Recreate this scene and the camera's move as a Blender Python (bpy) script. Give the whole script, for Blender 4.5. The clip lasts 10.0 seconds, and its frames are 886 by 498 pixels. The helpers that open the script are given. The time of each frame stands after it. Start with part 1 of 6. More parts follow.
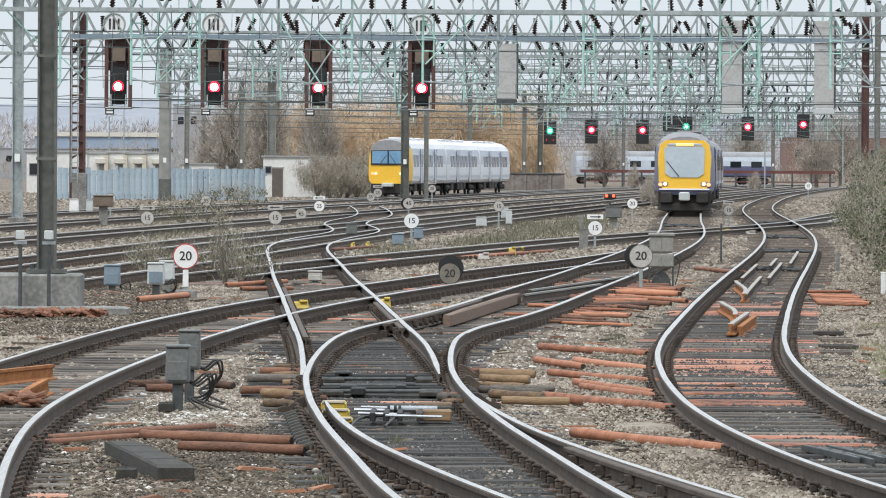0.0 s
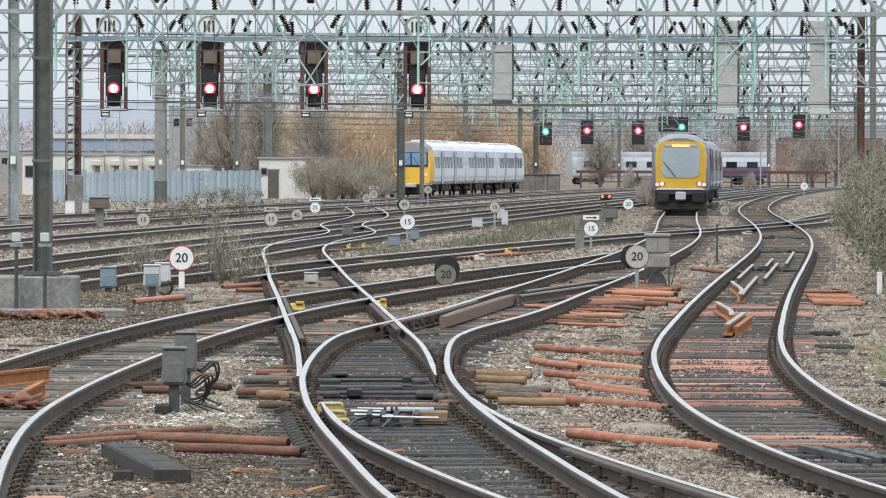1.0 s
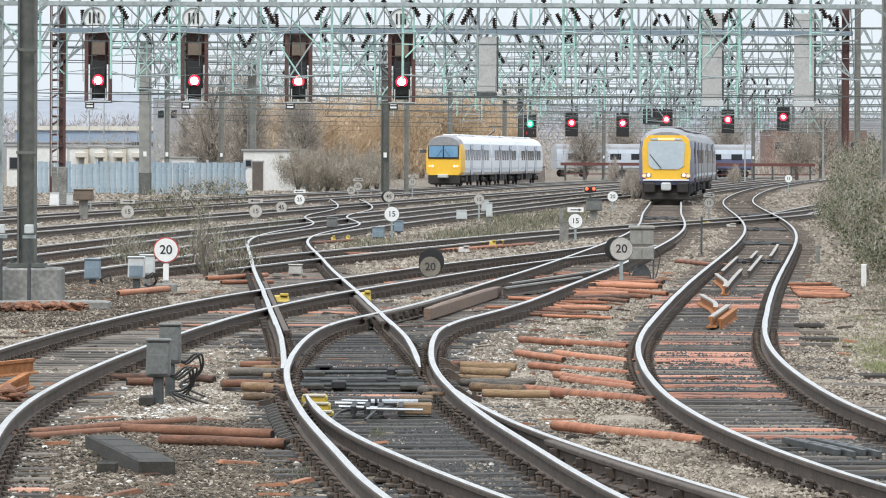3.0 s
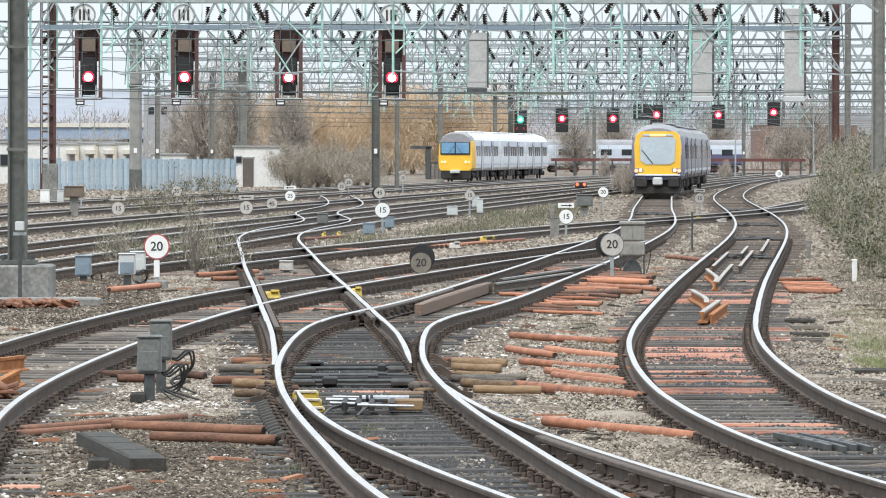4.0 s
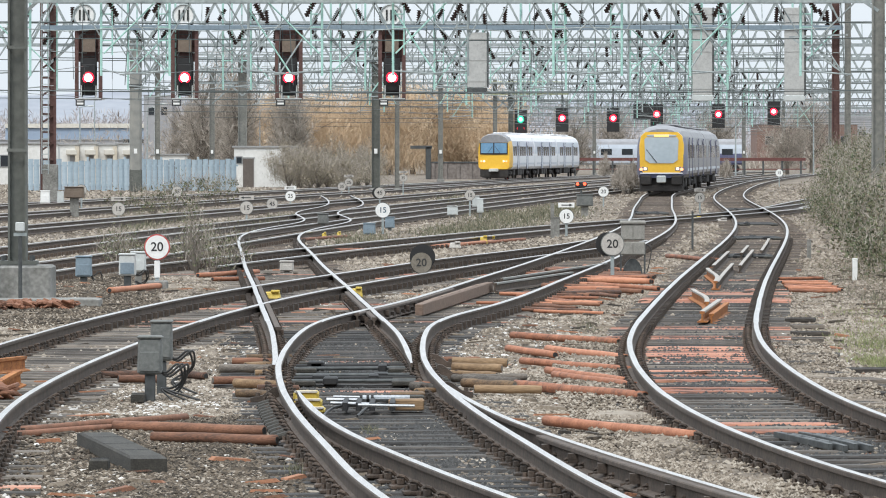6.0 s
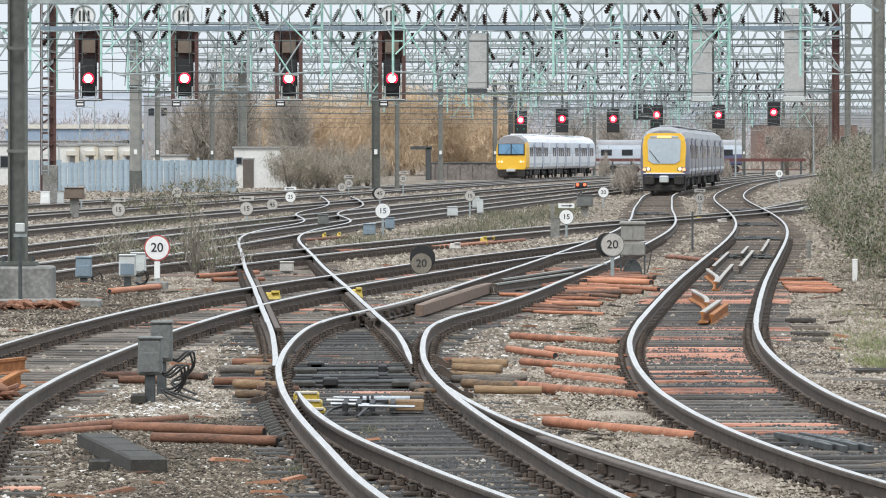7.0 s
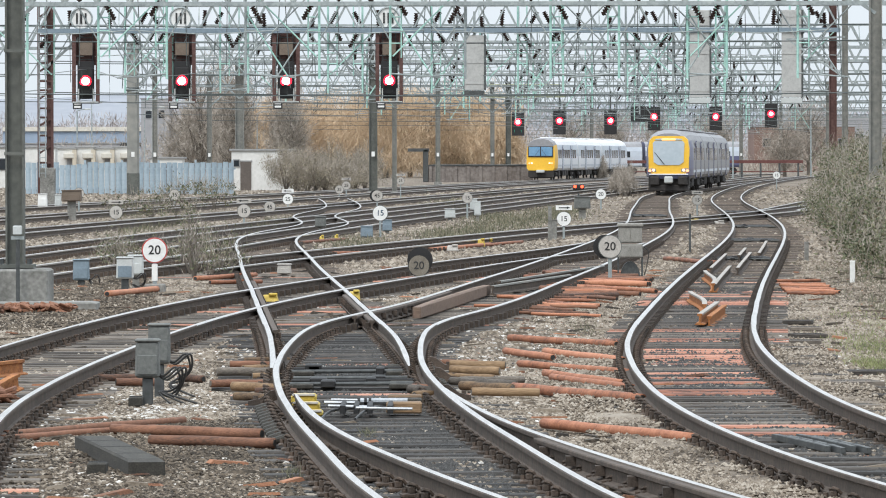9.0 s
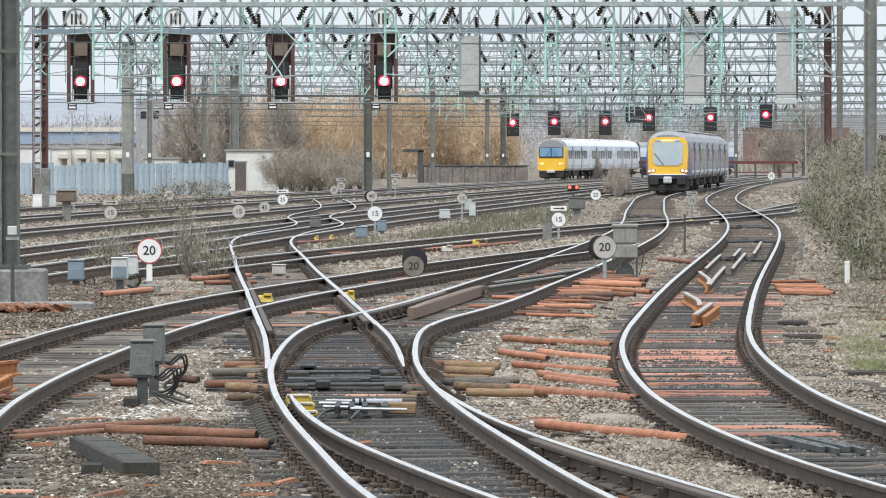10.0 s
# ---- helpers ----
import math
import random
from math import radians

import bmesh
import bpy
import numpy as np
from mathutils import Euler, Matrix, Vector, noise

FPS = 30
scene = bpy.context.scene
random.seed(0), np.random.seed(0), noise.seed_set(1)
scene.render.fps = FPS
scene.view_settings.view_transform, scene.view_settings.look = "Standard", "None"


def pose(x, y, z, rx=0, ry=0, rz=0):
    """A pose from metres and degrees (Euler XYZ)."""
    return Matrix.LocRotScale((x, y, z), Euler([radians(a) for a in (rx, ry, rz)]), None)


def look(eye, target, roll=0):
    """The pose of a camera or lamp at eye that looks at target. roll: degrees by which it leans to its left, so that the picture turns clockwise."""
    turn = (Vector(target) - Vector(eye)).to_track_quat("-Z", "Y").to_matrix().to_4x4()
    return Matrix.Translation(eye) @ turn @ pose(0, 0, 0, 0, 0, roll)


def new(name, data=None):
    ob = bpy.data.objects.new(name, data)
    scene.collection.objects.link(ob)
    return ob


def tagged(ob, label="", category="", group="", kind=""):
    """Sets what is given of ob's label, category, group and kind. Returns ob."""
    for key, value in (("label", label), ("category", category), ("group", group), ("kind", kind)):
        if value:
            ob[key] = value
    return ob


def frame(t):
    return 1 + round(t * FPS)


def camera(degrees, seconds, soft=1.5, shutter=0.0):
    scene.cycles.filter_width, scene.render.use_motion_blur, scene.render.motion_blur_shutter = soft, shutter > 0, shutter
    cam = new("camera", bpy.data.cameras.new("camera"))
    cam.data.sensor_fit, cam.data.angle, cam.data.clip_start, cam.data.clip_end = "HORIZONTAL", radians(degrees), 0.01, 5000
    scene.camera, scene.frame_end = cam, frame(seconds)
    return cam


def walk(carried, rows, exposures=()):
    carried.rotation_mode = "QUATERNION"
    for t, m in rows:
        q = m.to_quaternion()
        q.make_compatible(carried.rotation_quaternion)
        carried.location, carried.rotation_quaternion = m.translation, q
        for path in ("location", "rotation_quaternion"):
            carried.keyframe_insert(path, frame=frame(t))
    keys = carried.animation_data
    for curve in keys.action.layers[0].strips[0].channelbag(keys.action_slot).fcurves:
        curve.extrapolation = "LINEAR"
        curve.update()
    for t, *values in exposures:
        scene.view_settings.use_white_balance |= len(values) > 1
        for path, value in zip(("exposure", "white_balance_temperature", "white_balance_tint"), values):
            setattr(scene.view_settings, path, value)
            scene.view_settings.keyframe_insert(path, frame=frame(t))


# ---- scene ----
cam = camera(8.966, 10.0, soft=1.05)


def aim(rx, rz, roll):
    """A tripod-like stand at the platform's end: only the turn changes."""
    return pose(0, 0, 2.14, rx, 0, rz) @ pose(0, 0, 0, 0, 0, roll)


walk(cam, [
    (0.0, aim(89.1434, 0.2897, 0.355)), (0.5, aim(89.1553, 0.2550, 0.219)), (1.0, aim(89.1551, 0.2493, 0.202)),
    (1.5, aim(89.1562, 0.2409, 0.274)), (2.0, aim(89.1581, 0.2021, 0.267)), (2.5, aim(89.1198, 0.1314, 0.289)),
    (4.0, aim(89.0352, -0.0036, 0.113)), (4.5, aim(89.0330, -0.0001, 0.023)), (5.0, aim(89.0318, 0, 0)),
    (5.5, aim(89.0318, 0, 0)), (7.0, aim(89.0411, 0.0001, -0.016)), (7.5, aim(89.0435, 0.0005, -0.070)),
    (8.0, aim(89.0526, -0.0083, -0.065)), (8.5, aim(89.0571, -0.0109, -0.019)), (9.0, aim(89.0624, -0.0253, -0.086)),
    (9.5, aim(89.0666, -0.0520, -0.018)), (10.0, aim(89.0685, -0.0785, -0.060)),
], exposures=[(0.0, 0.25), (2.0, 0.25), (2.5, 0.33), (4.0, 0.53), (4.5, 0.51), (5.5, 0.43), (7.0, 0.39), (10.0, 0.39)])

# ---- daylight: overcast ----
world = bpy.data.worlds.new("overcast_sky")
scene.world = world
world.use_nodes = True
_wn, _wl = world.node_tree.nodes, world.node_tree.links
sky = _wn.new("ShaderNodeTexSky")
sky.sky_type, sky.sun_disc = "NISHITA", False
sky.sun_elevation, sky.sun_rotation = radians(48), radians(200)
sky.air_density, sky.dust_density, sky.ozone_density = 1.0, 1.5, 1.0
# a closed cloud layer veils most of the blue
veil = _wn.new("ShaderNodeMix")
veil.data_type = "RGBA"
veil.inputs[0].default_value = 0.92
# overcast brightness: the zenith far brighter than the horizon
way, cut, rise, lift = (_wn.new(k) for k in ("ShaderNodeTexCoord", "ShaderNodeSeparateXYZ", "ShaderNodeMath", "ShaderNodeVectorMath"))
rise.operation, rise.use_clamp = "MULTIPLY", True
rise.inputs[1].default_value = 1.0
grow = _wn.new("ShaderNodeMath")
grow.operation = "MULTIPLY_ADD"
grow.inputs[1].default_value, grow.inputs[2].default_value = 1.65, 1.05
lift.operation = "SCALE"
lift.inputs[0].default_value = (5.55, 6.1, 6.65)
_wl.new(way.outputs["Generated"], cut.inputs[0])
_wl.new(cut.outputs[2], rise.inputs[0])
_wl.new(rise.outputs[0], grow.inputs[0])
_wl.new(grow.outputs[0], lift.inputs["Scale"])
_wl.new(lift.outputs[0], veil.inputs[7])
_wl.new(sky.outputs[0], veil.inputs[6])
_wl.new(veil.outputs[2], _wn["Background"].inputs[0])
_wn["Background"].inputs[1].default_value = 0.105
sun = new("sun", bpy.data.lights.new("sun", "SUN"))
sun.data.energy, sun.data.angle, sun.data.color = 1.4, radians(16), (1.0, 0.96, 0.9)
sun.matrix_world = look((0, 0, 60), (22, 55, 0 - 22))


# ---- materials ----
def shader(name, rough=0.8, metal=0.0):
    m = bpy.data.materials.new(name)
    m.use_nodes = True
    b = m.node_tree.nodes["Principled BSDF"]
    b.inputs["Roughness"].default_value, b.inputs["Metallic"].default_value = rough, metal
    return m, m.node_tree.nodes, m.node_tree.links, b


def surface(name, colours, scale=8.0, rough=0.8, metal=0.0, bump=0.3, fine=6.0, vary=0.0, island=False, stretch=(1, 1, 1), bump_size=0.01, patch=0.0, patch_size=0.4):
    """Colour ramp over noise at two scales, with relief; vary: how far pieces differ from each other."""
    m, n, l, b = shader(name, rough, metal)
    tc, mp = n.new("ShaderNodeTexCoord"), n.new("ShaderNodeMapping")
    mp.inputs["Scale"].default_value = stretch
    l.new(tc.outputs["Object"], mp.inputs["Vector"])
    big, small = n.new("ShaderNodeTexNoise"), n.new("ShaderNodeTexNoise")
    for tex, s, d in ((big, scale, 5), (small, scale * fine, 4)):
        l.new(mp.outputs[0], tex.inputs["Vector"])
        tex.inputs["Scale"].default_value, tex.inputs["Detail"].default_value = s, d
    mix = n.new("ShaderNodeMath")
    mix.operation = "MULTIPLY_ADD"
    mix.inputs[1].default_value = 0.55
    l.new(small.outputs["Fac"], mix.inputs[0])
    half = n.new("ShaderNodeMath")
    half.operation = "MULTIPLY"
    half.inputs[1].default_value = 0.5
    l.new(big.outputs["Fac"], half.inputs[0])
    l.new(half.outputs[0], mix.inputs[2])
    fac = mix.outputs[0]
    if vary:
        if island:
            src = n.new("ShaderNodeNewGeometry").outputs["Random Per Island"]
        else:
            src = n.new("ShaderNodeObjectInfo").outputs["Random"]
        add = n.new("ShaderNodeMath")
        add.operation = "MULTIPLY_ADD"
        l.new(src, add.inputs[0])
        add.inputs[1].default_value = vary
        off = n.new("ShaderNodeMath")
        off.operation = "SUBTRACT"
        l.new(fac, off.inputs[0])
        off.inputs[1].default_value = vary / 2
        l.new(off.outputs[0], add.inputs[2])
        fac = add.outputs[0]
    if patch:
        # broad trodden, damp and dusty areas
        wide, shift, sum_ = n.new("ShaderNodeTexNoise"), n.new("ShaderNodeMath"), n.new("ShaderNodeMath")
        wide.inputs["Scale"].default_value, wide.inputs["Detail"].default_value = patch_size, 3
        l.new(tc.outputs["Object"], wide.inputs["Vector"])
        shift.operation, shift.inputs[1].default_value, shift.inputs[2].default_value = "MULTIPLY_ADD", patch, -patch / 2
        l.new(wide.outputs["Fac"], shift.inputs[0])
        l.new(shift.outputs[0], sum_.inputs[0])
        l.new(fac, sum_.inputs[1])
        fac = sum_.outputs[0]
    ramp = n.new("ShaderNodeValToRGB")
    els = ramp.color_ramp.elements
    lo, hi = 0.3, 0.75
    for i, c in enumerate(colours):
        p = lo + (hi - lo) * i / max(1, len(colours) - 1)
        e = els[i] if i < 2 else els.new(p)
        e.position = p
        e.color = (*c, 1)
    l.new(fac, ramp.inputs[0])
    l.new(ramp.outputs[0], b.inputs["Base Color"])
    if bump:
        bp = n.new("ShaderNodeBump")
        bp.inputs["Strength"].default_value, bp.inputs["Distance"].default_value = bump, bump_size
        l.new(small.outputs["Fac"], bp.inputs["Height"])
        l.new(bp.outputs[0], b.inputs["Normal"])
    return m


def glow(name, colour, power):
    m, n, l, b = shader(name, 0.3)
    b.inputs["Base Color"].default_value = (*[0.3 * c for c in colour], 1)
    b.inputs["Emission Color"].default_value = (*colour, 1)
    b.inputs["Emission Strength"].default_value = power
    return m


BALLAST = surface("ballast", [(0.05, 0.039, 0.03), (0.12, 0.094, 0.069), (0.19, 0.152, 0.113), (0.29, 0.25, 0.2)], 1.1, 0.95, bump=0.9, fine=9, bump_size=0.05, patch=0.9)
STONE = surface("ballast_stone", [(0.068, 0.054, 0.04), (0.135, 0.107, 0.08), (0.19, 0.155, 0.117), (0.255, 0.213, 0.166), (0.36, 0.315, 0.26)], 14, 0.9, vary=0.5, island=True, bump=0.4, patch=0.6)
PALE_STONE = surface("pale_stone", [(0.34, 0.32, 0.29), (0.5, 0.48, 0.45), (0.68, 0.66, 0.63)], 14, 0.9, vary=0.4, island=True, bump=0.3)
FLAKE = surface("rust_flake", [(0.07, 0.04, 0.028), (0.2, 0.09, 0.05), (0.34, 0.16, 0.09)], 12, 0.9, vary=0.5, island=True, bump=0.3)
SOOTY = surface("oily_ballast", [(0.014, 0.014, 0.014), (0.042, 0.041, 0.039), (0.085, 0.082, 0.078)], 5, 0.75, bump=0.8, bump_size=0.03)
RAIL_TOP = surface("polished_rail_steel", [(0.37, 0.35, 0.33), (0.53, 0.506, 0.48), (0.68, 0.653, 0.625)], 3, 0.39, 1.0, bump=0.06, stretch=(7, 0.25, 7))
RAIL_SIDE = surface("rusty_rail_web", [(0.036, 0.028, 0.022), (0.077, 0.058, 0.045), (0.13, 0.097, 0.075)], 5, 0.85, bump=0.3)
CHAIR = surface("rusty_iron_fastening", [(0.03, 0.023, 0.018), (0.066, 0.049, 0.038), (0.115, 0.082, 0.062)], 12, 0.85, vary=0.3, bump=0.4)
SLEEPER = surface("weathered_sleeper_wood", [(0.035, 0.03, 0.026), (0.075, 0.064, 0.054), (0.12, 0.103, 0.087), (0.2, 0.17, 0.14)], 6, 0.9, vary=0.4, bump=0.6, stretch=(0.3, 3, 3))
SLEEPER_OILY = surface("oil_soaked_sleeper", [(0.01, 0.009, 0.008), (0.025, 0.022, 0.02), (0.046, 0.041, 0.036), (0.085, 0.074, 0.064)], 6, 0.8, vary=0.45, bump=0.6, stretch=(0.3, 3, 3))
SLEEPER_ORANGE = surface("rust_stained_sleeper", [(0.09, 0.055, 0.045), (0.28, 0.12, 0.078), (0.43, 0.2, 0.135), (0.5, 0.28, 0.2)], 4, 0.85, vary=0.35, bump=0.5, stretch=(0.3, 3, 3))
EARTH = surface("damp_brown_earth", [(0.025, 0.019, 0.013), (0.052, 0.04, 0.028), (0.09, 0.07, 0.05), (0.14, 0.11, 0.08)], 12, 0.95, vary=0.5, island=True, bump=0.4, patch=0.4)
SPLINTER = surface("splintered_wood", [(0.03, 0.025, 0.02), (0.08, 0.065, 0.05), (0.15, 0.12, 0.09), (0.24, 0.2, 0.155)], 6, 0.9, vary=0.5, island=True, bump=0.4)
SLEEPER_FAR = surface("far_sleeper_wood", [(0.035, 0.028, 0.022), (0.085, 0.065, 0.05), (0.15, 0.115, 0.09)], 6, 0.9, vary=0.4, island=True, bump=0)
ORANGE = surface("orange_rusted_pipe", [(0.1, 0.045, 0.03), (0.32, 0.125, 0.065), (0.48, 0.21, 0.12)], 5, 0.75, vary=0.35, bump=0.12, stretch=(0.25, 2, 2))
BROWN_PIPE = surface("brown_rusted_pipe", [(0.05, 0.03, 0.022), (0.16, 0.075, 0.045), (0.26, 0.12, 0.07)], 7, 0.85, vary=0.35, bump=0.4, stretch=(0.25, 2, 2))
OCHRE = surface("ochre_timber", [(0.075, 0.05, 0.032), (0.19, 0.12, 0.065), (0.31, 0.205, 0.115)], 7, 0.85, vary=0.35, bump=0.2, stretch=(0.3, 2, 2))
RUST = surface("bright_rust", [(0.10, 0.035, 0.015), (0.32, 0.12, 0.035), (0.46, 0.2, 0.06)], 9, 0.85, bump=0.4)
GALV = surface("weathered_galvanised_steel", [(0.2, 0.225, 0.228), (0.31, 0.345, 0.345), (0.46, 0.495, 0.49)], 1.2, 0.6, 0.25, bump=0.1)
DARK_STEEL = surface("dark_painted_steel", [(0.03, 0.032, 0.032), (0.07, 0.075, 0.075), (0.12, 0.125, 0.12)], 2, 0.6, 0.2, bump=0.15)
POST_GREY = surface("grey_green_mast_paint", [(0.11, 0.115, 0.105), (0.19, 0.19, 0.172), (0.28, 0.27, 0.24)], 1.5, 0.65, 0.1, bump=0.2)
POST_BEIGE = surface("stained_beige_mast", [(0.17, 0.17, 0.158), (0.235, 0.235, 0.218), (0.31, 0.3, 0.265)], 0.45, 0.8, bump=0.2)
POST_DARK = surface("dark_grey_mast_paint", [(0.06, 0.065, 0.058), (0.105, 0.11, 0.098), (0.15, 0.155, 0.138)], 1.5, 0.65, 0.1, bump=0.2)
POST_RUST = surface("red_brown_mast_paint", [(0.045, 0.02, 0.018), (0.09, 0.042, 0.036), (0.14, 0.08, 0.065)], 1.5, 0.7, bump=0.2)
MINT = surface("verdigris_tube", [(0.24, 0.44, 0.385), (0.37, 0.61, 0.54), (0.5, 0.72, 0.655)], 2, 0.6, 0.1, bump=0.1)
INSULATOR = surface("brown_glazed_insulator", [(0.02, 0.015, 0.014), (0.06, 0.035, 0.03)], 6, 0.25, bump=0)
WORN = surface("worn_dull_rail_head", [(0.2, 0.18, 0.155), (0.33, 0.3, 0.265), (0.45, 0.42, 0.38)], 4, 0.6, 0.3, bump=0.2)
WIRE = surface("overhead_wire_copper", [(0.06, 0.075, 0.075), (0.13, 0.15, 0.145)], 3, 0.5, 0.3, bump=0)
BLACK = surface("matt_black_paint", [(0.008, 0.008, 0.009), (0.022, 0.021, 0.021)], 8, 0.7, bump=0.1)
BACKBOARD = surface("signal_backboard_grey", [(0.30, 0.30, 0.29), (0.40, 0.40, 0.385), (0.47, 0.47, 0.45)], 2, 0.7, bump=0.1)
CONCRETE = surface("stained_concrete", [(0.09, 0.088, 0.078), (0.2, 0.196, 0.18), (0.33, 0.32, 0.3)], 2.5, 0.9, bump=0.4)
WHITE = surface("white_sign_enamel", [(0.66, 0.66, 0.64), (0.82, 0.82, 0.80)], 6, 0.5, bump=0.05)
WHITE_OLD = surface("dirty_white_enamel", [(0.3, 0.275, 0.25), (0.43, 0.405, 0.37), (0.55, 0.525, 0.49)], 6, 0.6, bump=0.05)
RED_RIM = surface("faded_red_enamel", [(0.36, 0.05, 0.045), (0.5, 0.1, 0.09)], 8, 0.55, bump=0.05)
INK = surface("black_enamel", [(0.012, 0.012, 0.013), (0.03, 0.03, 0.03)], 8, 0.5, bump=0)
INK_BLUE = surface("dark_blue_enamel", [(0.02, 0.05, 0.09), (0.03, 0.07, 0.12)], 8, 0.5, bump=0)
BOX_GREY = surface("grey_cabinet_paint", [(0.07, 0.075, 0.072), (0.125, 0.13, 0.123), (0.18, 0.185, 0.172)], 5, 0.65, bump=0.15)
BOX_PALE = surface("pale_cabinet_paint", [(0.4, 0.42, 0.41), (0.55, 0.57, 0.56)], 5, 0.6, bump=0.1)
BOX_BLUE = surface("blue_grey_cabinet_paint", [(0.13, 0.175, 0.21), (0.22, 0.28, 0.325)], 6, 0.6, bump=0.1)
BOX_BROWN = surface("brown_cabinet_paint", [(0.10, 0.075, 0.055), (0.2, 0.155, 0.12)], 5, 0.75, bump=0.2)
DIRTY_DISC = surface("grimy_brown_enamel", [(0.1, 0.085, 0.065), (0.17, 0.15, 0.12), (0.24, 0.21, 0.17)], 9, 0.75, bump=0.1)
BOX_MID = surface("weathered_grey_case_paint", [(0.15, 0.145, 0.13), (0.25, 0.24, 0.215), (0.34, 0.33, 0.3)], 7, 0.7, bump=0.15)
CREAM = surface("cream_fascia_paint", [(0.5, 0.47, 0.41), (0.66, 0.63, 0.56)], 0.5, 0.8, bump=0.05)
MOSSY = surface("moss_green_grass", [(0.12, 0.15, 0.05), (0.2, 0.23, 0.09), (0.3, 0.3, 0.15)], 1.2, 0.85, vary=0.5, island=True, bump=0)
# haze over the distant twigs is put into this pale mauve-grey
FAR_TWIG = surface("haze_paled_twigs", [(0.26, 0.235, 0.23), (0.36, 0.33, 0.325), (0.46, 0.43, 0.42)], 0.05, 0.95, vary=0.3, island=True, bump=0)
YELLOW_BOX = surface("yellow_cover_paint", [(0.30, 0.21, 0.03), (0.52, 0.37, 0.05), (0.66, 0.52, 0.16)], 10, 0.6, bump=0.15)
SILVER = surface("bright_rod_steel", [(0.22, 0.23, 0.24), (0.5, 0.52, 0.54)], 10, 0.4, 0.7, bump=0.05)
RUBBER = surface("black_cable_rubber", [(0.012, 0.012, 0.012), (0.035, 0.035, 0.034)], 8, 0.5, bump=0)
TIMBER = surface("dark_tarred_timber", [(0.02, 0.019, 0.016), (0.04, 0.037, 0.031), (0.07, 0.064, 0.053)], 5, 0.95, bump=0.5, stretch=(3, 0.4, 3))
PLANK = surface("rusty_brown_board", [(0.09, 0.062, 0.045), (0.17, 0.115, 0.085), (0.25, 0.175, 0.13)], 4, 0.85, bump=0.4, stretch=(0.5, 3, 3))
FENCE = surface("pale_blue_palisade", [(0.25, 0.32, 0.375), (0.33, 0.41, 0.465), (0.41, 0.485, 0.54)], 0.8, 0.6, vary=0.25, bump=0.05)
RENDER_WHITE = surface("white_render", [(0.55, 0.54, 0.51), (0.74, 0.73, 0.70)], 0.8, 0.85, bump=0.1)
BEIGE = surface("beige_cabin_paint", [(0.42, 0.37, 0.29), (0.6, 0.54, 0.44)], 0.9, 0.8, bump=0.1)
ROOF = surface("grey_felt_roof", [(0.2, 0.2, 0.2), (0.32, 0.32, 0.31)], 0.8, 0.9, bump=0.2)
DOOR = surface("brown_door_paint", [(0.08, 0.065, 0.055), (0.14, 0.115, 0.1)], 3, 0.7, bump=0.1)
FAR_BLUE = surface("far_blue_cladding", [(0.25, 0.32, 0.42), (0.33, 0.4, 0.5)], 0.1, 0.8, bump=0)
FAR_GREY = surface("far_grey_cladding", [(0.27, 0.27, 0.28), (0.36, 0.36, 0.37)], 0.1, 0.8, bump=0)
FAR_BRICK = surface("far_brown_brick", [(0.16, 0.10, 0.08), (0.26, 0.17, 0.14)], 0.3, 0.9, bump=0)
PARAPET = surface("stained_parapet", [(0.09, 0.075, 0.065), (0.19, 0.165, 0.15), (0.28, 0.25, 0.23)], 0.8, 0.9, bump=0.3)
RED_STEEL = surface("dull_red_girder", [(0.09, 0.03, 0.028), (0.16, 0.06, 0.05)], 1, 0.75, bump=0.1)
WILLOW = surface("golden_willow_twigs", [(0.47, 0.335, 0.21), (0.56, 0.42, 0.28), (0.66, 0.52, 0.37)], 0.12, 0.9, vary=0.22, island=True, bump=0)
TWIG = surface("bare_brown_twigs", [(0.22, 0.19, 0.16), (0.33, 0.29, 0.245), (0.45, 0.4, 0.345)], 0.5, 0.9, vary=0.35, island=True, bump=0)
BUSH = surface("winter_bush_leaf", [(0.05, 0.064, 0.03), (0.1, 0.115, 0.056), (0.15, 0.145, 0.082), (0.225, 0.19, 0.13)], 0.35, 0.8, vary=0.45, island=True, bump=0, patch=0.6, patch_size=0.5)
GRASS = surface("dry_grass_blade", [(0.075, 0.08, 0.05), (0.14, 0.137, 0.085), (0.24, 0.215, 0.15)], 1.2, 0.85, vary=0.5, island=True, bump=0)
THICKET = surface("olive_brown_thicket_twigs", [(0.19, 0.165, 0.115), (0.28, 0.245, 0.175), (0.39, 0.34, 0.255)], 0.5, 0.9, vary=0.35, island=True, bump=0)
BARK = surface("bark", [(0.1, 0.085, 0.07), (0.18, 0.155, 0.13)], 6, 0.9, bump=0.4)
T_YELLOW = surface("train_warning_yellow", [(0.76, 0.43, 0.035), (0.86, 0.52, 0.05)], 1.2, 0.4, bump=0.02)
T_WHITE = surface("train_white_paint", [(0.68, 0.7, 0.73), (0.8, 0.82, 0.85)], 0.7, 0.36, bump=0.02)
T_ROOFWHITE = surface("train_pale_roof", [(0.62, 0.63, 0.64), (0.78, 0.78, 0.79)], 0.5, 0.5, bump=0.02)
T_SILVER = surface("train_silver_blue_paint", [(0.45, 0.49, 0.55), (0.56, 0.61, 0.67)], 0.7, 0.36, 0.1, bump=0.02)
T_PURPLE = surface("train_purple_paint", [(0.075, 0.08, 0.15), (0.12, 0.125, 0.21)], 0.8, 0.38, bump=0.02)
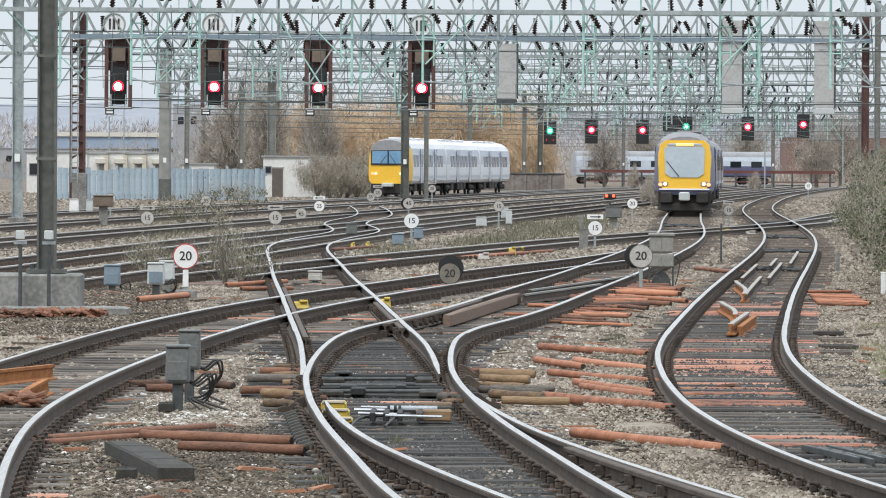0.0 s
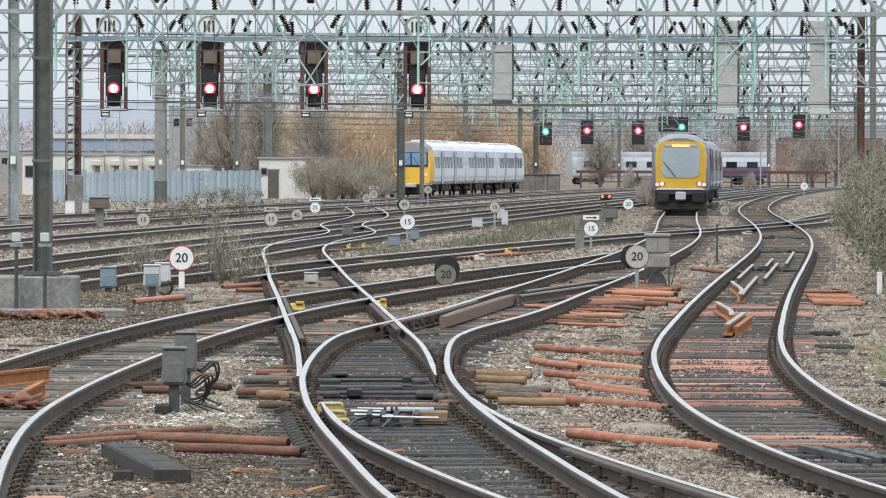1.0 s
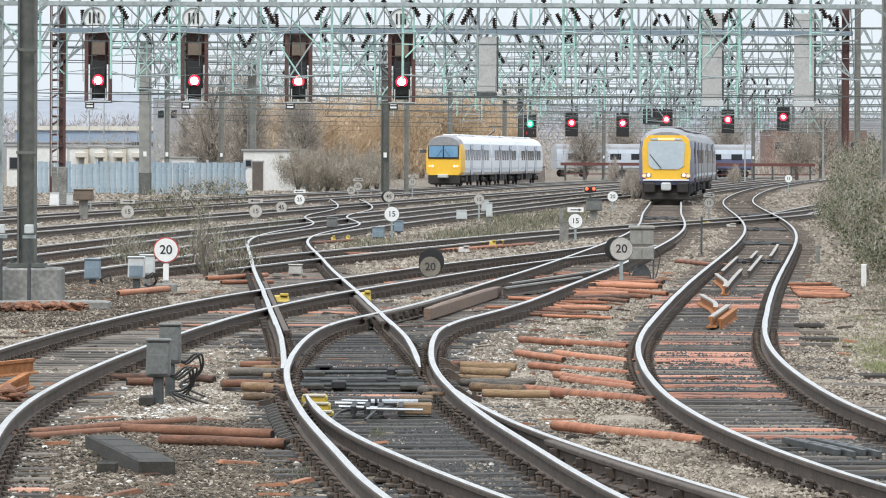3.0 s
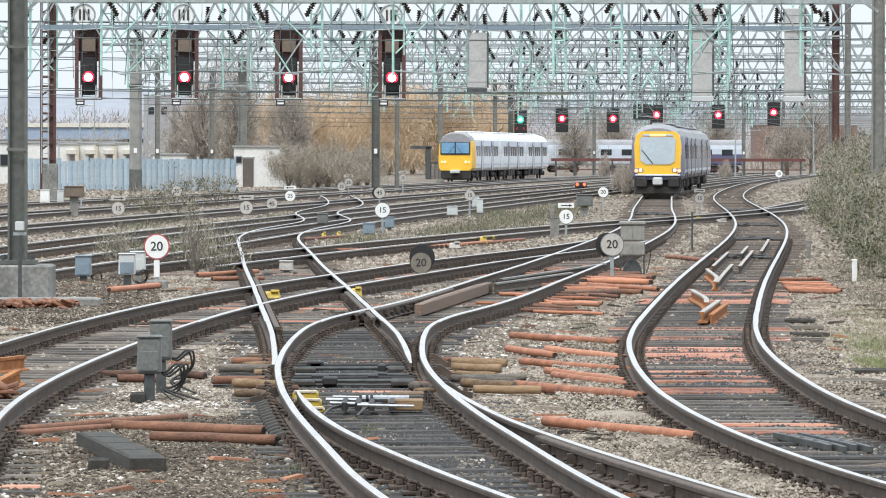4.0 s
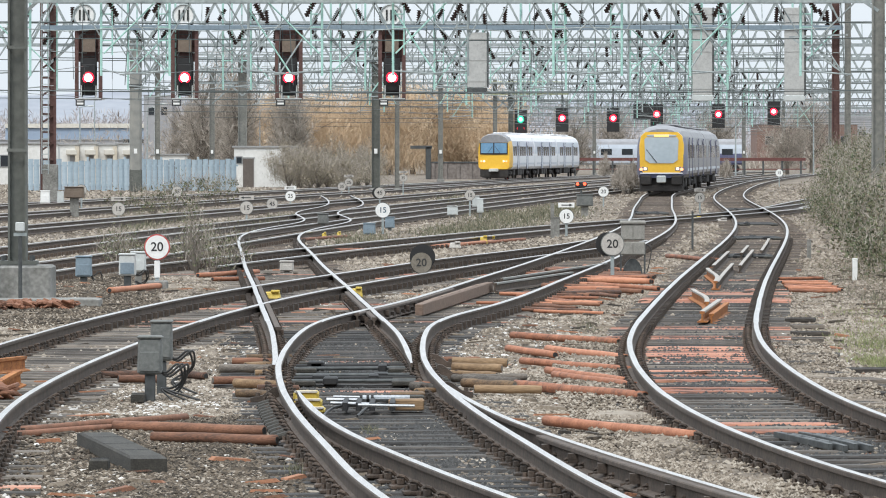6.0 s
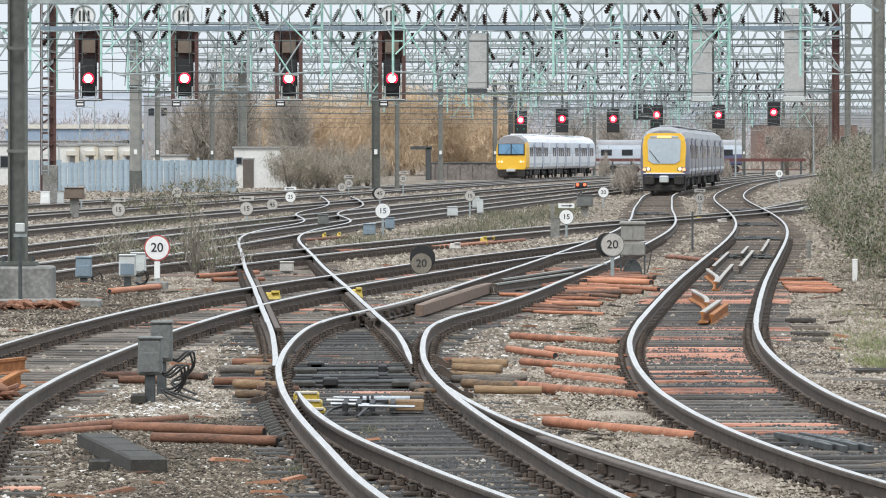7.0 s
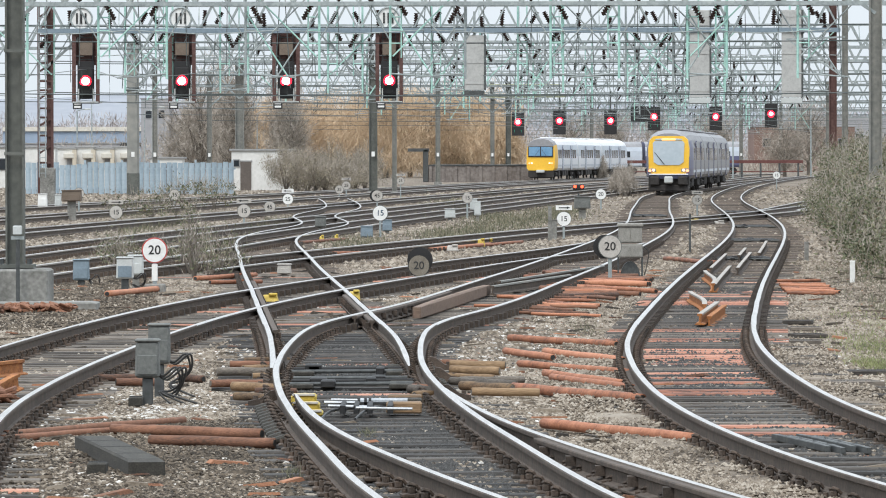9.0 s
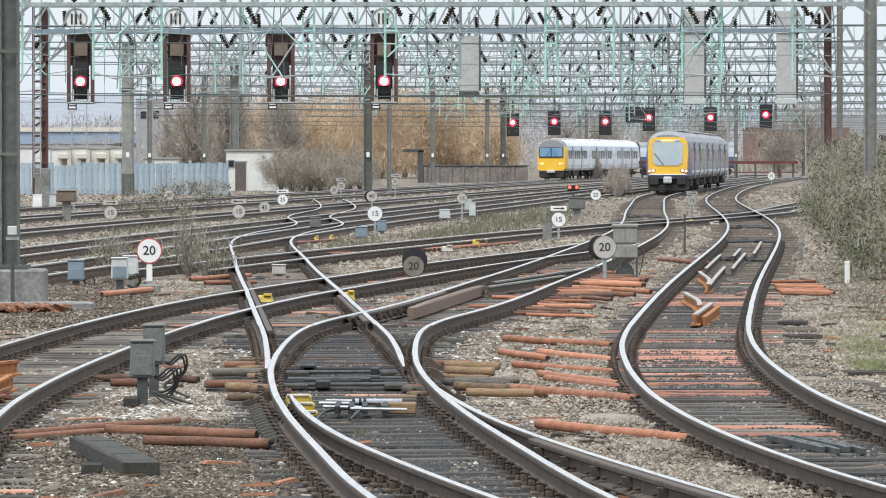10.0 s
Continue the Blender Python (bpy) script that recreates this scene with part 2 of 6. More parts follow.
T_GREY = surface("train_warm_grey_paint", [(0.16, 0.155, 0.165), (0.24, 0.235, 0.245)], 0.8, 0.4, bump=0.02)
T_ROOFGREY = surface("train_grey_roof", [(0.2, 0.2, 0.21), (0.32, 0.32, 0.33)], 0.6, 0.6, bump=0.05)
T_UNDER = surface("train_underframe_grime", [(0.018, 0.016, 0.015), (0.05, 0.045, 0.042)], 3, 0.85, bump=0.3)
T_GLASS = surface("train_dark_glass", [(0.012, 0.016, 0.02), (0.02, 0.025, 0.03)], 1, 0.08, bump=0)
# bright sky reflected in the glass is put into this base colour
T_SCREEN = surface("train_screen_sky_reflection", [(0.36, 0.42, 0.46), (0.48, 0.54, 0.58)], 0.8, 0.06, bump=0)
T_SCREEN_BLUE = surface("train_blue_windscreen", [(0.10, 0.24, 0.40), (0.2, 0.36, 0.52)], 0.8, 0.06, bump=0)
LAMP_RED = glow("red_lamp", (1.0, 0.42, 0.45), 8)
# lens edge enlarged and lit to stand in for the lamp's glare
GLARE_RED = glow("red_glare_rim", (1.0, 0.012, 0.04), 3.0)
LAMP_GROUND = glow("orange_red_lamp", (1.0, 0.085, 0.035), 3)
MOSS = surface("yellow_green_beam_paint", [(0.24, 0.27, 0.15), (0.36, 0.38, 0.22), (0.45, 0.46, 0.3)], 1.5, 0.7, bump=0.1)
# green counterpart: a glowing edge in place of the glare
GLARE_GREEN = glow("green_glare_rim", (0.02, 0.75, 0.45), 1.0)
LAMP_GREEN = glow("green_lamp", (0.35, 1.0, 0.8), 3)
LAMP_WHITE = glow("warm_headlamp", (1.0, 0.74, 0.5), 1.7)
LAMP_TAIL = glow("tail_lamp", (1.0, 0.3, 0.15), 2.2)
LAMP_DEST = glow("orange_display", (1.0, 0.55, 0.15), 1.6)


# ---- mesh building ----
class Shape:
    """Collects vertices and faces of one mesh."""

    def __init__(self):
        self.v, self.f, self.m = [], [], []

    def add(self, verts, faces, mi=0):
        o = len(self.v)
        self.v += [tuple(p) for p in verts]
        self.f += [tuple(o + i for i in f) for f in faces]
        self.m += [mi] * len(faces)
        return self

    def box(self, c, s, rot=None, taper=1.0, bevel=0.0, mi=0):
        x, y, z = (a / 2 for a in s)
        if bevel:
            b = bevel
            ring = [(x - b, y), (x, y - b), (x, b - y), (x - b, -y), (b - x, -y), (-x, b - y), (-x, y - b), (b - x, y)]
            k = 1 - b / max(min(x, y), 1e-6)
            P = [(a * k, d * k, -z) for a, d in ring] + [(a, d, b - z) for a, d in ring] + [(a * taper, d * taper, z - b) for a, d in ring] + [(a * k * taper, d * k * taper, z) for a, d in ring]
            F = [tuple(range(7, -1, -1)), tuple(range(24, 32))]
            for r in range(3):
                for i in range(8):
                    j = (i + 1) % 8
                    F.append((r * 8 + j, r * 8 + i, r * 8 + 8 + i, r * 8 + 8 + j))
            F = [tuple(reversed(f)) for f in F]
        else:
            t = taper
            P = [(-x, -y, -z), (x, -y, -z), (x, y, -z), (-x, y, -z), (-x * t, -y * t, z), (x * t, -y * t, z), (x * t, y * t, z), (-x * t, y * t, z)]
            F = [(3, 2, 1, 0), (4, 5, 6, 7), (0, 1, 5, 4), (1, 2, 6, 5), (2, 3, 7, 6), (3, 0, 4, 7)]
        R = rot if rot is not None else Matrix.Identity(3)
        C = Vector(c)
        return self.add([C + R @ Vector(p) for p in P], F, mi)

    def rod(self, a, b, r, n=6, r2=None, caps=True, mi=0):
        a, b = Vector(a), Vector(b)
        w = (b - a).normalized()
        u = w.orthogonal().normalized()
        v = w.cross(u)
        r2 = r if r2 is None else r2
        P = []
        for c, q in ((a, r), (b, r2)):
            P += [c + q * (math.cos(2 * math.pi * i / n) * u + math.sin(2 * math.pi * i / n) * v) for i in range(n)]
        F = [(i, (i + 1) % n, n + (i + 1) % n, n + i) for i in range(n)]
        if caps:
            F += [tuple(range(n - 1, -1, -1)), tuple(range(n, 2 * n))]
        return self.add(P, F, mi)

    def bar(self, a, b, w, h=None, mi=0):
        """A square bar from a to b."""
        a, b = Vector(a), Vector(b)
        d = b - a
        q = d.to_track_quat("Y", "Z").to_matrix()
        return self.box((a + b) / 2, (w, d.length, h or w), q, mi=mi)

    def tube(self, pts, r, n=6, mi=0):
        pts = [Vector(p) for p in pts]
        P, F = [], []
        for i, p in enumerate(pts):
            w = (pts[min(i + 1, len(pts) - 1)] - pts[max(i - 1, 0)]).normalized()
            u = w.cross(Vector((0.13, 0.31, 1))).normalized()
            v = w.cross(u)
            P += [p + r * (math.cos(2 * math.pi * k / n) * u + math.sin(2 * math.pi * k / n) * v) for k in range(n)]
        for i in range(len(pts) - 1):
            F += [(i * n + k, i * n + (k + 1) % n, (i + 1) * n + (k + 1) % n, (i + 1) * n + k) for k in range(n)]
        F += [tuple(range(n - 1, -1, -1)), tuple(range((len(pts) - 1) * n, len(pts) * n))]
        return self.add(P, F, mi)

    def mesh(self, name, mats, smooth=False):
        me = bpy.data.meshes.new(name)
        me.from_pydata([tuple(p) for p in self.v], [], self.f)
        for m in mats if isinstance(mats, (list, tuple)) else [mats]:
            me.materials.append(m)
        me.polygons.foreach_set("material_index", self.m)
        if smooth:
            me.polygons.foreach_set("use_smooth", [True] * len(self.f))
        me.update()
        return me


def bend(pts, k=5):
    """A smooth run of points through the given ones."""
    P = [Vector(p) for p in pts]
    out = []
    for i in range(len(P) - 1):
        a, p, q, e = P[max(i - 1, 0)], P[i], P[i + 1], P[min(i + 2, len(P) - 1)]
        for j in range(k):
            t = j / k
            out.append(0.5 * (2 * p + (q - a) * t + (2 * a - 5 * p + 4 * q - e) * t * t + (3 * p - a - 3 * q + e) * t ** 3))
    return out + [P[-1]]


def part(name, shape, material, parent=None, label="", smooth=False, at=None):
    me = shape if isinstance(shape, bpy.types.Mesh) else shape.mesh(name, material, smooth)
    ob = new(name, me)
    ob.parent = parent
    if at is not None:
        ob.matrix_basis = at
    return tagged(ob, label)


def thing(name, m, label, category, group="", kind=""):
    ob = new(name)
    ob.empty_display_size = 0.2
    ob.matrix_basis = m
    return tagged(ob, label, category, group, kind)


def numerals(text, size, m, mat, parent):
    c = bpy.data.curves.new("numerals", "FONT")
    c.body, c.size, c.align_x, c.align_y, c.extrude, c.offset = text, size, "CENTER", "CENTER", 0.003, size * 0.012
    c.materials.append(mat)
    ob = new("number", c)
    ob.parent, ob.matrix_basis = parent, m
    return ob


rnd = random.Random(7)
RAIL_H, SLEEPER_TOP, GROUND = 0.16, -0.178, -0.205


# ---- track lines: distance ahead and place across ----
class Line:
    def __init__(self, pts, soft=5.0):
        d, x = np.array([p[0] for p in pts], float), np.array([p[1] for p in pts], float)
        n = len(d)
        h = np.diff(d)
        A, r = np.eye(n), np.zeros(n)
        for i in range(1, n - 1):
            A[i, i - 1], A[i, i], A[i, i + 1] = h[i - 1], 2 * (h[i - 1] + h[i]), h[i]
            r[i] = 3 * ((x[i + 1] - x[i]) / h[i] - (x[i] - x[i - 1]) / h[i - 1])
        c = np.linalg.solve(A, r)
        self.d = np.arange(d[0], d[-1] + 0.01, 0.5)
        k = np.clip(np.searchsorted(d, self.d, side="right") - 1, 0, n - 2)
        s = self.d - d[k]
        b = (x[k + 1] - x[k]) / h[k] - h[k] * (2 * c[k] + c[k + 1]) / 3
        self.x = x[k] + b * s + c[k] * s ** 2 + (c[k + 1] - c[k]) / (3 * h[k]) * s ** 3
        w = int(soft * 2)
        if w > 1 and len(self.x) > 4 * w:
            pad = np.concatenate([2 * self.x[0] - self.x[w:0:-1], self.x, 2 * self.x[-1] - self.x[-2:-w - 2:-1]])
            self.x = np.convolve(pad, np.ones(2 * w + 1) / (2 * w + 1), "valid")
        self.lo, self.hi = d[0], d[-1]

    def at(self, d):
        return float(np.interp(d, self.d, self.x))

    def turn(self, d):
        return (self.at(d + 0.5) - self.at(d - 0.5)) if self.lo + 0.5 < d < self.hi - 0.5 else (self.at(min(d + 1, self.hi)) - self.at(max(d - 1, self.lo))) / 2

    def point(self, d, off=0.0, z=0.0):
        s = self.turn(d)
        q = math.hypot(1, s)
        return Vector((self.at(d) + off / q, d - off * s / q, z))


LINES = {
    "main": Line([(26, 1.45), (35.1, 0.39), (37, 0.215), (40.5, -0.036), (44.8, -0.336), (52.5, -0.756), (57.4, -0.92), (65.2, -0.98), (74.3, -0.68), (78.4, -0.23), (93.9, 1.1),
                  (108, 2.18), (123.7, 3.3), (140, 4.4), (161, 5.7), (181, 6.7), (218, 8.1), (258, 9.7), (300, 11.5), (340, 14.0), (372, 16.6), (412, 20.0), (470, 25.5), (620, 41)], 2.0),
    "right": Line([(26, 5.4), (35, 3.9), (40.5, 3.25), (46.2, 2.86), (50, 2.73), (56.6, 2.71), (65.2, 2.91), (77, 3.53), (94, 4.6), (120, 6.37), (167, 9.4), (198, 10.9), (274, 13.9), (340, 17.6), (446, 25.2), (620, 41)], 2.0),
    "cross": Line([(20, -2.6), (37, -3.85), (47, -4.4), (62, -4.28), (76, -3.68), (90, -2.5), (103, -0.9), (118, 1.1), (128, 2.7), (140, 4.3)], 3.0),
    "branch_left": Line([(57.4, -0.95), (65.2, -1.2), (78.4, -1.75), (91.8, -2.32), (108, -3.03), (127, -3.79), (144.6, -4.45), (155, -4.55), (165, -4.3), (178, -3.75), (190, -3.95), (202, -4.5), (216, -4.55), (230, -4.2), (250, -4.3), (290, -5.5)], 2.0),
    "branch_near": Line([(26, 2.95), (30, 2.1), (35.1, 1.21), (37, 0.918), (40.5, 0.413), (44.8, -0.125), (50, -0.58), (53, -0.78)], 1.0),
    "third": Line([(108, -5.1), (120, -3.6), (146, 0.1), (166, 3.2), (180, 5.7), (195, 8.7), (215, 12.2), (250, 17.0)], 4.0),
    "fourth": Line([(80, -9.6), (106, -7.75), (131, -6.0), (165, -3.9), (198, -1.45), (230, 1.2), (315, 8.3), (420, 17.5), (620, 36)], 6.0),
    "fifth": Line([(90, -12.0), (122, -10.0), (153, -8.0), (198, -4.6), (230, -2.1), (315, 4.8), (420, 13.6), (620, 32)], 6.0),
    "sixth": Line([(110, -16.4), (167, -12.2), (223, -7.6), (315, 0.4), (420, 9.6), (620, 28)], 6.0),
    "seventh": Line([(130, -20.8), (200, -15.4), (250, -11.2), (371, -0.6), (531, 14.8), (600, 24.2), (700, 42)], 6.0),
    "eighth": Line([(150, -27.2), (200, -22.5), (371, -5.5), (491, 6.65), (531, 10.9), (561, 14.6), (601, 20.4), (650, 28.5), (700, 38)], 6.0),
    "far_right": Line([(225, 13.4), (260, 17.0), (300, 21.4), (350, 27.0), (420, 35)], 5.0),
}


def rail_shape(line, off, d0, d1, drop=0.0, step=None, bright=(5, 6, 7), toe=None):
    """Flat-bottomed rail swept along a line: polished head, rusty web and foot.
    toe: (where a switch blade ends, how far it stands open there, its length)."""
    prof = [(-0.07, -0.16), (-0.07, -0.148), (-0.011, -0.128), (-0.011, -0.045), (-0.035, -0.034), (-0.036, -0.008), (-0.029, 0.0), (0.029, 0.0), (0.036, -0.008), (0.035, -0.034), (0.011, -0.045), (0.011, -0.128), (0.07, -0.148), (0.07, -0.16)]
    n = len(prof)
    s, d, rows = Shape(), d0, []
    while d < d1:
        rows.append(d)
        d += step or max(0.5, d / 120)
    rows.append(d1)
    for d in rows:
        slim = 1.0
        shift = off
        if toe:
            u = min(1.0, abs(d - toe[0]) / toe[2])
            shift = off - math.copysign(toe[1] * (1 - u) ** 1.5, off)
            slim = min(1.0, 0.35 + abs(d - toe[0]) / 4)
        c, k = line.point(d, shift), line.turn(d)
        q = math.hypot(1, k)
        wob = 0.006 * noise.noise((d * 0.35, off * 9, 1.7))
        for a, z in prof:
            s.v.append((c.x + (a * slim + wob) / q, c.y - a * slim * k / q, z - drop))
    for i in range(len(rows) - 1):
        for j in range(n):
            jj = (j + 1) % n
            s.f.append((i * n + j, i * n + jj, (i + 1) * n + jj, (i + 1) * n + j))
            s.m.append(0 if j in bright or rows[i] > 72 and j in (5, 7) and 6 in bright else 1)
    s.f += [tuple(range(n)), tuple(range(len(rows) * n - 1, (len(rows) - 1) * n - 1, -1))]
    s.m += [1, 1]
    return s


def fastening():
    """A rail chair with a spring clip on each side of the foot."""
    s = Shape()
    s.box((0, 0, -0.178), (0.36, 0.17, 0.032), bevel=0.008)
    for k in (-1, 1):
        s.box((k * 0.105, 0, -0.14), (0.05, 0.11, 0.06), bevel=0.012)
        s.tube([(k * 0.06, -0.05, -0.135), (k * 0.085, -0.06, -0.105), (k * 0.115, -0.045, -0.095), (k * 0.125, 0.02, -0.105), (k * 0.09, 0.06, -0.12)], 0.013, 5)
        s.rod((k * 0.15, 0.04, -0.165), (k * 0.15, 0.04, -0.13), 0.018, 6)
    return s


def bearer(half_l, half_r, w=0.25, h=0.14):
    """A timber sleeper with worn, slightly rounded edges."""
    s = Shape()
    b = 0.018
    sec = [(-w / 2, -h), (-w / 2, -b), (b - w / 2, 0), (w / 2 - b, 0), (w / 2, -b), (w / 2, -h)]
    P = [(x, y, z + (0.0 if 0 < i < 3 else -0.006)) for i, x in enumerate(np.linspace(-half_l, half_r, 4)) for y, z in sec]
    F = [(i * 6 + j, i * 6 + (j + 1) % 6, i * 6 + 6 + (j + 1) % 6, i * 6 + 6 + j) for i in range(3) for j in range(6)]
    F += [tuple(range(5, -1, -1)), tuple(range(18, 24))]
    F = [tuple(reversed(f)) for f in F]
    return s.add(P, F)


TRACK_LABEL = {
    "main": "curved railway track with bright rails on worn timber sleepers", "right": "S-curved railway track with rust-stained orange sleepers",
    "cross": "railway track crossing the junction on dark timber sleepers", "branch_left": "diverging turnout track with bright narrow rails",
    "branch_near": "turnout track with tapered switch blades beside stock rails", "far_right": "far siding track curving away past bushes",
}
# open switch blades: where the toe is, its opening, the length of the bend
BLADES = {("branch_near", False): (51.2, 0.1, 9.0), ("branch_left", True): (57.9, 0.11, 12.0)}
FASTENING, BEARERS = fastening().mesh("fastening", CHAIR), {}


def build_track(name, earlier):
    line = LINES[name]
    root = thing("railway_track", Matrix.Identity(4), TRACK_LABEL.get(name, "running line with shiny rails in brown ballast"), "railway track", "tracks of the junction", "structure")
    drop = 0.004 * len(earlier) / 3
    for off in (-0.7525, 0.7525):
        toe = BLADES.get((name, off > 0))
        lo, hi = line.lo, line.hi
        if toe:
            lo, hi = (toe[0], hi) if toe[0] - lo < hi - toe[0] else (lo, toe[0])
        part("rail", rail_shape(line, off, lo, hi, drop, bright=(4, 5, 6, 7, 8) if line.lo > 75 else (6,), toe=toe), [RAIL_TOP, RAIL_SIDE], root, smooth=False)
    far, near, d, pieces = Shape(), [], line.lo + 0.3, 0
    farclip = Shape()
    while d < min(line.hi, 430):
        others = [LINES[o].at(d) - line.at(d) for o in earlier if LINES[o].lo - 1 < d < LINES[o].hi + 1]
        later = [LINES[o].at(d) - line.at(d) for o in LINES if o != name and o not in earlier and LINES[o].lo - 1 < d < LINES[o].hi + 1]
        skip = any(abs(o) < 2.0 for o in others)
        k = line.turn(d)
        if not skip:
            lo = 1.3 - min([0] + [o for o in later if -2.0 <= o < 0])
            hi = 1.3 + max([0] + [o for o in later if 0 < o <= 2.0])
            m = Matrix.Translation((line.at(d), d, SLEEPER_TOP - drop + rnd.uniform(-0.012, 0.004))) @ Matrix.Rotation(-math.atan(k) + rnd.uniform(-0.012, 0.012), 4, "Z") @ Matrix.Rotation(rnd.uniform(-0.004, 0.004), 4, "Y")
            if d < 112 and pieces < 290:
                key = (round(lo * 5), round(hi * 5))
                orange = name == "right" and ((63 < d < 68.2 or 57.2 < d < 60.8 or 53.4 < d < 56 or 47 < d < 49.3) and rnd.random() < 0.85 or (71 < d < 76 or 88 < d < 100) and rnd.random() < 0.5) or rnd.random() < 0.05
                oily = name == "main" and d < 78 and not orange or name == "right" and rnd.random() < 0.3
                key = (*key, orange, oily)
                if key not in BEARERS:
                    BEARERS[key] = bearer(key[0] / 5, key[1] / 5).mesh("sleeper", SLEEPER_ORANGE if orange else SLEEPER_OILY if oily else SLEEPER)
                part("sleeper", BEARERS[key], None, root, at=m)
                pieces += 1
            else:
                f = bearer(lo, hi)
                far.add([m @ Vector(p) for p in f.v], f.f)
        for off in (-0.7525, 0.7525):
            p = line.point(d, off, -drop)
            m = Matrix.Translation(p) @ Matrix.Rotation(-math.atan(k), 4, "Z")
            if d < 74:
                part("rail_chair", FASTENING, None, root, at=m)
            elif d < 150:
                for q in (-0.11, 0.11):
                    farclip.box(m @ Vector((q, 0, -0.14)), (0.09, 0.15, 0.09), m.to_3x3())
        d += 0.66 if d < 160 else 0.8
    if far.f:
        tagged(part("far_sleepers", far, SLEEPER_FAR, root), kind="stuff")
    if farclip.f:
        tagged(part("far_fastenings", farclip, CHAIR, root), kind="stuff")
    return root


# ---- ground ----
def ground_height(x, y):
    h = GROUND + 0.022 * noise.noise((x * 0.9, y * 0.5, 0.3)) + 0.014 * noise.noise((x * 3.1, y * 1.7, 5.3))
    return h


def build_ground():
    ys = list(np.arange(20, 130, 0.4)) + list(np.arange(130, 420, 3.0)) + [430, 480, 560, 700, 900, 1300, 2000, 3200, 4800]
    ys = [-60, -20, 0, 10] + ys
    s = Shape()
    nx = 60
    for y in ys:
        w = max(9, 0.1 * abs(y)) if y < 420 else 0.5 * y
        for i in range(nx):
            x = w * (2 * i / (nx - 1) - 1)
            if i in (0, nx - 1):
                x *= 12
            s.v.append((x, y, ground_height(x, y) if y < 430 else GROUND))
    for j in range(len(ys) - 1):
        for i in range(nx - 1):
            s.f.append((j * nx + i, j * nx + i + 1, (j + 1) * nx + i + 1, (j + 1) * nx + i))
            s.m.append(0)
    ob = part("ground", s, BALLAST, smooth=True)
    tagged(ob, "brown stone ballast and trodden earth of a railway junction", "ground", kind="structure")


def stones(name, label, count, place, size, mat, seed, flat=0.7, coarse=False, lift=0.0):
    """Loose stones, each a jittered twelve-cornered lump."""
    rs = np.random.RandomState(seed)
    g = (1 + 5 ** 0.5) / 2
    base = np.array([(-1, g, 0), (1, g, 0), (-1, -g, 0), (1, -g, 0), (0, -1, g), (0, 1, g), (0, -1, -g), (0, 1, -g), (g, 0, -1), (g, 0, 1), (-g, 0, -1), (-g, 0, 1)]) / 1.9
    tri = np.array([(0, 11, 5), (0, 5, 1), (0, 1, 7), (0, 7, 10), (0, 10, 11), (1, 5, 9), (5, 11, 4), (11, 10, 2), (10, 7, 6), (7, 1, 8), (3, 9, 4), (3, 4, 2), (3, 2, 6), (3, 6, 8), (3, 8, 9), (4, 9, 5), (2, 4, 11), (6, 2, 10), (8, 6, 7), (9, 8, 1)])
    if coarse:
        base = np.array([(1, 0, 0), (-1, 0, 0), (0, 1, 0), (0, -1, 0), (0, 0, 1), (0, 0, -1)], float)
        tri = np.array([(0, 2, 4), (2, 1, 4), (1, 3, 4), (3, 0, 4), (2, 0, 5), (1, 2, 5), (3, 1, 5), (0, 3, 5)])
    nv = len(base)
    V, F = [], []
    for i in range(count):
        x, y = place(rs)
        r = size * rs.uniform(0.5, 1.25)
        a = rs.uniform(0, 6.28)
        p = base * (1 + rs.uniform(-0.28, 0.28, (nv, 1))) * r * np.array([1, rs.uniform(0.6, 1), flat])
        c, q = math.cos(a), math.sin(a)
        p = np.stack([p[:, 0] * c - p[:, 1] * q, p[:, 0] * q + p[:, 1] * c, p[:, 2]], 1)
        p += (x, y, ground_height(x, y) - r * 0.05 + lift)
        F.append(tri + nv * i)
        V.append(p)
    me = bpy.data.meshes.new(name)
    me.from_pydata(np.concatenate(V).tolist(), [], np.concatenate(F).tolist())
    me.materials.append(mat)
    ob = new(name, me)
    tagged(ob, label, "ballast", kind="stuff")


def in_view(lo, hi, power=1.0):
    def place(rs):
        for k in range(30):
            y = lo + (hi - lo) * rs.uniform() ** power
            x = rs.uniform(-0.088, 0.088) * y
            # fewer stones lie on the sleepers
            if rs.uniform() < 0.14 or all(abs(LINES[n].at(y) - x) > 1.15 for n in ("main", "right", "cross", "branch_left", "branch_near") if LINES[n].lo < y < LINES[n].hi):
                break
        return x, y
    return place


build_ground()
_done = []
for _name in LINES:
    build_track(_name, list(_done))
    _done.append(_name)


def oil(rs):
    if rs.uniform() < 0.14:
        return rs.normal(0.0, 0.2), rs.normal(46.5, 1.6)
    y = rs.uniform(35, 74) if rs.uniform() < 0.8 else rs.uniform(90, 128)
    return LINES["main"].at(y) + rs.normal(0, 0.42), y


def oil_right(rs):
    if rs.uniform() < 0.22:
        y = rs.uniform(44, 74)
        return LINES["right"].at(y) + rs.choice((-0.95, 0.62)) + rs.normal(0, 0.1), y
    y = rs.uniform(38, 110)
    return LINES["right"].at(y) + rs.normal(0, 0.4), y


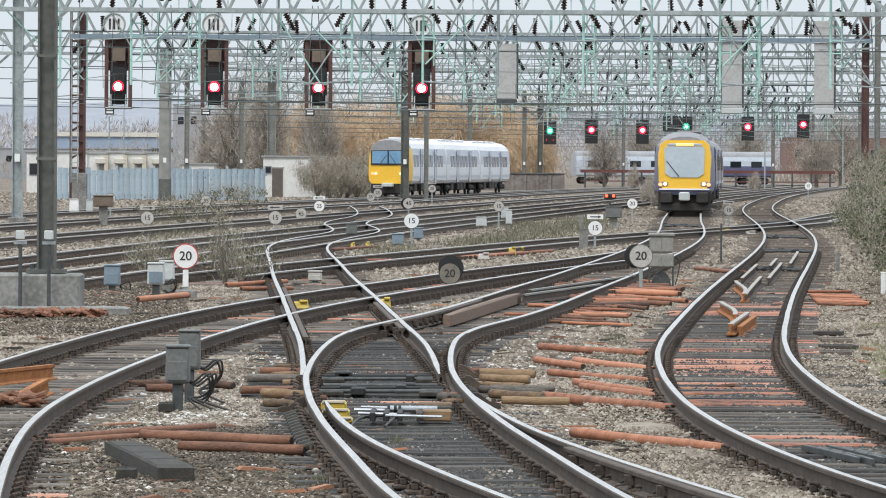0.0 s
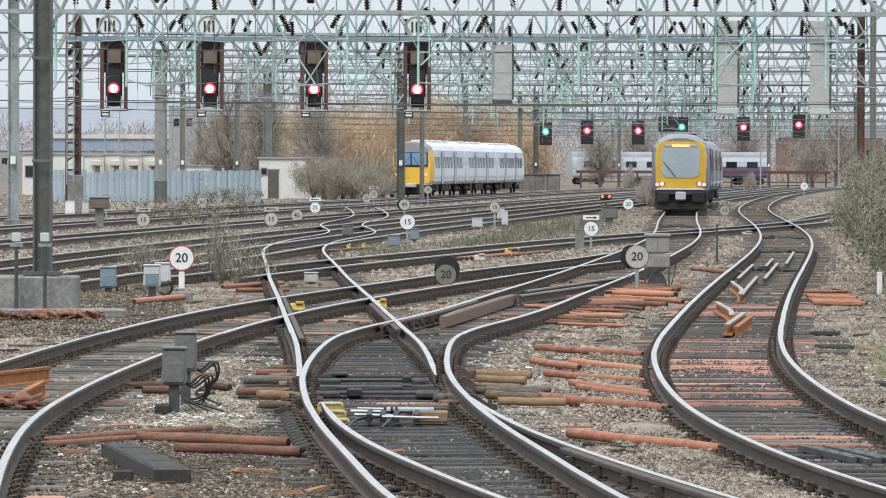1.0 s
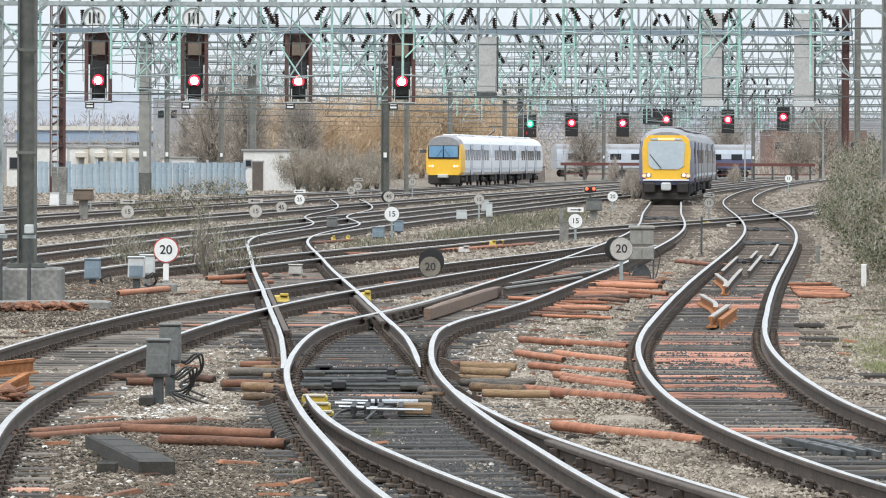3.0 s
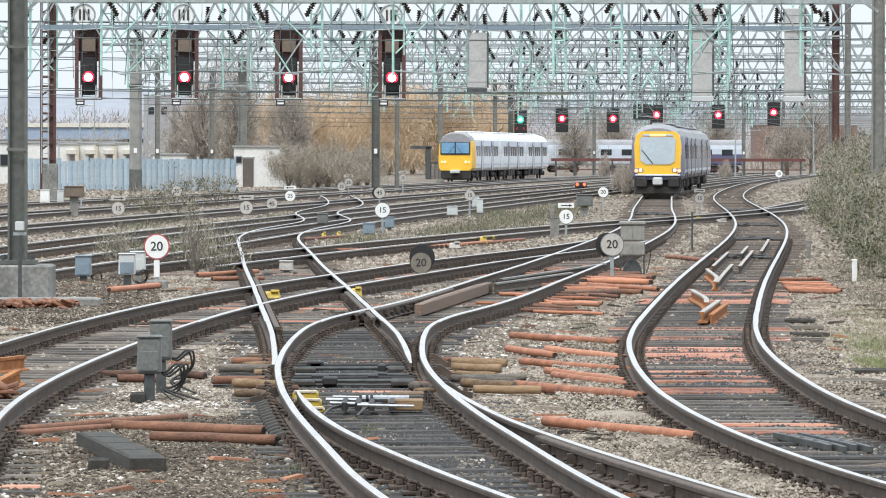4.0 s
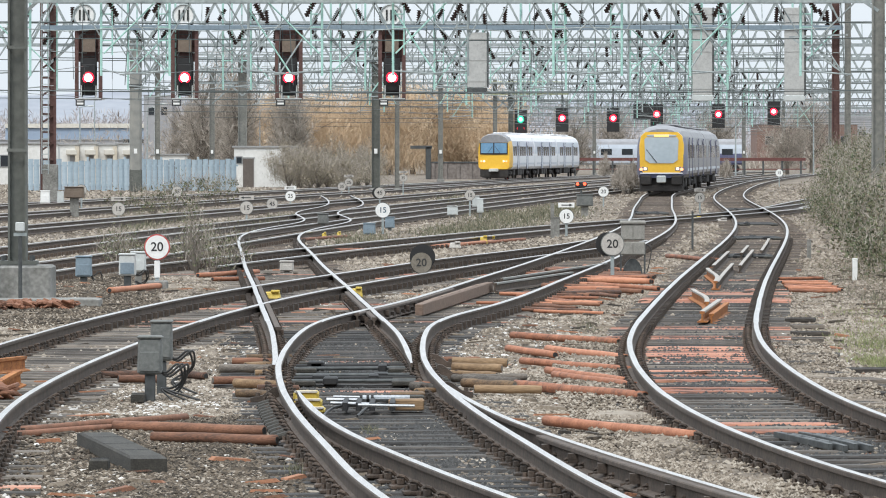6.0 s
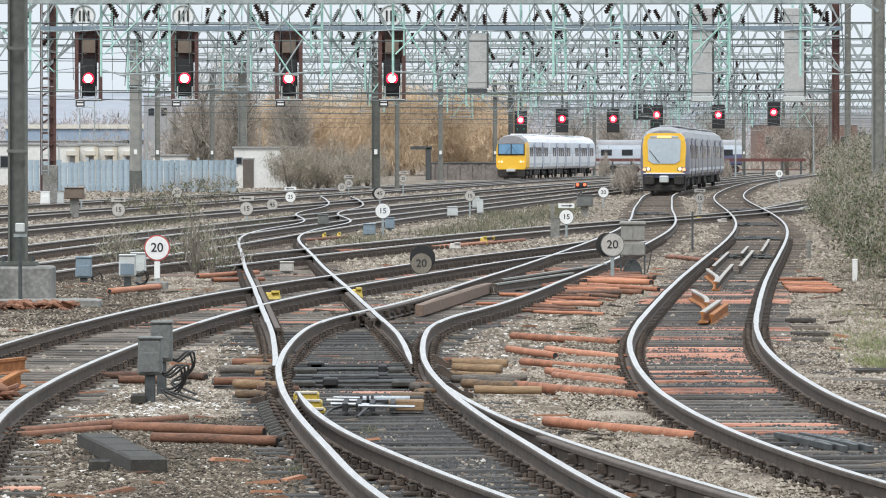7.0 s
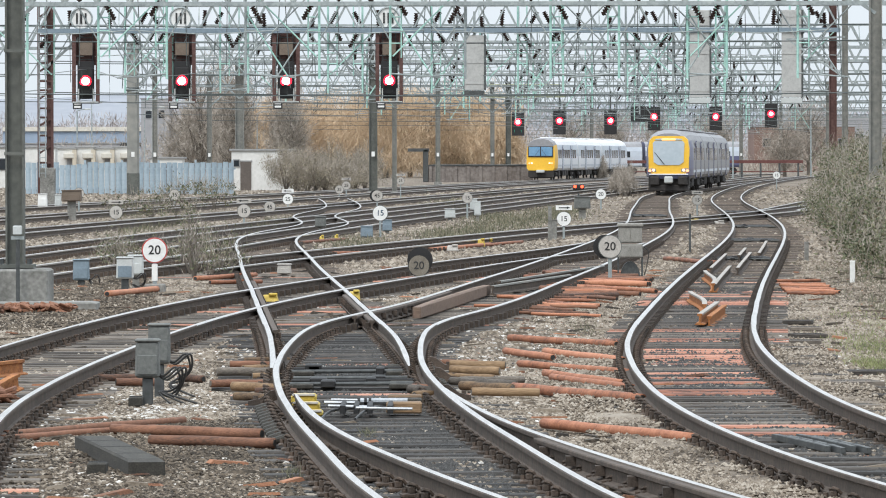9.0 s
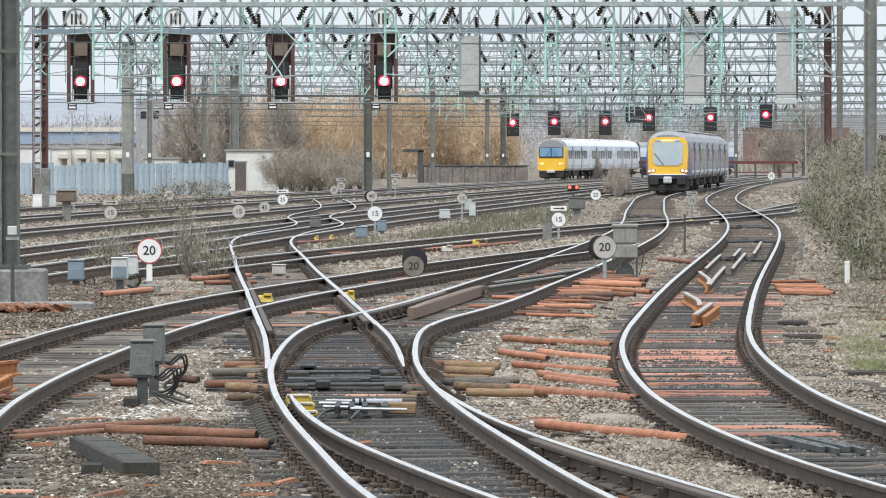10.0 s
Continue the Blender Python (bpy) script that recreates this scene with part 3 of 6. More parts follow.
stones("ballast_stones", "loose brown and pale grey ballast stones", 48000, in_view(34, 60), 0.023, STONE, 3)
stones("far_ballast_stones", "coarse brown ballast stones between the tracks", 44000, in_view(58, 125), 0.034, STONE, 4, coarse=True)
stones("distant_ballast_stones", "coarse brown ballast between the far tracks", 28000, in_view(120, 300, 1.4), 0.07, STONE, 8, coarse=True)
stones("oily_ballast_stones", "black oily ballast in the four-foot", 17000, oil, 0.032, SOOTY, 5, coarse=True)
stones("oily_ballast_stones", "sooty ballast between the curved rails", 14000, oil_right, 0.034, SOOTY, 6, coarse=True)
stones("rust_flakes", "scattered rusty flakes and splinters on the ballast", 1500, in_view(36, 115), 0.03, FLAKE, 11, flat=0.35)
stones("farthest_ballast_stones", "coarse ballast and rubble far along the tracks", 9000, in_view(290, 430), 0.13, STONE, 10, coarse=True)


def pale_spots(rs):
    c = [(-2.75, 55.5, 0.55, 2.2), (-2.4, 60.5, 0.5, 2.5), (-2.2, 66, 0.4, 3), (-3.0, 38.0, 0.45, 1.0), (-3.1, 50.5, 0.5, 0.9), (0.55, 64, 0.35, 4), (1.35, 46, 0.7, 4), (1.5, 75, 0.5, 5), (-5.9, 90, 0.15, 0.5), (-1.7, 43, 0.5, 3),
         (-1.4, 92, 0.5, 5), (-2.6, 39.5, 0.6, 1.2), (-3.6, 43, 0.3, 1.5), (1.0, 72, 0.4, 4), (-2.45, 52.6, 0.4, 0.5), (4.3, 66, 0.3, 6)][rs.randint(16)]
    return c[0] + rs.normal() * c[2], c[1] + rs.normal() * c[3]


def left_bank(rs):
    y = rs.uniform(34, 50)
    return LINES["main"].at(y) - 1.0 - rs.uniform(0, 1) * (0.2 + 0.07 * y * rs.uniform(0.3, 1)), y


def shoulder(line, side, d0, d1):
    """Ballast heaped over the sleeper ends beside a rail."""
    ln, s = LINES[line], Shape()
    prof = [(0.845, -0.2), (0.9, -0.172), (1.1, -0.163), (1.38, -0.166), (1.6, -0.22)]
    ds = np.arange(d0, d1 + 0.1, 0.4)
    for d in ds:
        k = min(1.0, (d - d0) / 2, (d1 - d) / 2)
        for o, z in prof:
            p = ln.point(d, side * o)
            s.v.append((p.x, p.y, -0.225 + (z + 0.225) * max(0.0, k) + 0.016 * noise.noise((p.x * 4, p.y * 2.2, 1.0)) * k))
    n = len(prof)
    for i in range(len(ds) - 1):
        for j in range(n - 1):
            f = (i * n + j, i * n + j + 1, (i + 1) * n + j + 1, (i + 1) * n + j)
            s.f.append(f if side > 0 else f[::-1])
            s.m.append(0)
    tagged(part("ballast_shoulder", s, BALLAST, smooth=True), "brown ballast heaped over the sleeper ends", "ground", kind="structure")


for _s in (("right", 1, 34, 69), ("right", -1, 36, 53), ("right", -1, 54, 70), ("branch_near", 1, 28, 46)):
    shoulder(*_s)


def on_shoulder(rs):
    n, side, lo, hi = (("right", 1, 35, 69), ("right", -1, 37, 70), ("branch_near", 1, 30, 45))[rs.randint(3)]
    y = rs.uniform(lo, hi)
    p = LINES[n].point(y, side * rs.uniform(0.86, 1.6))
    return p.x, p.y


stones("shoulder_stones", "small brown stones on the ballast shoulders", 15000, on_shoulder, 0.024, STONE, 33, coarse=True, lift=0.045)
stones("earth_crumbs", "dark brown damp earth crumbs over the trodden ballast", 12000, left_bank, 0.025, EARTH, 31, flat=0.5, coarse=True, lift=0.012)
def by_plinth(rs):
    y = rs.uniform(76, 112)
    return -0.058 * y - rs.uniform(-0.7, 2.2), y


stones("damp_earth_crumbs", "dark damp earth and cinders round the plinth", 7000, by_plinth, 0.04, EARTH, 34, flat=0.5, coarse=True, lift=0.012)
stones("pale_stones", "scattered pale limestone chips on the brown ballast", 1800, pale_spots, 0.026, PALE_STONE, 9)
stones("pale_slabs", "larger flat white stone flakes on the brown ballast", 260, pale_spots, 0.055, PALE_STONE, 19, flat=0.3)


def splinters(name, label, count, lo, hi, mat, seed, size=0.16):
    """Broken sleeper splinters, keys and twigs lying flat, mostly along the sleepers."""
    r = random.Random(seed)
    s = Shape()
    for i in range(count):
        y = r.uniform(lo, hi)
        x = r.uniform(-0.085, 0.085) * y
        if any(abs(LINES[n].at(y) - x) < 0.95 for n in ("main", "right", "cross") if LINES[n].lo < y < LINES[n].hi) and r.random() < 0.7:
            continue
        q = Euler((r.uniform(-0.1, 0.1), r.uniform(-0.15, 0.15), r.gauss(0, 0.5))).to_matrix()
        s.box((x, y, ground_height(x, y) + 0.022), (size * r.uniform(0.4, 2.6), r.uniform(0.02, 0.08), r.uniform(0.012, 0.035)), q, taper=r.uniform(0.7, 0.95))
    tagged(part(name, s, mat), label, "debris", kind="stuff")


splinters("wood_splinters", "dark splinters of old sleepers strewn on the ballast", 620, 36, 115, SPLINTER, 21)
splinters("rusty_slivers", "rusty brown slivers strewn on the ballast", 200, 37, 120, FLAKE, 22)


# ---- overhead line structures ----
BEAM, DEPTH = 7.95, 1.2


def truss(x0, x1, z, depth, wide, pitch, bar, root):
    for y in (-wide / 2, wide / 2):
        for zz in (z, z + depth):
            s = Shape()
            s.box(((x0 + x1) / 2, y, zz), (x1 - x0, bar * 1.3, bar * (1.7 if zz == z else 1.2)))
            part("chord", s, GALV, root)
        s = Shape()
        n = max(2, round((x1 - x0) / pitch))
        for i in range(n):
            a, b, m = x0 + (x1 - x0) * i / n, x0 + (x1 - x0) * (i + 1) / n, x0 + (x1 - x0) * (i + 0.5) / n
            s.bar((a, y, z), (m, y, z + depth), bar * 0.85)
            s.bar((m, y, z + depth), (b, y, z), bar * 0.85)
        part("lattice", s, GALV, root)
    s = Shape()
    n = max(2, round((x1 - x0) / (pitch * 1.5)))
    for i in range(n + 1):
        a = x0 + (x1 - x0) * i / n
        s.bar((a, -wide / 2, z), (a, wide / 2, z + depth), bar * 0.6)
    tagged(part("cross_brace", s, GALV, root), kind="stuff")


def mast(x, top, mat, w, root, lattice=False):
    s = Shape()
    if lattice:
        for a in (-1, 1):
            s.bar((x + a * w / 2, 0, GROUND), (x + a * w / 2, 0, top), 0.12)
        for i in range(int(top / 0.42)):
            z = 0.2 + i * 0.42
            s.bar((x - w / 2, 0, z), (x + w / 2, 0, z + (0.42 if i % 3 == 2 else 0)), 0.09)
        part("mast", s, mat, root)
        part("web_plate", Shape().box((x + w * 0.28, 0.1, top / 2), (w * 0.42, 0.06, top)), mat, root)
        for a in (-0.28, 0.02):
            part("ladder_rail", Shape().bar((x + a, -0.25, 1.2), (x + a, -0.25, top), 0.045), GALV, root)
        for i in range(int((top - 1.4) / 0.36)):
            part("rung", Shape().bar((x - 0.28, -0.25, 1.4 + 0.36 * i), (x + 0.02, -0.25, 1.4 + 0.36 * i), 0.035), GALV, root)
        return
    if w > 0.6:
        # a closed box column with a collar
        m = part("mast", Shape().box((x, 0, (top + GROUND) / 2), (w, w, top - GROUND), bevel=0.12), mat, root)
        for z in (6.2, 6.35):
            part("collar", Shape().box((x, 0, z), (w * 1.12, w * 1.12, 0.09), bevel=0.03), DARK_STEEL, m)
        # lowest part sleeved in a darker grey
        part("dark_foot", Shape().box((x, 0, GROUND + 0.7), (w * 1.04, w * 1.04, 1.4), bevel=0.06), POST_DARK, m)
        part("number_plate", Shape().box((x, -w * 0.52, 2.3), (0.2, 0.02, 0.3)), WHITE, m, "small white number plate")
        return
    m = part("mast", Shape().box((x, 0, (top + GROUND) / 2), (w * 0.84, w * 0.12, top - GROUND)), mat, root)
    for a in (-1, 1):
        part("flange", Shape().box((x + a * w * 0.46, 0, (top + GROUND) / 2), (w * 0.09, w * 0.9, top - GROUND)), mat, m)
    part("base_block", Shape().box((x, 0, GROUND + 0.1), (w * 1.6, w * 1.6, 0.3), bevel=0.03), CONCRETE, m)
    if w > 0.34:
        part("number_plate", Shape().box((x, -w * 0.46, 2.3), (0.2, 0.02, 0.3)), WHITE, m, "small white number plate")


def insulator(a, b, r=0.12, sheds=7, n=8):
    """One glazed string: a core flaring into sheds."""
    a, b = Vector(a), Vector(b)
    w = (b - a).normalized()
    u = w.orthogonal().normalized()
    v = w.cross(u)
    s, rings = Shape(), [(0.0, 0.04)]
    for i in range(sheds):
        rings += [((i + 0.15) / sheds, r), ((i + 0.6) / sheds, r * 0.75), ((i + 0.7) / sheds, 0.05)]
    rings.append((1.0, 0.04))
    for t, q in rings:
        c = a.lerp(b, t)
        s.v += [tuple(c + q * (math.cos(2 * math.pi * k / n) * u + math.sin(2 * math.pi * k / n) * v)) for k in range(n)]
    for i in range(len(rings) - 1):
        s.f += [(i * n + k, i * n + (k + 1) % n, (i + 1) * n + (k + 1) % n, (i + 1) * n + k) for k in range(n)]
    s.f += [tuple(range(n - 1, -1, -1)), tuple(range((len(rings) - 1) * n, len(rings) * n))]
    s.m = [0] * len(s.f)
    return s


def registration(x, z, root, side, high=0.0):
    """A drop tube with its cantilever arm, stay, insulators and dropper."""
    s = Shape()
    s.rod((x, 0, z + DEPTH), (x, 0, 5.1), 0.05, 6)
    s.rod((x + side * 0.42, 0, z + DEPTH), (x + side * 0.42, 0, 5.9), 0.03, 6)
    for q in (0.5, 1.0, 1.5):
        s.rod((x, 0, z - q), (x + side * 0.42, 0, z - q), 0.025, 5)
    part("drop_tube", s, MINT if (x * 7.3) % 1 < 0.75 else GALV, root)
    part("registration_arm", Shape().rod((x, 0, 5.3), (x + side * 1.9, 0, 5.15), 0.03, 6), GALV, root)
    part("stay", Shape().rod((x, 0, z - 0.3), (x + side * 1.6, 0, 5.2), 0.033, 6), MINT if (x * 5.1) % 1 < 0.35 else GALV, root)
    part("stay", Shape().rod((x - side * 0.9, 0, z + 0.1), (x, 0, z - 1.4), 0.03, 5), GALV, root)
    for a, c in (((x + side * 0.25, 0.05, z - 0.1 + high), (x + side * 0.62, 0.05, z - 0.75 + high)), ((x + side * 1.2, 0.05, z + 0.9), (x + side * 1.5, 0.05, z + 0.35)), ((x - side * 0.7, 0.3, z + 1.0 - high), (x - side * 0.75, 0.3, z + 0.25 - high))):
        part("insulator", insulator(a, c), INSULATOR, root)
    part("dropper", Shape().rod((x + side * 1.5, 0, z + 0.2), (x + side * 1.7, 0, 4.75), 0.018, 5), WIRE, root)
    part("dropper", Shape().rod((x - side * 0.7, 0.3, z + 0.3), (x - side * 0.75, 0.3, 5.6), 0.015, 5), WIRE, root)
    # a second, slanting stay and its tie
    part("stay", Shape().rod((x + side * 2.3, -0.1, z + 0.2), (x + side * 0.1, -0.1, z - 2.0), 0.032, 5), GALV if (x * 3.7) % 1 < 0.7 else MINT, root)
    part("tie", Shape().rod((x - side * 1.4, -0.1, z - 1.15), (x + side * 1.3, -0.1, z - 1.0), 0.02, 5), GALV, root)


def gantry(d, x0, x1, masts, xs, label, beam=BEAM, depth=DEPTH, mats=None):
    root = thing("overhead_line_gantry", pose(0, d, 0), label, "overhead gantry", "overhead line gantries")
    truss(x0, x1, beam, depth, 0.9, 1.25, 0.09, root)
    if 530 < d < 540:
        for zz in (beam - 0.15, beam + 0.85):
            part("walkway_beam", Shape().box((8.0, -0.6, zz), (7.6, 0.12, 0.26), bevel=0.02), MOSS, root, "yellow-green walkway beam")
    if 255 < d < 280:
        part("walkway_beam", Shape().box(((x0 + x1) / 2, -0.62, beam + 0.02), (x1 - x0, 0.12, 0.24), bevel=0.02), BOX_BLUE, root, "pale blue-grey beam along the gantry")
    for k, (x, w, mat, lat) in enumerate(masts):
        mast(x, beam + depth, mat, w, root, lat)
        s = Shape()
        s.bar((x, 0, beam - 1.7), (x + (1.9 if x < (x0 + x1) / 2 else -1.9), 0, beam), 0.12)
        if x0 + 2.5 < x < x1 - 2.5:
            s.bar((x, 0, beam - 1.7), (x - (1.9 if x < (x0 + x1) / 2 else -1.9), 0, beam), 0.12)
        part("knee_brace", s, GALV, root)
    for k, x in enumerate(xs):
        registration(x, beam, root, 1 if k % 2 else -1, 0.15 * (k % 3))
    # cross-span wires below the beam
    for z in (beam - 0.75, beam - 1.35, 5.15 if d > 230 else 4.6):
        n = 12
        pts = [(x0 + (x1 - x0) * i / n, 0.25, z - 0.15 * math.sin(math.pi * i / n)) for i in range(n + 1)]
        part("span_wire", Shape().tube(pts, 0.022, 4), WIRE, root)
    return root


def track_xs(d, names=("eighth", "seventh", "sixth", "fifth", "fourth", "main", "right")):
    return sorted(LINES[n].at(d) - 1.6 for n in names if LINES[n].lo <= d <= LINES[n].hi)


G1 = 262
gantry(G1, -18.6, 18.5, [(-18.3, 0.62, POST_RUST, True), (18.2, 0.34, POST_RUST, False)],
       [-17.9, -14.6, -12.4, -10.2, -8.9, -5.2, -3.6, -0.4, 1.2, 3.6, 5.7, 8.6, 10.8, 11.6, 13.2, 16.2, 17.1], "galvanised lattice gantry with signals and pale green drop tubes")
part("mast_footing", Shape().box((-18.2, 0, 0.7), (0.7, 0.5, 1.9), bevel=0.04), CONCRETE, bpy.data.objects["overhead_line_gantry"])
gantry(215, -20.5, 20.5, [(-17.3, 0.4, GALV, False), (20, 0.34, POST_RUST, False)], [-15.7, -13.0, -10.4, -7.4, -4.6, -1.9, 0.95, 4.2, 6.8, 9.4, 10.9, 13.6], "tall galvanised lattice gantry with long pale green tubes")
gantry(302, -27, 30, [(-26.6, 0.4, POST_GREY, False), (29, 0.4, POST_GREY, False)], track_xs(302), "galvanised lattice gantry with registration arms")
gantry(345, -19.2, 34, [(-18.75, 0.72, POST_BEIGE, False), (-4.1, 0.5, POST_DARK, False), (-2.8, 0.28, POST_GREY, False), (33, 0.4, POST_GREY, False)], track_xs(345), "lattice gantry on tall grey-green masts")
gantry(400, -22, 42, [(-20.2, 0.35, POST_GREY, False), (-14.2, 0.6, POST_GREY, False), (41, 0.4, POST_GREY, False)], track_xs(400), "lattice gantry behind others with wide span")
gantry(465, -20, 44, [(-19, 0.4, POST_GREY, False), (-0.2, 0.4, POST_GREY, False), (43, 0.4, POST_GREY, False)], track_xs(465), "lattice gantry with slim masts among the trees")
gantry(532, -16, 46, [(4.9, 0.4, POST_GREY, False), (6.4, 0.5, POST_DARK, False), (36.5, 0.4, POST_GREY, False)], track_xs(532), "far lattice gantry carrying coloured signals")
gantry(620, -14, 52, [(16.6, 0.4, POST_GREY, False), (33, 0.4, POST_GREY, False)], track_xs(615), "distant galvanised lattice gantry over all tracks")
gantry(730, -20, 62, [(16, 0.4, POST_GREY, False), (44, 0.4, POST_GREY, False)], track_xs(620), "distant galvanised lattice gantry over all tracks")
gantry(860, -25, 70, [(22, 0.4, POST_GREY, False), (55, 0.4, POST_GREY, False)], track_xs(620), "distant galvanised lattice gantry over all tracks")


def overhead_wires():
    for n, lo, hi in (("main", 236, 610), ("right", 236, 610), ("fourth", 236, 610), ("fifth", 236, 610), ("sixth", 236, 610), ("seventh", 236, 690), ("eighth", 236, 690)):
        root = thing("overhead_wire", Matrix.Identity(4), "copper contact and catenary wires hung above a track", "overhead wire", "overhead wires")
        line = LINES[n]
        spans = [d for d in np.arange(lo, hi, 4.0)]
        part("contact_wire", Shape().tube([line.point(d, 0.2 * math.sin(d / 35), 4.75) for d in spans], 0.012, 4), WIRE, root)
        part("catenary_wire", Shape().tube([line.point(d, 0.2 * math.sin(d / 35), 6.25 - 0.75 * math.sin(math.pi * ((d - 22) % 60) / 60)) for d in spans], 0.014, 4), WIRE, root)
        s = Shape()
        for d in spans[::2]:
            z = 6.25 - 0.75 * math.sin(math.pi * ((d - 22) % 60) / 60)
            s.rod(line.point(d, 0.2 * math.sin(d / 35), 4.75), line.point(d, 0.2 * math.sin(d / 35), z), 0.008, 4)
        tagged(part("dropper", s, WIRE, root), kind="stuff")


overhead_wires()


def near_mast():
    """Heavy mast on a concrete plinth beside the nearest running line."""
    root = thing("overhead_line_mast", pose(-6.62, 88, GROUND), "grey-green steel mast bolted on a stained concrete plinth", "mast")
    s = Shape()
    s.box((-0.45, 0, 0.3), (2.0, 1.3, 0.62), bevel=0.03)
    part("plinth", s, CONCRETE, root, "stained concrete plinth")
    s = Shape()
    s.box((-0.45, -1.0, 0.05), (3.6, 0.9, 0.14), bevel=0.02)
    part("footing", s, CONCRETE, root)
    part("base_plate", Shape().box((0, 0, 0.65), (0.6, 0.6, 0.06)), POST_DARK, root)
    part("web", Shape().box((0, 0, 6), (0.23, 0.05, 10.7)), POST_DARK, root)
    for a in (-0.13, 0.13):
        part("flange", Shape().box((a, 0, 6), (0.03, 0.3, 10.7)), POST_DARK, root)
    for z in (2.4, 4.0):
        part("band", Shape().box((0, -0.16, z), (0.32, 0.02, 0.05)), POST_DARK, root)
    for x in (-0.22, 0.22):
        for y in (-0.2, 0.2):
            part("bolt", Shape().rod((x, y, 0.62), (x, y, 0.76), 0.03, 6), DARK_STEEL, root)
    for x in (-0.34, 0.1):
        b = thing("lineside_box", pose(-6.62 + x, 87.1, GROUND), "small white plastic box on a dark conduit", "junction box")
        part("case", Shape().box((0, 0, 1.22), (0.14, 0.1, 0.14), bevel=0.012), BOX_PALE, b)
        part("bracket", Shape().box((0, 0.02, 1.1), (0.2, 0.06, 0.05)), GALV, b)
        part("conduit", Shape().rod((0, 0.03, 0.0), (0, 0.03, 1.1), 0.03, 8), DARK_STEEL, b)


near_mast()


def side_mast(x, d, w, top, mat, label):
    root = thing("overhead_line_mast", pose(x, d, 0), label, "mast", "lineside masts")
    mast(0, top, mat, w, root)
    s = Shape()
    s.bar((0, 0, 5.6), (-2.4, 0, 7.2), 0.08)
    s.bar((0, 0, 7.4), (-2.6, 0, 7.3), 0.08)
    part("bracket", s, GALV, root)


side_mast(10.55, 137, 0.3, 9.5, POST_GREY, "grey-green steel mast rising behind the bushes")
side_mast(17.9, 250, 0.26, 9.5, POST_GREY, "slim grey mast beside the far tracks")


# ---- signals ----
def signal_cage(x, d, z, w=0.62):
    """A colour-light head below a laddered cage hung from the gantry."""
    root = thing("railway_signal", pose(x, d, 0), "black colour-light signal showing red, hung in a ladder cage", "railway signal", "red signals on the gantry")
    s = Shape()
    s.box((0, 0.1, z + 0.05), (0.78, 0.04, 1.75), bevel=0.015)
    part("backboard", s, BLACK, root)
    s = Shape()
    s.box((0, -0.05, z), (0.66, 0.26, 1.25), bevel=0.03)
    part("housing", s, BLACK, root)
    for k, zz in enumerate((z, z - 0.36)):
        h = Shape()
        n = 14
        for i in range(n):
            a0, a1 = math.pi * (-0.05 + 1.1 * i / n), math.pi * (-0.05 + 1.1 * (i + 1) / n)
            P = [(0.25 * math.cos(a), y, zz + 0.25 * math.sin(a)) for a in (a0, a1) for y in (-0.18, -0.55)]
            P += [(0.235 * math.cos(a), y, zz + 0.235 * math.sin(a)) for a in (a0, a1) for y in (-0.18, -0.55)]
            h.add(P, [(0, 1, 3, 2), (4, 6, 7, 5), (1, 5, 7, 3), (0, 2, 6, 4)])
        part("hood", h, BLACK, root)
        part("lens_rim", Shape().rod((0, -0.17, zz), (0, -0.19, zz), 0.235 if k else 0.27, 20), GLARE_RED if k == 0 else INK, root)
        part("lens", Shape().rod((0, -0.18, zz), (0, -0.2, zz), 0.19, 16), LAMP_RED if k == 0 else INK, root, "glowing red lens" if k == 0 else "dark unlit lens")
    for a in (-0.55, 0.55):
        part("cage_post", Shape().box((a, 0.1, (z - 1.0 + BEAM) / 2), (0.17, 0.24, BEAM - z + 1.0)), POST_RUST, root)
    for k in range(4):
        part("cage_bar", Shape().bar((-0.55, 0.4, z + 1.0 + 0.35 * k), (0.55, 0.4, z + 1.0 + 0.35 * k + (0.2 if k % 2 else -0.2)), 0.06), POST_RUST, root)
    part("back_mesh", Shape().box((0, 0.5, z + 1.5), (1.0, 0.03, 1.5)), POST_RUST, root)
    part("foot_rail", Shape().bar((-0.6, -0.15, z - 0.97), (0.6, -0.15, z - 0.97), 0.05), BOX_PALE, root)
    for a in (-0.32, 0.36):
        part("guard_post", Shape().bar((a, -0.2, z - 0.98), (a, -0.2, z - 0.35), 0.05), BOX_PALE, root)
    for a in (-0.3, 0.3):
        part("ladder_rail", Shape().bar((a, 0.35, z - 0.9), (a, 0.35, BEAM), 0.05), DARK_STEEL, root)
    for i in range(9):
        part("rung", Shape().bar((-0.3, 0.35, z - 0.7 + 0.34 * i), (0.3, 0.35, z - 0.7 + 0.34 * i), 0.035), DARK_STEEL, root)
    part("platform", Shape().box((0, 0.2, z - 1.0), (1.2, 0.7, 0.07)), DARK_STEEL, root)
    part("upper_panel", Shape().box((0, 0.05, z + 1.5), (0.62, 0.05, 0.6)), BOX_BROWN, root)
    plate = part("number_plate", Shape().box((-0.38, -0.12, z - 1.12), (0.42, 0.02, 0.36)), INK, root, "small black number plate")
    for q in (0.08, -0.07):
        part("lettering_bar", Shape().box((-0.38, -0.134, z - 1.12 + q), (0.3, 0.006, 0.09)), WHITE, plate)


for _x in (-16.4, -11.95, -7.13, -2.36):
    signal_cage(_x, G1 - 0.5, 5.65)


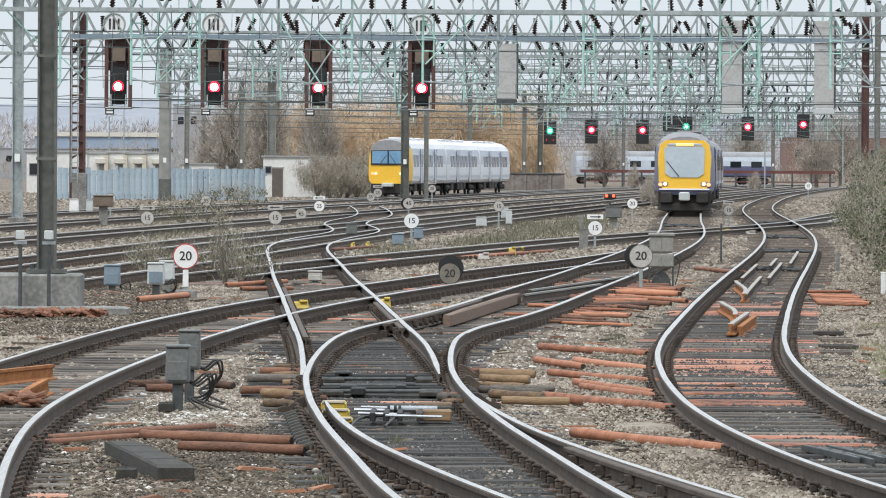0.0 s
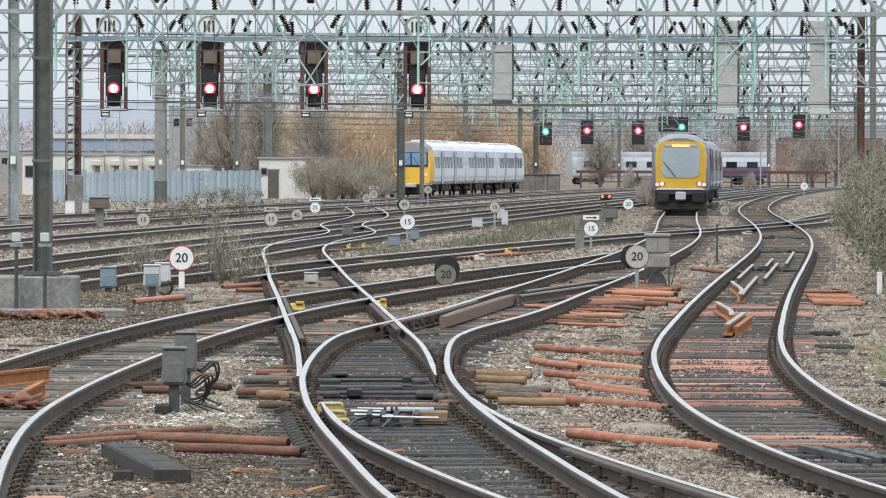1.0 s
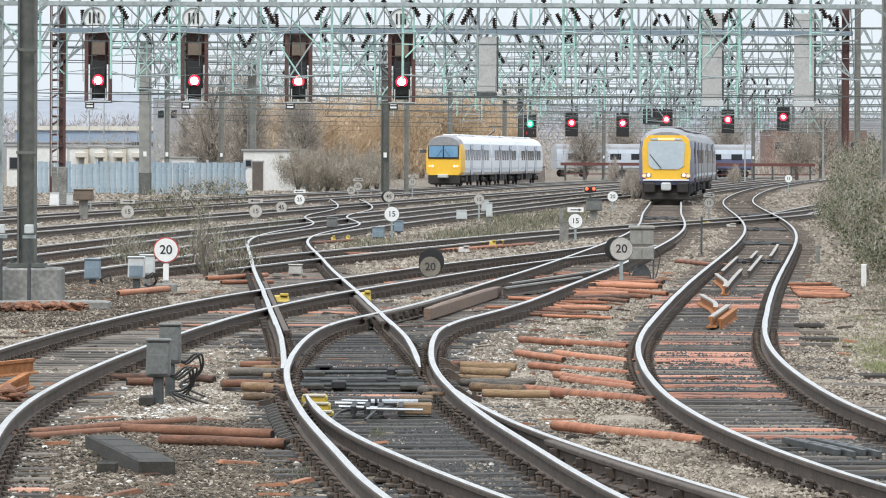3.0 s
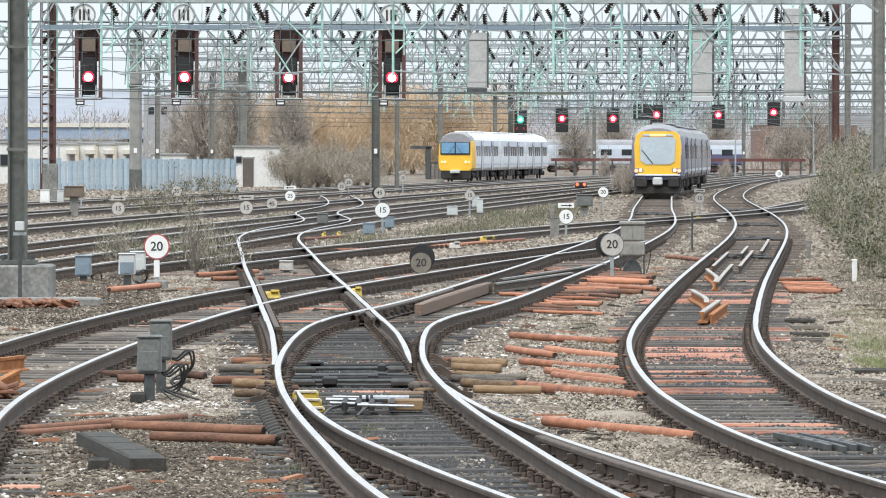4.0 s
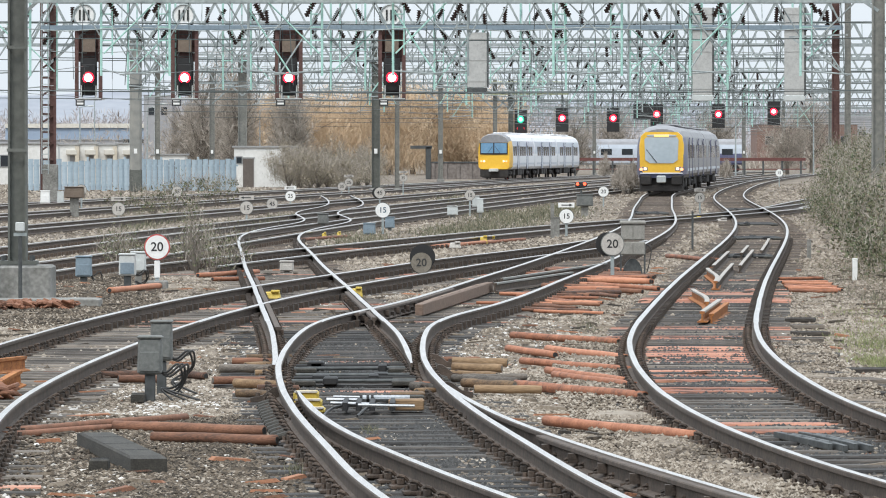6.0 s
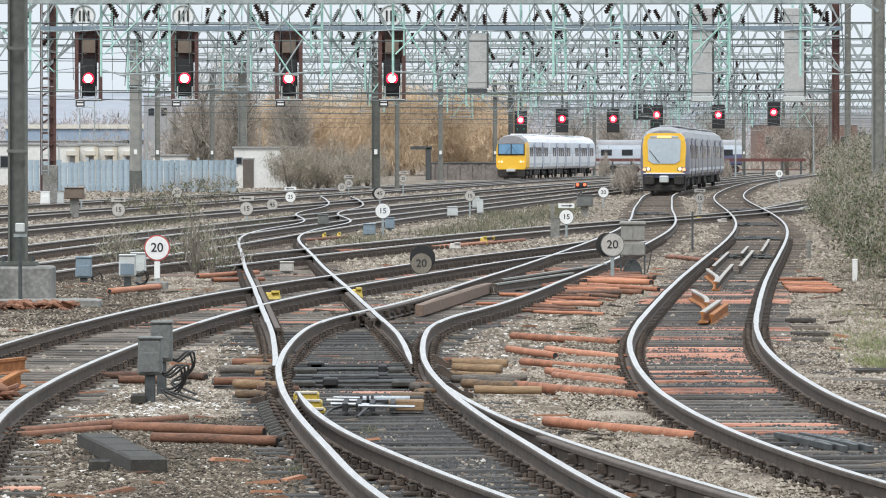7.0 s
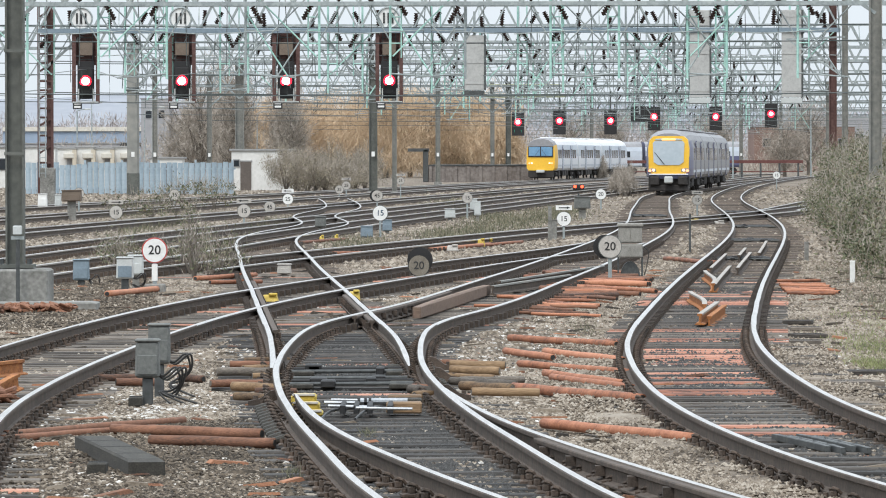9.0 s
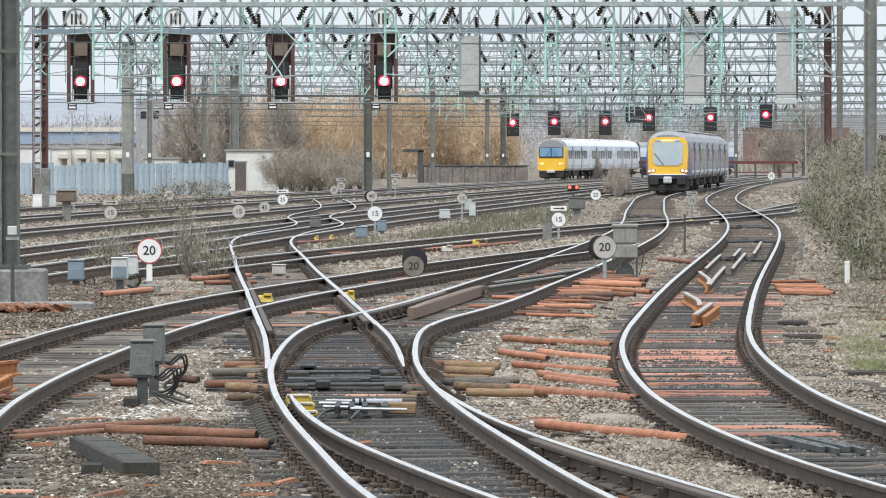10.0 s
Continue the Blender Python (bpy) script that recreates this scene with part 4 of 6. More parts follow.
def round_board(x, d, z):
    root = thing("route_board", pose(x, d, z), "round white letter board in a ring on the gantry", "sign", "round letter boards")
    n = 20
    part("ring", Shape().tube([(0.5 * math.cos(2 * math.pi * i / n), 0, 0.5 * math.sin(2 * math.pi * i / n)) for i in range(n + 1)], 0.045, 5), GALV, root)
    part("disc", Shape().rod((0, 0.06, 0), (0, 0.03, 0), 0.47, 24), WHITE, root)
    for a in (-0.2, 0.0, 0.2):
        part("lettering_bar", Shape().box((a, 0, 0), (0.08, 0.04, 0.5)), INK, root)


for _x in (-16.6, -12.0, -2.4):
    round_board(_x, G1 - 0.5, 8.55)


def signal_back(x, d, w, z0, z1, foot):
    root = thing("signal_backboard", pose(x, d, 0), "tall pale grey back of a signal facing away", "signal board", "grey signal backs")
    part("board", Shape().box((0, 0, (z0 + z1) / 2), (w, 0.1, z1 - z0), bevel=0.02), BACKBOARD, root)
    part("edge", Shape().box((w / 2 + 0.045, 0.12, (z0 + z1) / 2), (0.08, 0.35, z1 - z0)), DARK_STEEL, root)
    part("foot_box", Shape().box((0, 0.1, z0 - 0.14), (w * 1.05, 0.4, 0.26), bevel=0.02), foot, root)
    for k in range(3):
        part("rib", Shape().box((0, -0.06, z0 + 0.3 + k * (z1 - z0 - 0.6) / 2), (w * 0.98, 0.02, 0.05)), BACKBOARD, root)
    part("hanger", Shape().bar((0, 0.1, z1 - 0.2), (0, 0.1, BEAM + 0.9), 0.12), GALV, root)


signal_back(1.58, G1 - 0.55, 0.9, 5.2, 7.75, DARK_STEEL)
signal_back(12.0, G1 - 0.55, 0.92, 4.85, 8.9, BOX_PALE)
signal_back(16.25, G1 - 0.55, 0.92, 4.85, 8.9, BOX_PALE)


def far_signal(x, d, z, big=False, wheel=False):
    """A head with one aperture; a wheel with a green and a red lens can turn behind it."""
    root = thing("railway_signal", pose(x, d, z), "far colour-light signal in a black head under the gantry", "railway signal", "signals on the far gantry")
    w = 1.15
    s = Shape()
    for a, b, c, e in ((-0.46, -0.165, 0.27, 2.23), (0.46, -0.165, 0.27, 2.23), (0, 0.65, 0.62, 0.6), (0, -0.82, 0.62, 0.92)):
        s.box((a, -0.02, b), (c, 0.06, e))
    s.box((0, 0.24, -0.165), (w, 0.05, 2.23))
    part("housing", s, BLACK, root)
    part("hood", Shape().box((0, -0.2, 0.37), (0.72, 0.34, 0.04)), BLACK, root)
    part("hanger", Shape().bar((0, 0.18, 0.9), (0, 0.18, BEAM - z + 0.3), 0.16), DARK_STEEL, root)
    if big:
        part("side_panel", Shape().box((-1.35, 0.1, 0.25), (1.7, 0.12, 1.5), bevel=0.03), BLACK, root)
        for k in range(4):
            part("guard_bar", Shape().bar((-2.1 + k, 0, 1.0), (-1.4 + k, 0, 2.2), 0.08), DARK_STEEL, root)
    if wheel:
        # the wheel's axle lies below the aperture
        ax = new("lens_wheel", Shape().rod((0, 0.02, 0), (0, 0.05, 0), 0.12, 10).mesh("lens_wheel", BLACK))
        ax.parent = root
        ax.matrix_basis = pose(0, 0.1, -0.42)
        for zz, core, rim, text in ((0.42, LAMP_GREEN, GLARE_GREEN, "green glowing lens"), (-0.42, LAMP_RED, GLARE_RED, "red glowing lens")):
            part("lens", Shape().rod((0, -0.01, zz), (0, 0.03, zz), 0.2, 16), core, ax, text)
            part("lens_rim", Shape().rod((0, 0.005, zz), (0, 0.03, zz), 0.34, 20), rim, ax)
        return ax
    part("lens", Shape().rod((0, 0.1, 0), (0, 0.05, 0), 0.2, 16), LAMP_RED, root, "glowing red lens")
    part("lens_rim", Shape().rod((0, 0.1, 0), (0, 0.065, 0), 0.34, 20), GLARE_RED, root)
    return None


WHEEL_A = far_signal(7.3, 531.4, 5.37, wheel=True)
far_signal(11.2, 531.4, 5.48)
far_signal(16.0, 531.4, 5.48)
WHEEL_B = far_signal(20.1, 531.4, 5.85, big=True, wheel=True)
far_signal(25.9, 531.4, 5.85)
far_signal(31.1, 531.4, 6.1)


def ground_signal():
    root = thing("ground_signal", pose(6.6, 270, GROUND), "low ground signal with two red lights", "ground signal")
    part("case", Shape().box((0, 0.1, 0.86), (0.56, 0.2, 0.3), bevel=0.05), BLACK, root)
    part("stem", Shape().rod((0, 0.1, 0), (0, 0.1, 0.6), 0.05, 8), DARK_STEEL, root)
    for a in (-0.17, 0.17):
        part("lens", Shape().rod((a, -0.02, 0.9), (a, 0.0, 0.9), 0.075, 12), LAMP_GROUND, root, "glowing red lens")


ground_signal()


# ---- trains ----
PROFILE = [(1.18, 0.86), (1.36, 1.06), (1.39, 1.5), (1.39, 2.15), (1.36, 2.75), (1.27, 3.2), (1.08, 3.52), (0.72, 3.74), (0.3, 3.83)]


def hull(s, y0, y1, squeeze0=None, zones=(0, 1, 2), steps=1):
    """Side, window band and roof of a carriage body between two ends."""
    full = [(x, z) for x, z in PROFILE] + [(-x, z) for x, z in reversed(PROFILE)]
    n = len(full)
    rings = []
    for k in range(steps + 1):
        y = y0 + (y1 - y0) * k / steps
        f = 1.0 if squeeze0 is None else squeeze0 + (1 - squeeze0) * math.sin(math.pi / 2 * k / steps)
        rings.append([(x * f, y, 0.86 + (z - 0.86) * (1 - (1 - f) * 0.55)) for x, z in full])
    for k in range(steps):
        P = rings[k] + rings[k + 1]
        for j in range(n):
            jj = (j + 1) % n
            z = (full[j][1] + full[jj][1]) / 2
            mi = zones[0] if z < 2.1 else zones[1] if z < 3.1 else zones[2]
            s.add([P[j], P[jj], P[n + jj], P[n + j]], [(3, 2, 1, 0)], mi)
    s.add(rings[0], [tuple(range(n))], zones[0])
    s.add(rings[-1], [tuple(range(n - 1, -1, -1))], zones[0])
    return s


def bogie(y, root):
    s = Shape()
    for a in (-1, 1):
        s.box((a * 1.05, y, 0.55), (0.14, 3.3, 0.26), bevel=0.04)
        for b in (-1.15, 1.15):
            s.box((a * 1.08, y + b, 0.46), (0.22, 0.34, 0.34), bevel=0.04)
            s.rod((a * 0.95, y + b * 0.5, 0.3), (a * 0.95, y + b * 0.5, 0.8), 0.1, 8)
    s.box((0, y, 0.6), (2.0, 0.5, 0.25))
    b = part("bogie", s, T_UNDER, root)
    for c in (-1.3, 1.3):
        w = Shape()
        for a in (-1, 1):
            w.rod((a * 0.69, y + c, 0.42), (a * 0.82, y + c, 0.42), 0.42, 18)
        w.rod((-0.8, y + c, 0.42), (0.8, y + c, 0.42), 0.08, 8)
        part("wheelset", w, T_UNDER, b)


def carriage(parent, length, paint, doors, windows, style, cab=False, at=None):
    """One vehicle, from its near end at y = 0; paint: lower side, window band, roof."""
    s = Shape()
    hull(s, 2.2 if cab else 0.25, length - 0.25)
    car = part("carriage", s, paint, parent, at=at)
    for a in (-1, 1):
        for k, (y, w) in enumerate(windows):
            p = Shape()
            p.box((a * 1.383, y, 2.36), (0.03, w, 0.78), bevel=0.0)
            part("window", p, T_GLASS, car)
        for y in doors:
            p = Shape()
            p.box((a * 1.386, y, 2.0), (0.04, 1.35, 2.15))
            q = part("door", p, style["door"], car)
            for c in (-0.32, 0.32):
                part("door_window", Shape().box((a * 1.402, y + c, 2.4), (0.025, 0.34, 0.85)), T_GLASS, q)
            for c in (-0.72, 0.72):
                part("door_edge", Shape().box((a * 1.394, y + c, 2.0), (0.035, 0.07, 2.3)), style["edge"], q)
    for a in (-1, 1):
        part("skirt_stripe", Shape().box((a * 1.375, length / 2 + 1, 1.3), (0.03, length - 3, 0.16)), style["stripe"], car)
    u = Shape()
    r = random.Random(round(length * 10) + len(doors))
    for y in np.arange(5.4, length - 5.6, 2.1):
        u.box((r.choice((-0.55, 0.55)), y, 0.62), (1.35, r.uniform(1.1, 1.9), r.uniform(0.4, 0.62)), bevel=0.04)
    u.box((0, length / 2, 0.86), (2.3, length - 1, 0.12))
    part("underframe", u, T_UNDER, car)
    for y in (3.6, length - 3.6):
        bogie(y, car)
    for y in np.arange(4, length - 3, 4.3):
        part("roof_hatch", Shape().box((0.2, y, 3.86), (1.1, 1.9, 0.1), bevel=0.03), paint[2], car)
    part("gangway", Shape().box((0, length - 0.1, 2.1), (1.3, 0.5, 2.2)), T_UNDER, car)
    return car


def cab_front(car, width, squeeze, mats, dome):
    s = Shape()
    hull(s, 0.0, 2.2, squeeze, (0, 0, 1), 7)
    return part("cab", s, mats, car, dome)


def train_left():
    root = thing("electric_train", Matrix.Identity(4), "white and silver electric train with yellow cab end, three carriages", "train")
    style = {"door": T_SILVER, "edge": T_PURPLE, "stripe": T_SILVER}
    paint = [T_WHITE, T_SILVER, T_ROOFWHITE]
    wins = [(3.4, 1.3), (5.2, 1.3), (9.6, 1.5), (11.6, 1.5), (13.6, 1.5), (18.2, 1.5), (20.2, 1.5)]
    cars = []
    for k in range(3):
        cars.append(carriage(root, 23.4, paint, (7.3, 16.0), wins, style, cab=(k == 0)))
    c = cars[0]
    cab_front(c, 2.8, 0.93, [T_YELLOW, T_ROOFGREY], "yellow cab end under a grey dome")
    br = [(x * 0.93, 0.86 + (z - 0.86) * 0.96) for x, z in PROFILE if z > 3.0]
    br = [(1.2, 3.06)] + br + [(-x, z) for x, z in reversed(br)] + [(-1.2, 3.06)]
    k = len(br)
    part("brow", Shape().add([(x, -0.02, z) for x, z in br] + [(x, 0.02, z) for x, z in br], [tuple(range(k))] + [(i, i + k, (i + 1) % k + k, (i + 1) % k) for i in range(k)]), T_ROOFGREY, c, "grey roof brow")
    part("screen_surround", Shape().box((0, -0.03, 2.56), (2.3, 0.06, 1.0), bevel=0.02), T_UNDER, c)
    for a in (-0.56, 0.56):
        part("windscreen", Shape().box((a, -0.075, 2.6), (1.02, 0.03, 0.82), bevel=0.0), T_SCREEN_BLUE, c, "blue-tinted windscreen pane")
        part("headlamp", Shape().rod((a * 1.45, -0.02, 1.52), (a * 1.45, -0.06, 1.52), 0.085, 12), LAMP_WHITE, c, "lit warm headlamp")
        part("marker_lamp", Shape().rod((a * 1.85, -0.02, 1.52), (a * 1.85, -0.05, 1.52), 0.09, 12), LAMP_TAIL, c)
        part("wiper", Shape().bar((a * 0.9, -0.1, 2.2), (a * 0.2, -0.1, 2.75), 0.03), INK, c)
    part("cab_skirt", Shape().box((0, 0.35, 0.55), (2.3, 0.6, 0.75), bevel=0.08), T_UNDER, c)
    part("coupler", Shape().box((0, -0.25, 0.78), (0.75, 0.7, 0.26), bevel=0.05), BOX_PALE, c, "pale metal coupler")
    part("plough", Shape().box((0, 0.2, 0.28), (2.0, 0.15, 0.3), bevel=0.03), T_UNDER, c)
    s = Shape()
    for p, q in (((-0.7, 18, 3.86), (0, 16.8, 4.3)), ((0, 16.8, 4.3), (-0.1, 18.2, 4.72)), ((-0.6, 18.2, 4.72), (0.6, 18.2, 4.72))):
        s.bar(p, q, 0.07)
    part("pantograph", s, DARK_STEEL, cars[1])
    return root, cars


def train_right():
    root = thing("diesel_train", Matrix.Identity(4), "purple-grey diesel train with a large windscreen and yellow cab end", "train")
    style = {"door": T_GREY, "edge": T_PURPLE, "stripe": T_SILVER}
    paint = [T_GREY, T_GREY, T_ROOFGREY]
    wins = [(4.4, 1.5), (9.4, 1.7), (11.6, 1.7), (13.8, 1.7), (19.2, 1.6), (21.2, 1.4)]
    cars = [carriage(root, 24.0, paint, (6.9, 16.6), wins, style, cab=(k == 0)) for k in range(3)]
    c = cars[0]
    cab_front(c, 2.7, 0.86, [T_PURPLE, T_ROOFGREY], "purple-sided cab with a rounded grey roof dome")
    f = Shape()
    out = [(-0.98, 1.12), (0.98, 1.12), (1.17, 1.45), (1.19, 2.7), (1.1, 3.22), (0.86, 3.44), (-0.86, 3.44), (-1.1, 3.22), (-1.19, 2.7), (-1.17, 1.45)]
    P = [(x, -0.1 + 0.03 * max(0, z - 1.8), z) for x, z in out]
    f.add(P + [(x * 1.03, y + 0.3, z) for x, y, z in P], [tuple(range(10))] + [(i, i + 10, (i + 1) % 10 + 10, (i + 1) % 10) for i in range(10)])
    part("front_panel", f, T_YELLOW, c, "yellow warning panel")
    w = Shape()
    out = [(-0.62, 1.68), (0.62, 1.68), (0.88, 1.86), (0.93, 3.0), (0.84, 3.14), (-0.84, 3.14), (-0.93, 3.0), (-0.88, 1.86)]
    P = [(x, -0.14 + 0.03 * max(0, z - 1.8), z) for x, z in out]
    w.add(P + [(x, y + 0.1, z) for x, y, z in P], [tuple(range(8))] + [(i, i + 8, (i + 1) % 8 + 8, (i + 1) % 8) for i in range(8)])
    part("windscreen", w, T_SCREEN, c, "large windscreen with a pale sky reflection in its colour")
    br = [(x * 0.86, 0.86 + (z - 0.86) * 0.923) for x, z in PROFILE if z > 3.1]
    br = [(1.06, 3.2)] + br + [(-x, z) for x, z in reversed(br)] + [(-1.06, 3.2)]
    k = len(br)
    part("brow", Shape().add([(x, -0.03, z) for x, z in br] + [(x, 0.02, z) for x, z in br], [tuple(range(k))] + [(i, i + k, (i + 1) % k + k, (i + 1) % k) for i in range(k)]), T_ROOFGREY, c, "grey roof brow")
    part("header_panel", Shape().box((0, -0.04, 3.23), (1.6, 0.12, 0.14), bevel=0.03), T_SCREEN, c)
    part("destination_display", Shape().box((0, -0.105, 3.23), (0.8, 0.02, 0.1)), LAMP_DEST, c, "lit orange destination display")
    part("wiper", Shape().bar((-0.25, -0.16, 1.72), (-0.82, -0.12, 2.45), 0.035), INK, c)
    for a in (-1, 1):
        part("lamp_cluster", Shape().box((a * 0.98, -0.09, 1.36), (0.5, 0.08, 0.26), bevel=0.04), T_GREY, c)
        part("headlamp", Shape().rod((a * 0.88, -0.12, 1.37), (a * 0.88, -0.15, 1.37), 0.085, 12), LAMP_WHITE, c, "lit headlamp")
        part("tail_lamp", Shape().rod((a * 1.1, -0.1, 1.34), (a * 1.1, -0.14, 1.34), 0.09, 12), LAMP_TAIL, c, "lit tail lamp")
        part("buffer_block", Shape().box((a * 0.82, 0.0, 0.72), (0.55, 0.5, 0.55), bevel=0.07), T_UNDER, c)
    part("bumper_line", Shape().box((0, -0.06, 1.12), (2.3, 0.2, 0.07)), T_WHITE, c)
    part("coupler", Shape().box((0, -0.3, 0.78), (0.5, 0.7, 0.42), bevel=0.06), BOX_PALE, c, "pale metal coupler")
    part("plough", Shape().box((0, 0.15, 0.27), (2.45, 0.4, 0.36), taper=0.92, bevel=0.04), T_UNDER, c)
    # dark box filling the space below the cab
    part("dark_under_box", Shape().box((0, 0.55, 0.62), (2.4, 0.7, 0.95), bevel=0.05), T_UNDER, c)
    return root, cars


TRAIN_A, CARS_A = train_left()
TRAIN_B, CARS_B = train_right()
for _c in CARS_B:
    _c.scale.z = 0.965


# ---- lineside signs ----
def speed_sign(x, d, z, r, text, rim=False, arrow=0, dark=False, old=False, tilt=0.0, hood=False, post_to=None):
    kind = "red-rimmed round white" if rim else "dark-backed round" if dark else "round white"
    root = thing("speed_sign", pose(x, d, GROUND) @ pose(0, 0, 0, 0, tilt, 0), f"{kind} speed board with number {text} on a short post", "speed sign", "speed boards")
    z -= GROUND
    face = DIRTY_DISC if dark else WHITE_OLD if old else WHITE
    part("post", Shape().box((0, 0.04, (z - r) / 2), (0.07, 0.05, z - r), bevel=0.008), GALV if not dark else DARK_STEEL, root)
    if rim:
        part("post_sleeve", Shape().box((0, 0.035, z - r - 0.16), (0.1, 0.07, 0.3), bevel=0.01), WHITE, root)
        part("base_block", Shape().box((0, 0.1, 0.06), (0.36, 0.4, 0.16), bevel=0.02), CONCRETE, root)
    part("backing", Shape().rod((0, 0.015, z), (0, -0.005, z), r, 36), RED_RIM if rim else BLACK if dark else BOX_GREY, root)
    part("disc", Shape().rod((0, 0.0, z), (0, -0.014, z), r * (0.9 if rim else 0.93), 36), face, root)
    numerals(text, r * (0.98 if len(text) > 1 else 1.2), pose(0, -0.016, z, 90, 0, 0), INK_BLUE if arrow == 3 else INK, root)
    if arrow in (1, -1):
        part("arrow_plate", Shape().box((0, 0.0, z + r * 1.5), (r * 2.15, 0.02, r * 0.62)), face, root)
        a = Shape().box((-arrow * 0.1 * r, -0.014, z + r * 1.5), (r * 1.1, 0.008, r * 0.12))
        a.add([(arrow * r * 0.85, -0.016, z + r * 1.5), (arrow * r * 0.4, -0.016, z + r * 1.68), (arrow * r * 0.4, -0.016, z + r * 1.32), (arrow * r * 0.85, -0.01, z + r * 1.5), (arrow * r * 0.4, -0.01, z + r * 1.68), (arrow * r * 0.4, -0.01, z + r * 1.32)],
              [(0, 1, 2), (5, 4, 3), (0, 3, 4, 1), (1, 4, 5, 2), (2, 5, 3, 0)])
        part("arrow", a, INK, root)
    if hood:
        part("back_disc", Shape().rod((-0.09 if not dark else 0.02, 0.12, z + (0.0 if not dark else 0.1)), (-0.09 if not dark else 0.02, 0.08, z + (0.0 if not dark else 0.1)), r * (1.0 if not dark else 1.16), 30), BLACK, root, "black disc of a second board")
    return root


speed_sign(-4.96, 98, 0.52, 0.225, "20", rim=True)
speed_sign(3.15, 105, 0.46, 0.222, "20", old=True, hood=True)
speed_sign(-0.39, 102, 0.17, 0.20, "20", dark=True, hood=True)
speed_sign(-1.76, 165, 0.49, 0.23, "15", arrow=3)
speed_sign(3.45, 158, 0.39, 0.21, "15", arrow=1)
speed_sign(-6.85, 197, 0.25, 0.24, "15", arrow=-1, old=True)
speed_sign(-11.2, 195, 0.23, 0.235, "15", arrow=1, old=True)
speed_sign(-6.8, 225, 0.14, 0.235, "45", old=True)
speed_sign(-6.94, 257, 0.21, 0.25, "25", arrow=-1)
speed_sign(-2.8, 250, 0.41, 0.25, "45", old=True, hood=True)
speed_sign(-14.4, 225, 0.7, 0.22, "35", old=True)
speed_sign(-12.0, 255, 0.43, 0.25, "35", old=True)
speed_sign(-5.55, 310, 0.34, 0.24, "35", old=True)
speed_sign(-5.2, 312, 0.55, 0.24, "25", arrow=1, old=True)
speed_sign(-2.2, 312, 0.8, 0.22, "25", arrow=1, old=True)
speed_sign(10.0, 220, 0.43, 0.2, "15", old=True, arrow=1)
speed_sign(7.1, 250, 0.46, 0.24, "20")
speed_sign(23.8, 400, 0.78, 0.28, "15")
speed_sign(1.0, 210, 0.6, 0.2, "15", old=True)


# ---- lineside boxes and fittings ----
def point_box(x, d, w, h, foot, mat, cables, label, lid=None):
    root = thing("lineside_box", pose(x, d, GROUND), label, "equipment box", "lineside boxes")
    part("stem", Shape().box((0, 0, foot / 2), (w * 0.42, w * 0.36, foot), bevel=0.01), DARK_STEEL if cables else CONCRETE, root)
    c = part("case", Shape().box((0, 0, foot + h / 2), (w, w * 0.75, h), bevel=0.02, taper=0.94), mat, root)
    part("lid", Shape().box((0, 0, foot + h + 0.012), (w * 1.04, w * 0.82, 0.03), bevel=0.012), mat, c)
    part("door", Shape().box((0, -w * 0.39, foot + h * 0.36), (w * 0.8, 0.02, h * 0.55), bevel=0.006), lid or mat, c)
    r = random.Random(int(d * 10))
    for k in range(cables):
        a = w * (0.45 + 0.06 * k)
        pts = [(w * 0.3, 0, foot + 0.06), (a + 0.05, -0.05, foot + 0.02 - 0.02 * k), (a + 0.16 + 0.03 * k, -0.06, foot + 0.1), (a + 0.2, 0, foot - 0.05), (a + 0.1, 0.05, foot - 0.13 - 0.03 * k), (a, 0, 0.12), (a + 0.12 + 0.12 * k, -0.08, 0.01)]
        part("cable", Shape().tube(bend(pts), 0.011, 6), RUBBER, root, smooth=True)
    return root


point_box(-2.77, 53.4, 0.235, 0.34, 0.26, BOX_GREY, 3, "dark grey metal junction box on a post with looping black cables")
point_box(-2.74, 55.0, 0.22, 0.37, 0.33, BOX_GREY, 2, "dark grey metal junction box standing behind another")
point_box(-5.5, 98.5, 0.30, 0.36, 0.22, BOX_PALE, 2, "pale junction box with a blue-grey door beside cables", BOX_BLUE)
point_box(-5.42, 100.5, 0.28, 0.34, 0.24, BOX_PALE, 0, "pale junction box behind another")
point_box(-6.55, 103, 0.30, 0.36, 0.10, BOX_BLUE, 1, "blue-grey box beside the concrete plinth")
point_box(-2.1, 161, 0.36, 0.3, 0.05, BOX_BLUE, 0, "blue-grey equipment box beside the tracks")
point_box(-1.62, 172, 0.3, 0.32, 0.08, BOX_BLUE, 0, "blue-grey equipment box beside the tracks")
point_box(0.35, 206, 0.4, 0.32, 0.1, BOX_PALE, 0, "pale grey equipment box in the grass")
point_box(1.35, 205, 0.24, 0.5, 0.2, BOX_PALE, 0, "pale box on a post in the grass")
point_box(1.3, 222, 0.3, 0.42, 0.25, BOX_PALE, 0, "pale box on a post in the grass")
point_box(-3.07, 111, 0.28, 0.18, 0.04, WHITE_OLD, 0, "low pale concrete block between the rails")
point_box(-3.65, 172, 0.34, 0.3, 0.2, BOX_GREY, 0, "grey rack of small boxes beside a speed board")
point_box(-13.7, 210, 0.75, 0.4, 0.7, BOX_BROWN, 0, "brown cabinet on dark legs near the fence")
point_box(-17.6, 250, 0.42, 0.55, 0.15, WHITE, 0, "white lineside cabinet near the fence")
point_box(-17.05, 252, 0.3, 0.5, 0.15, BOX_PALE, 0, "narrow pale cabinet beside a white one")
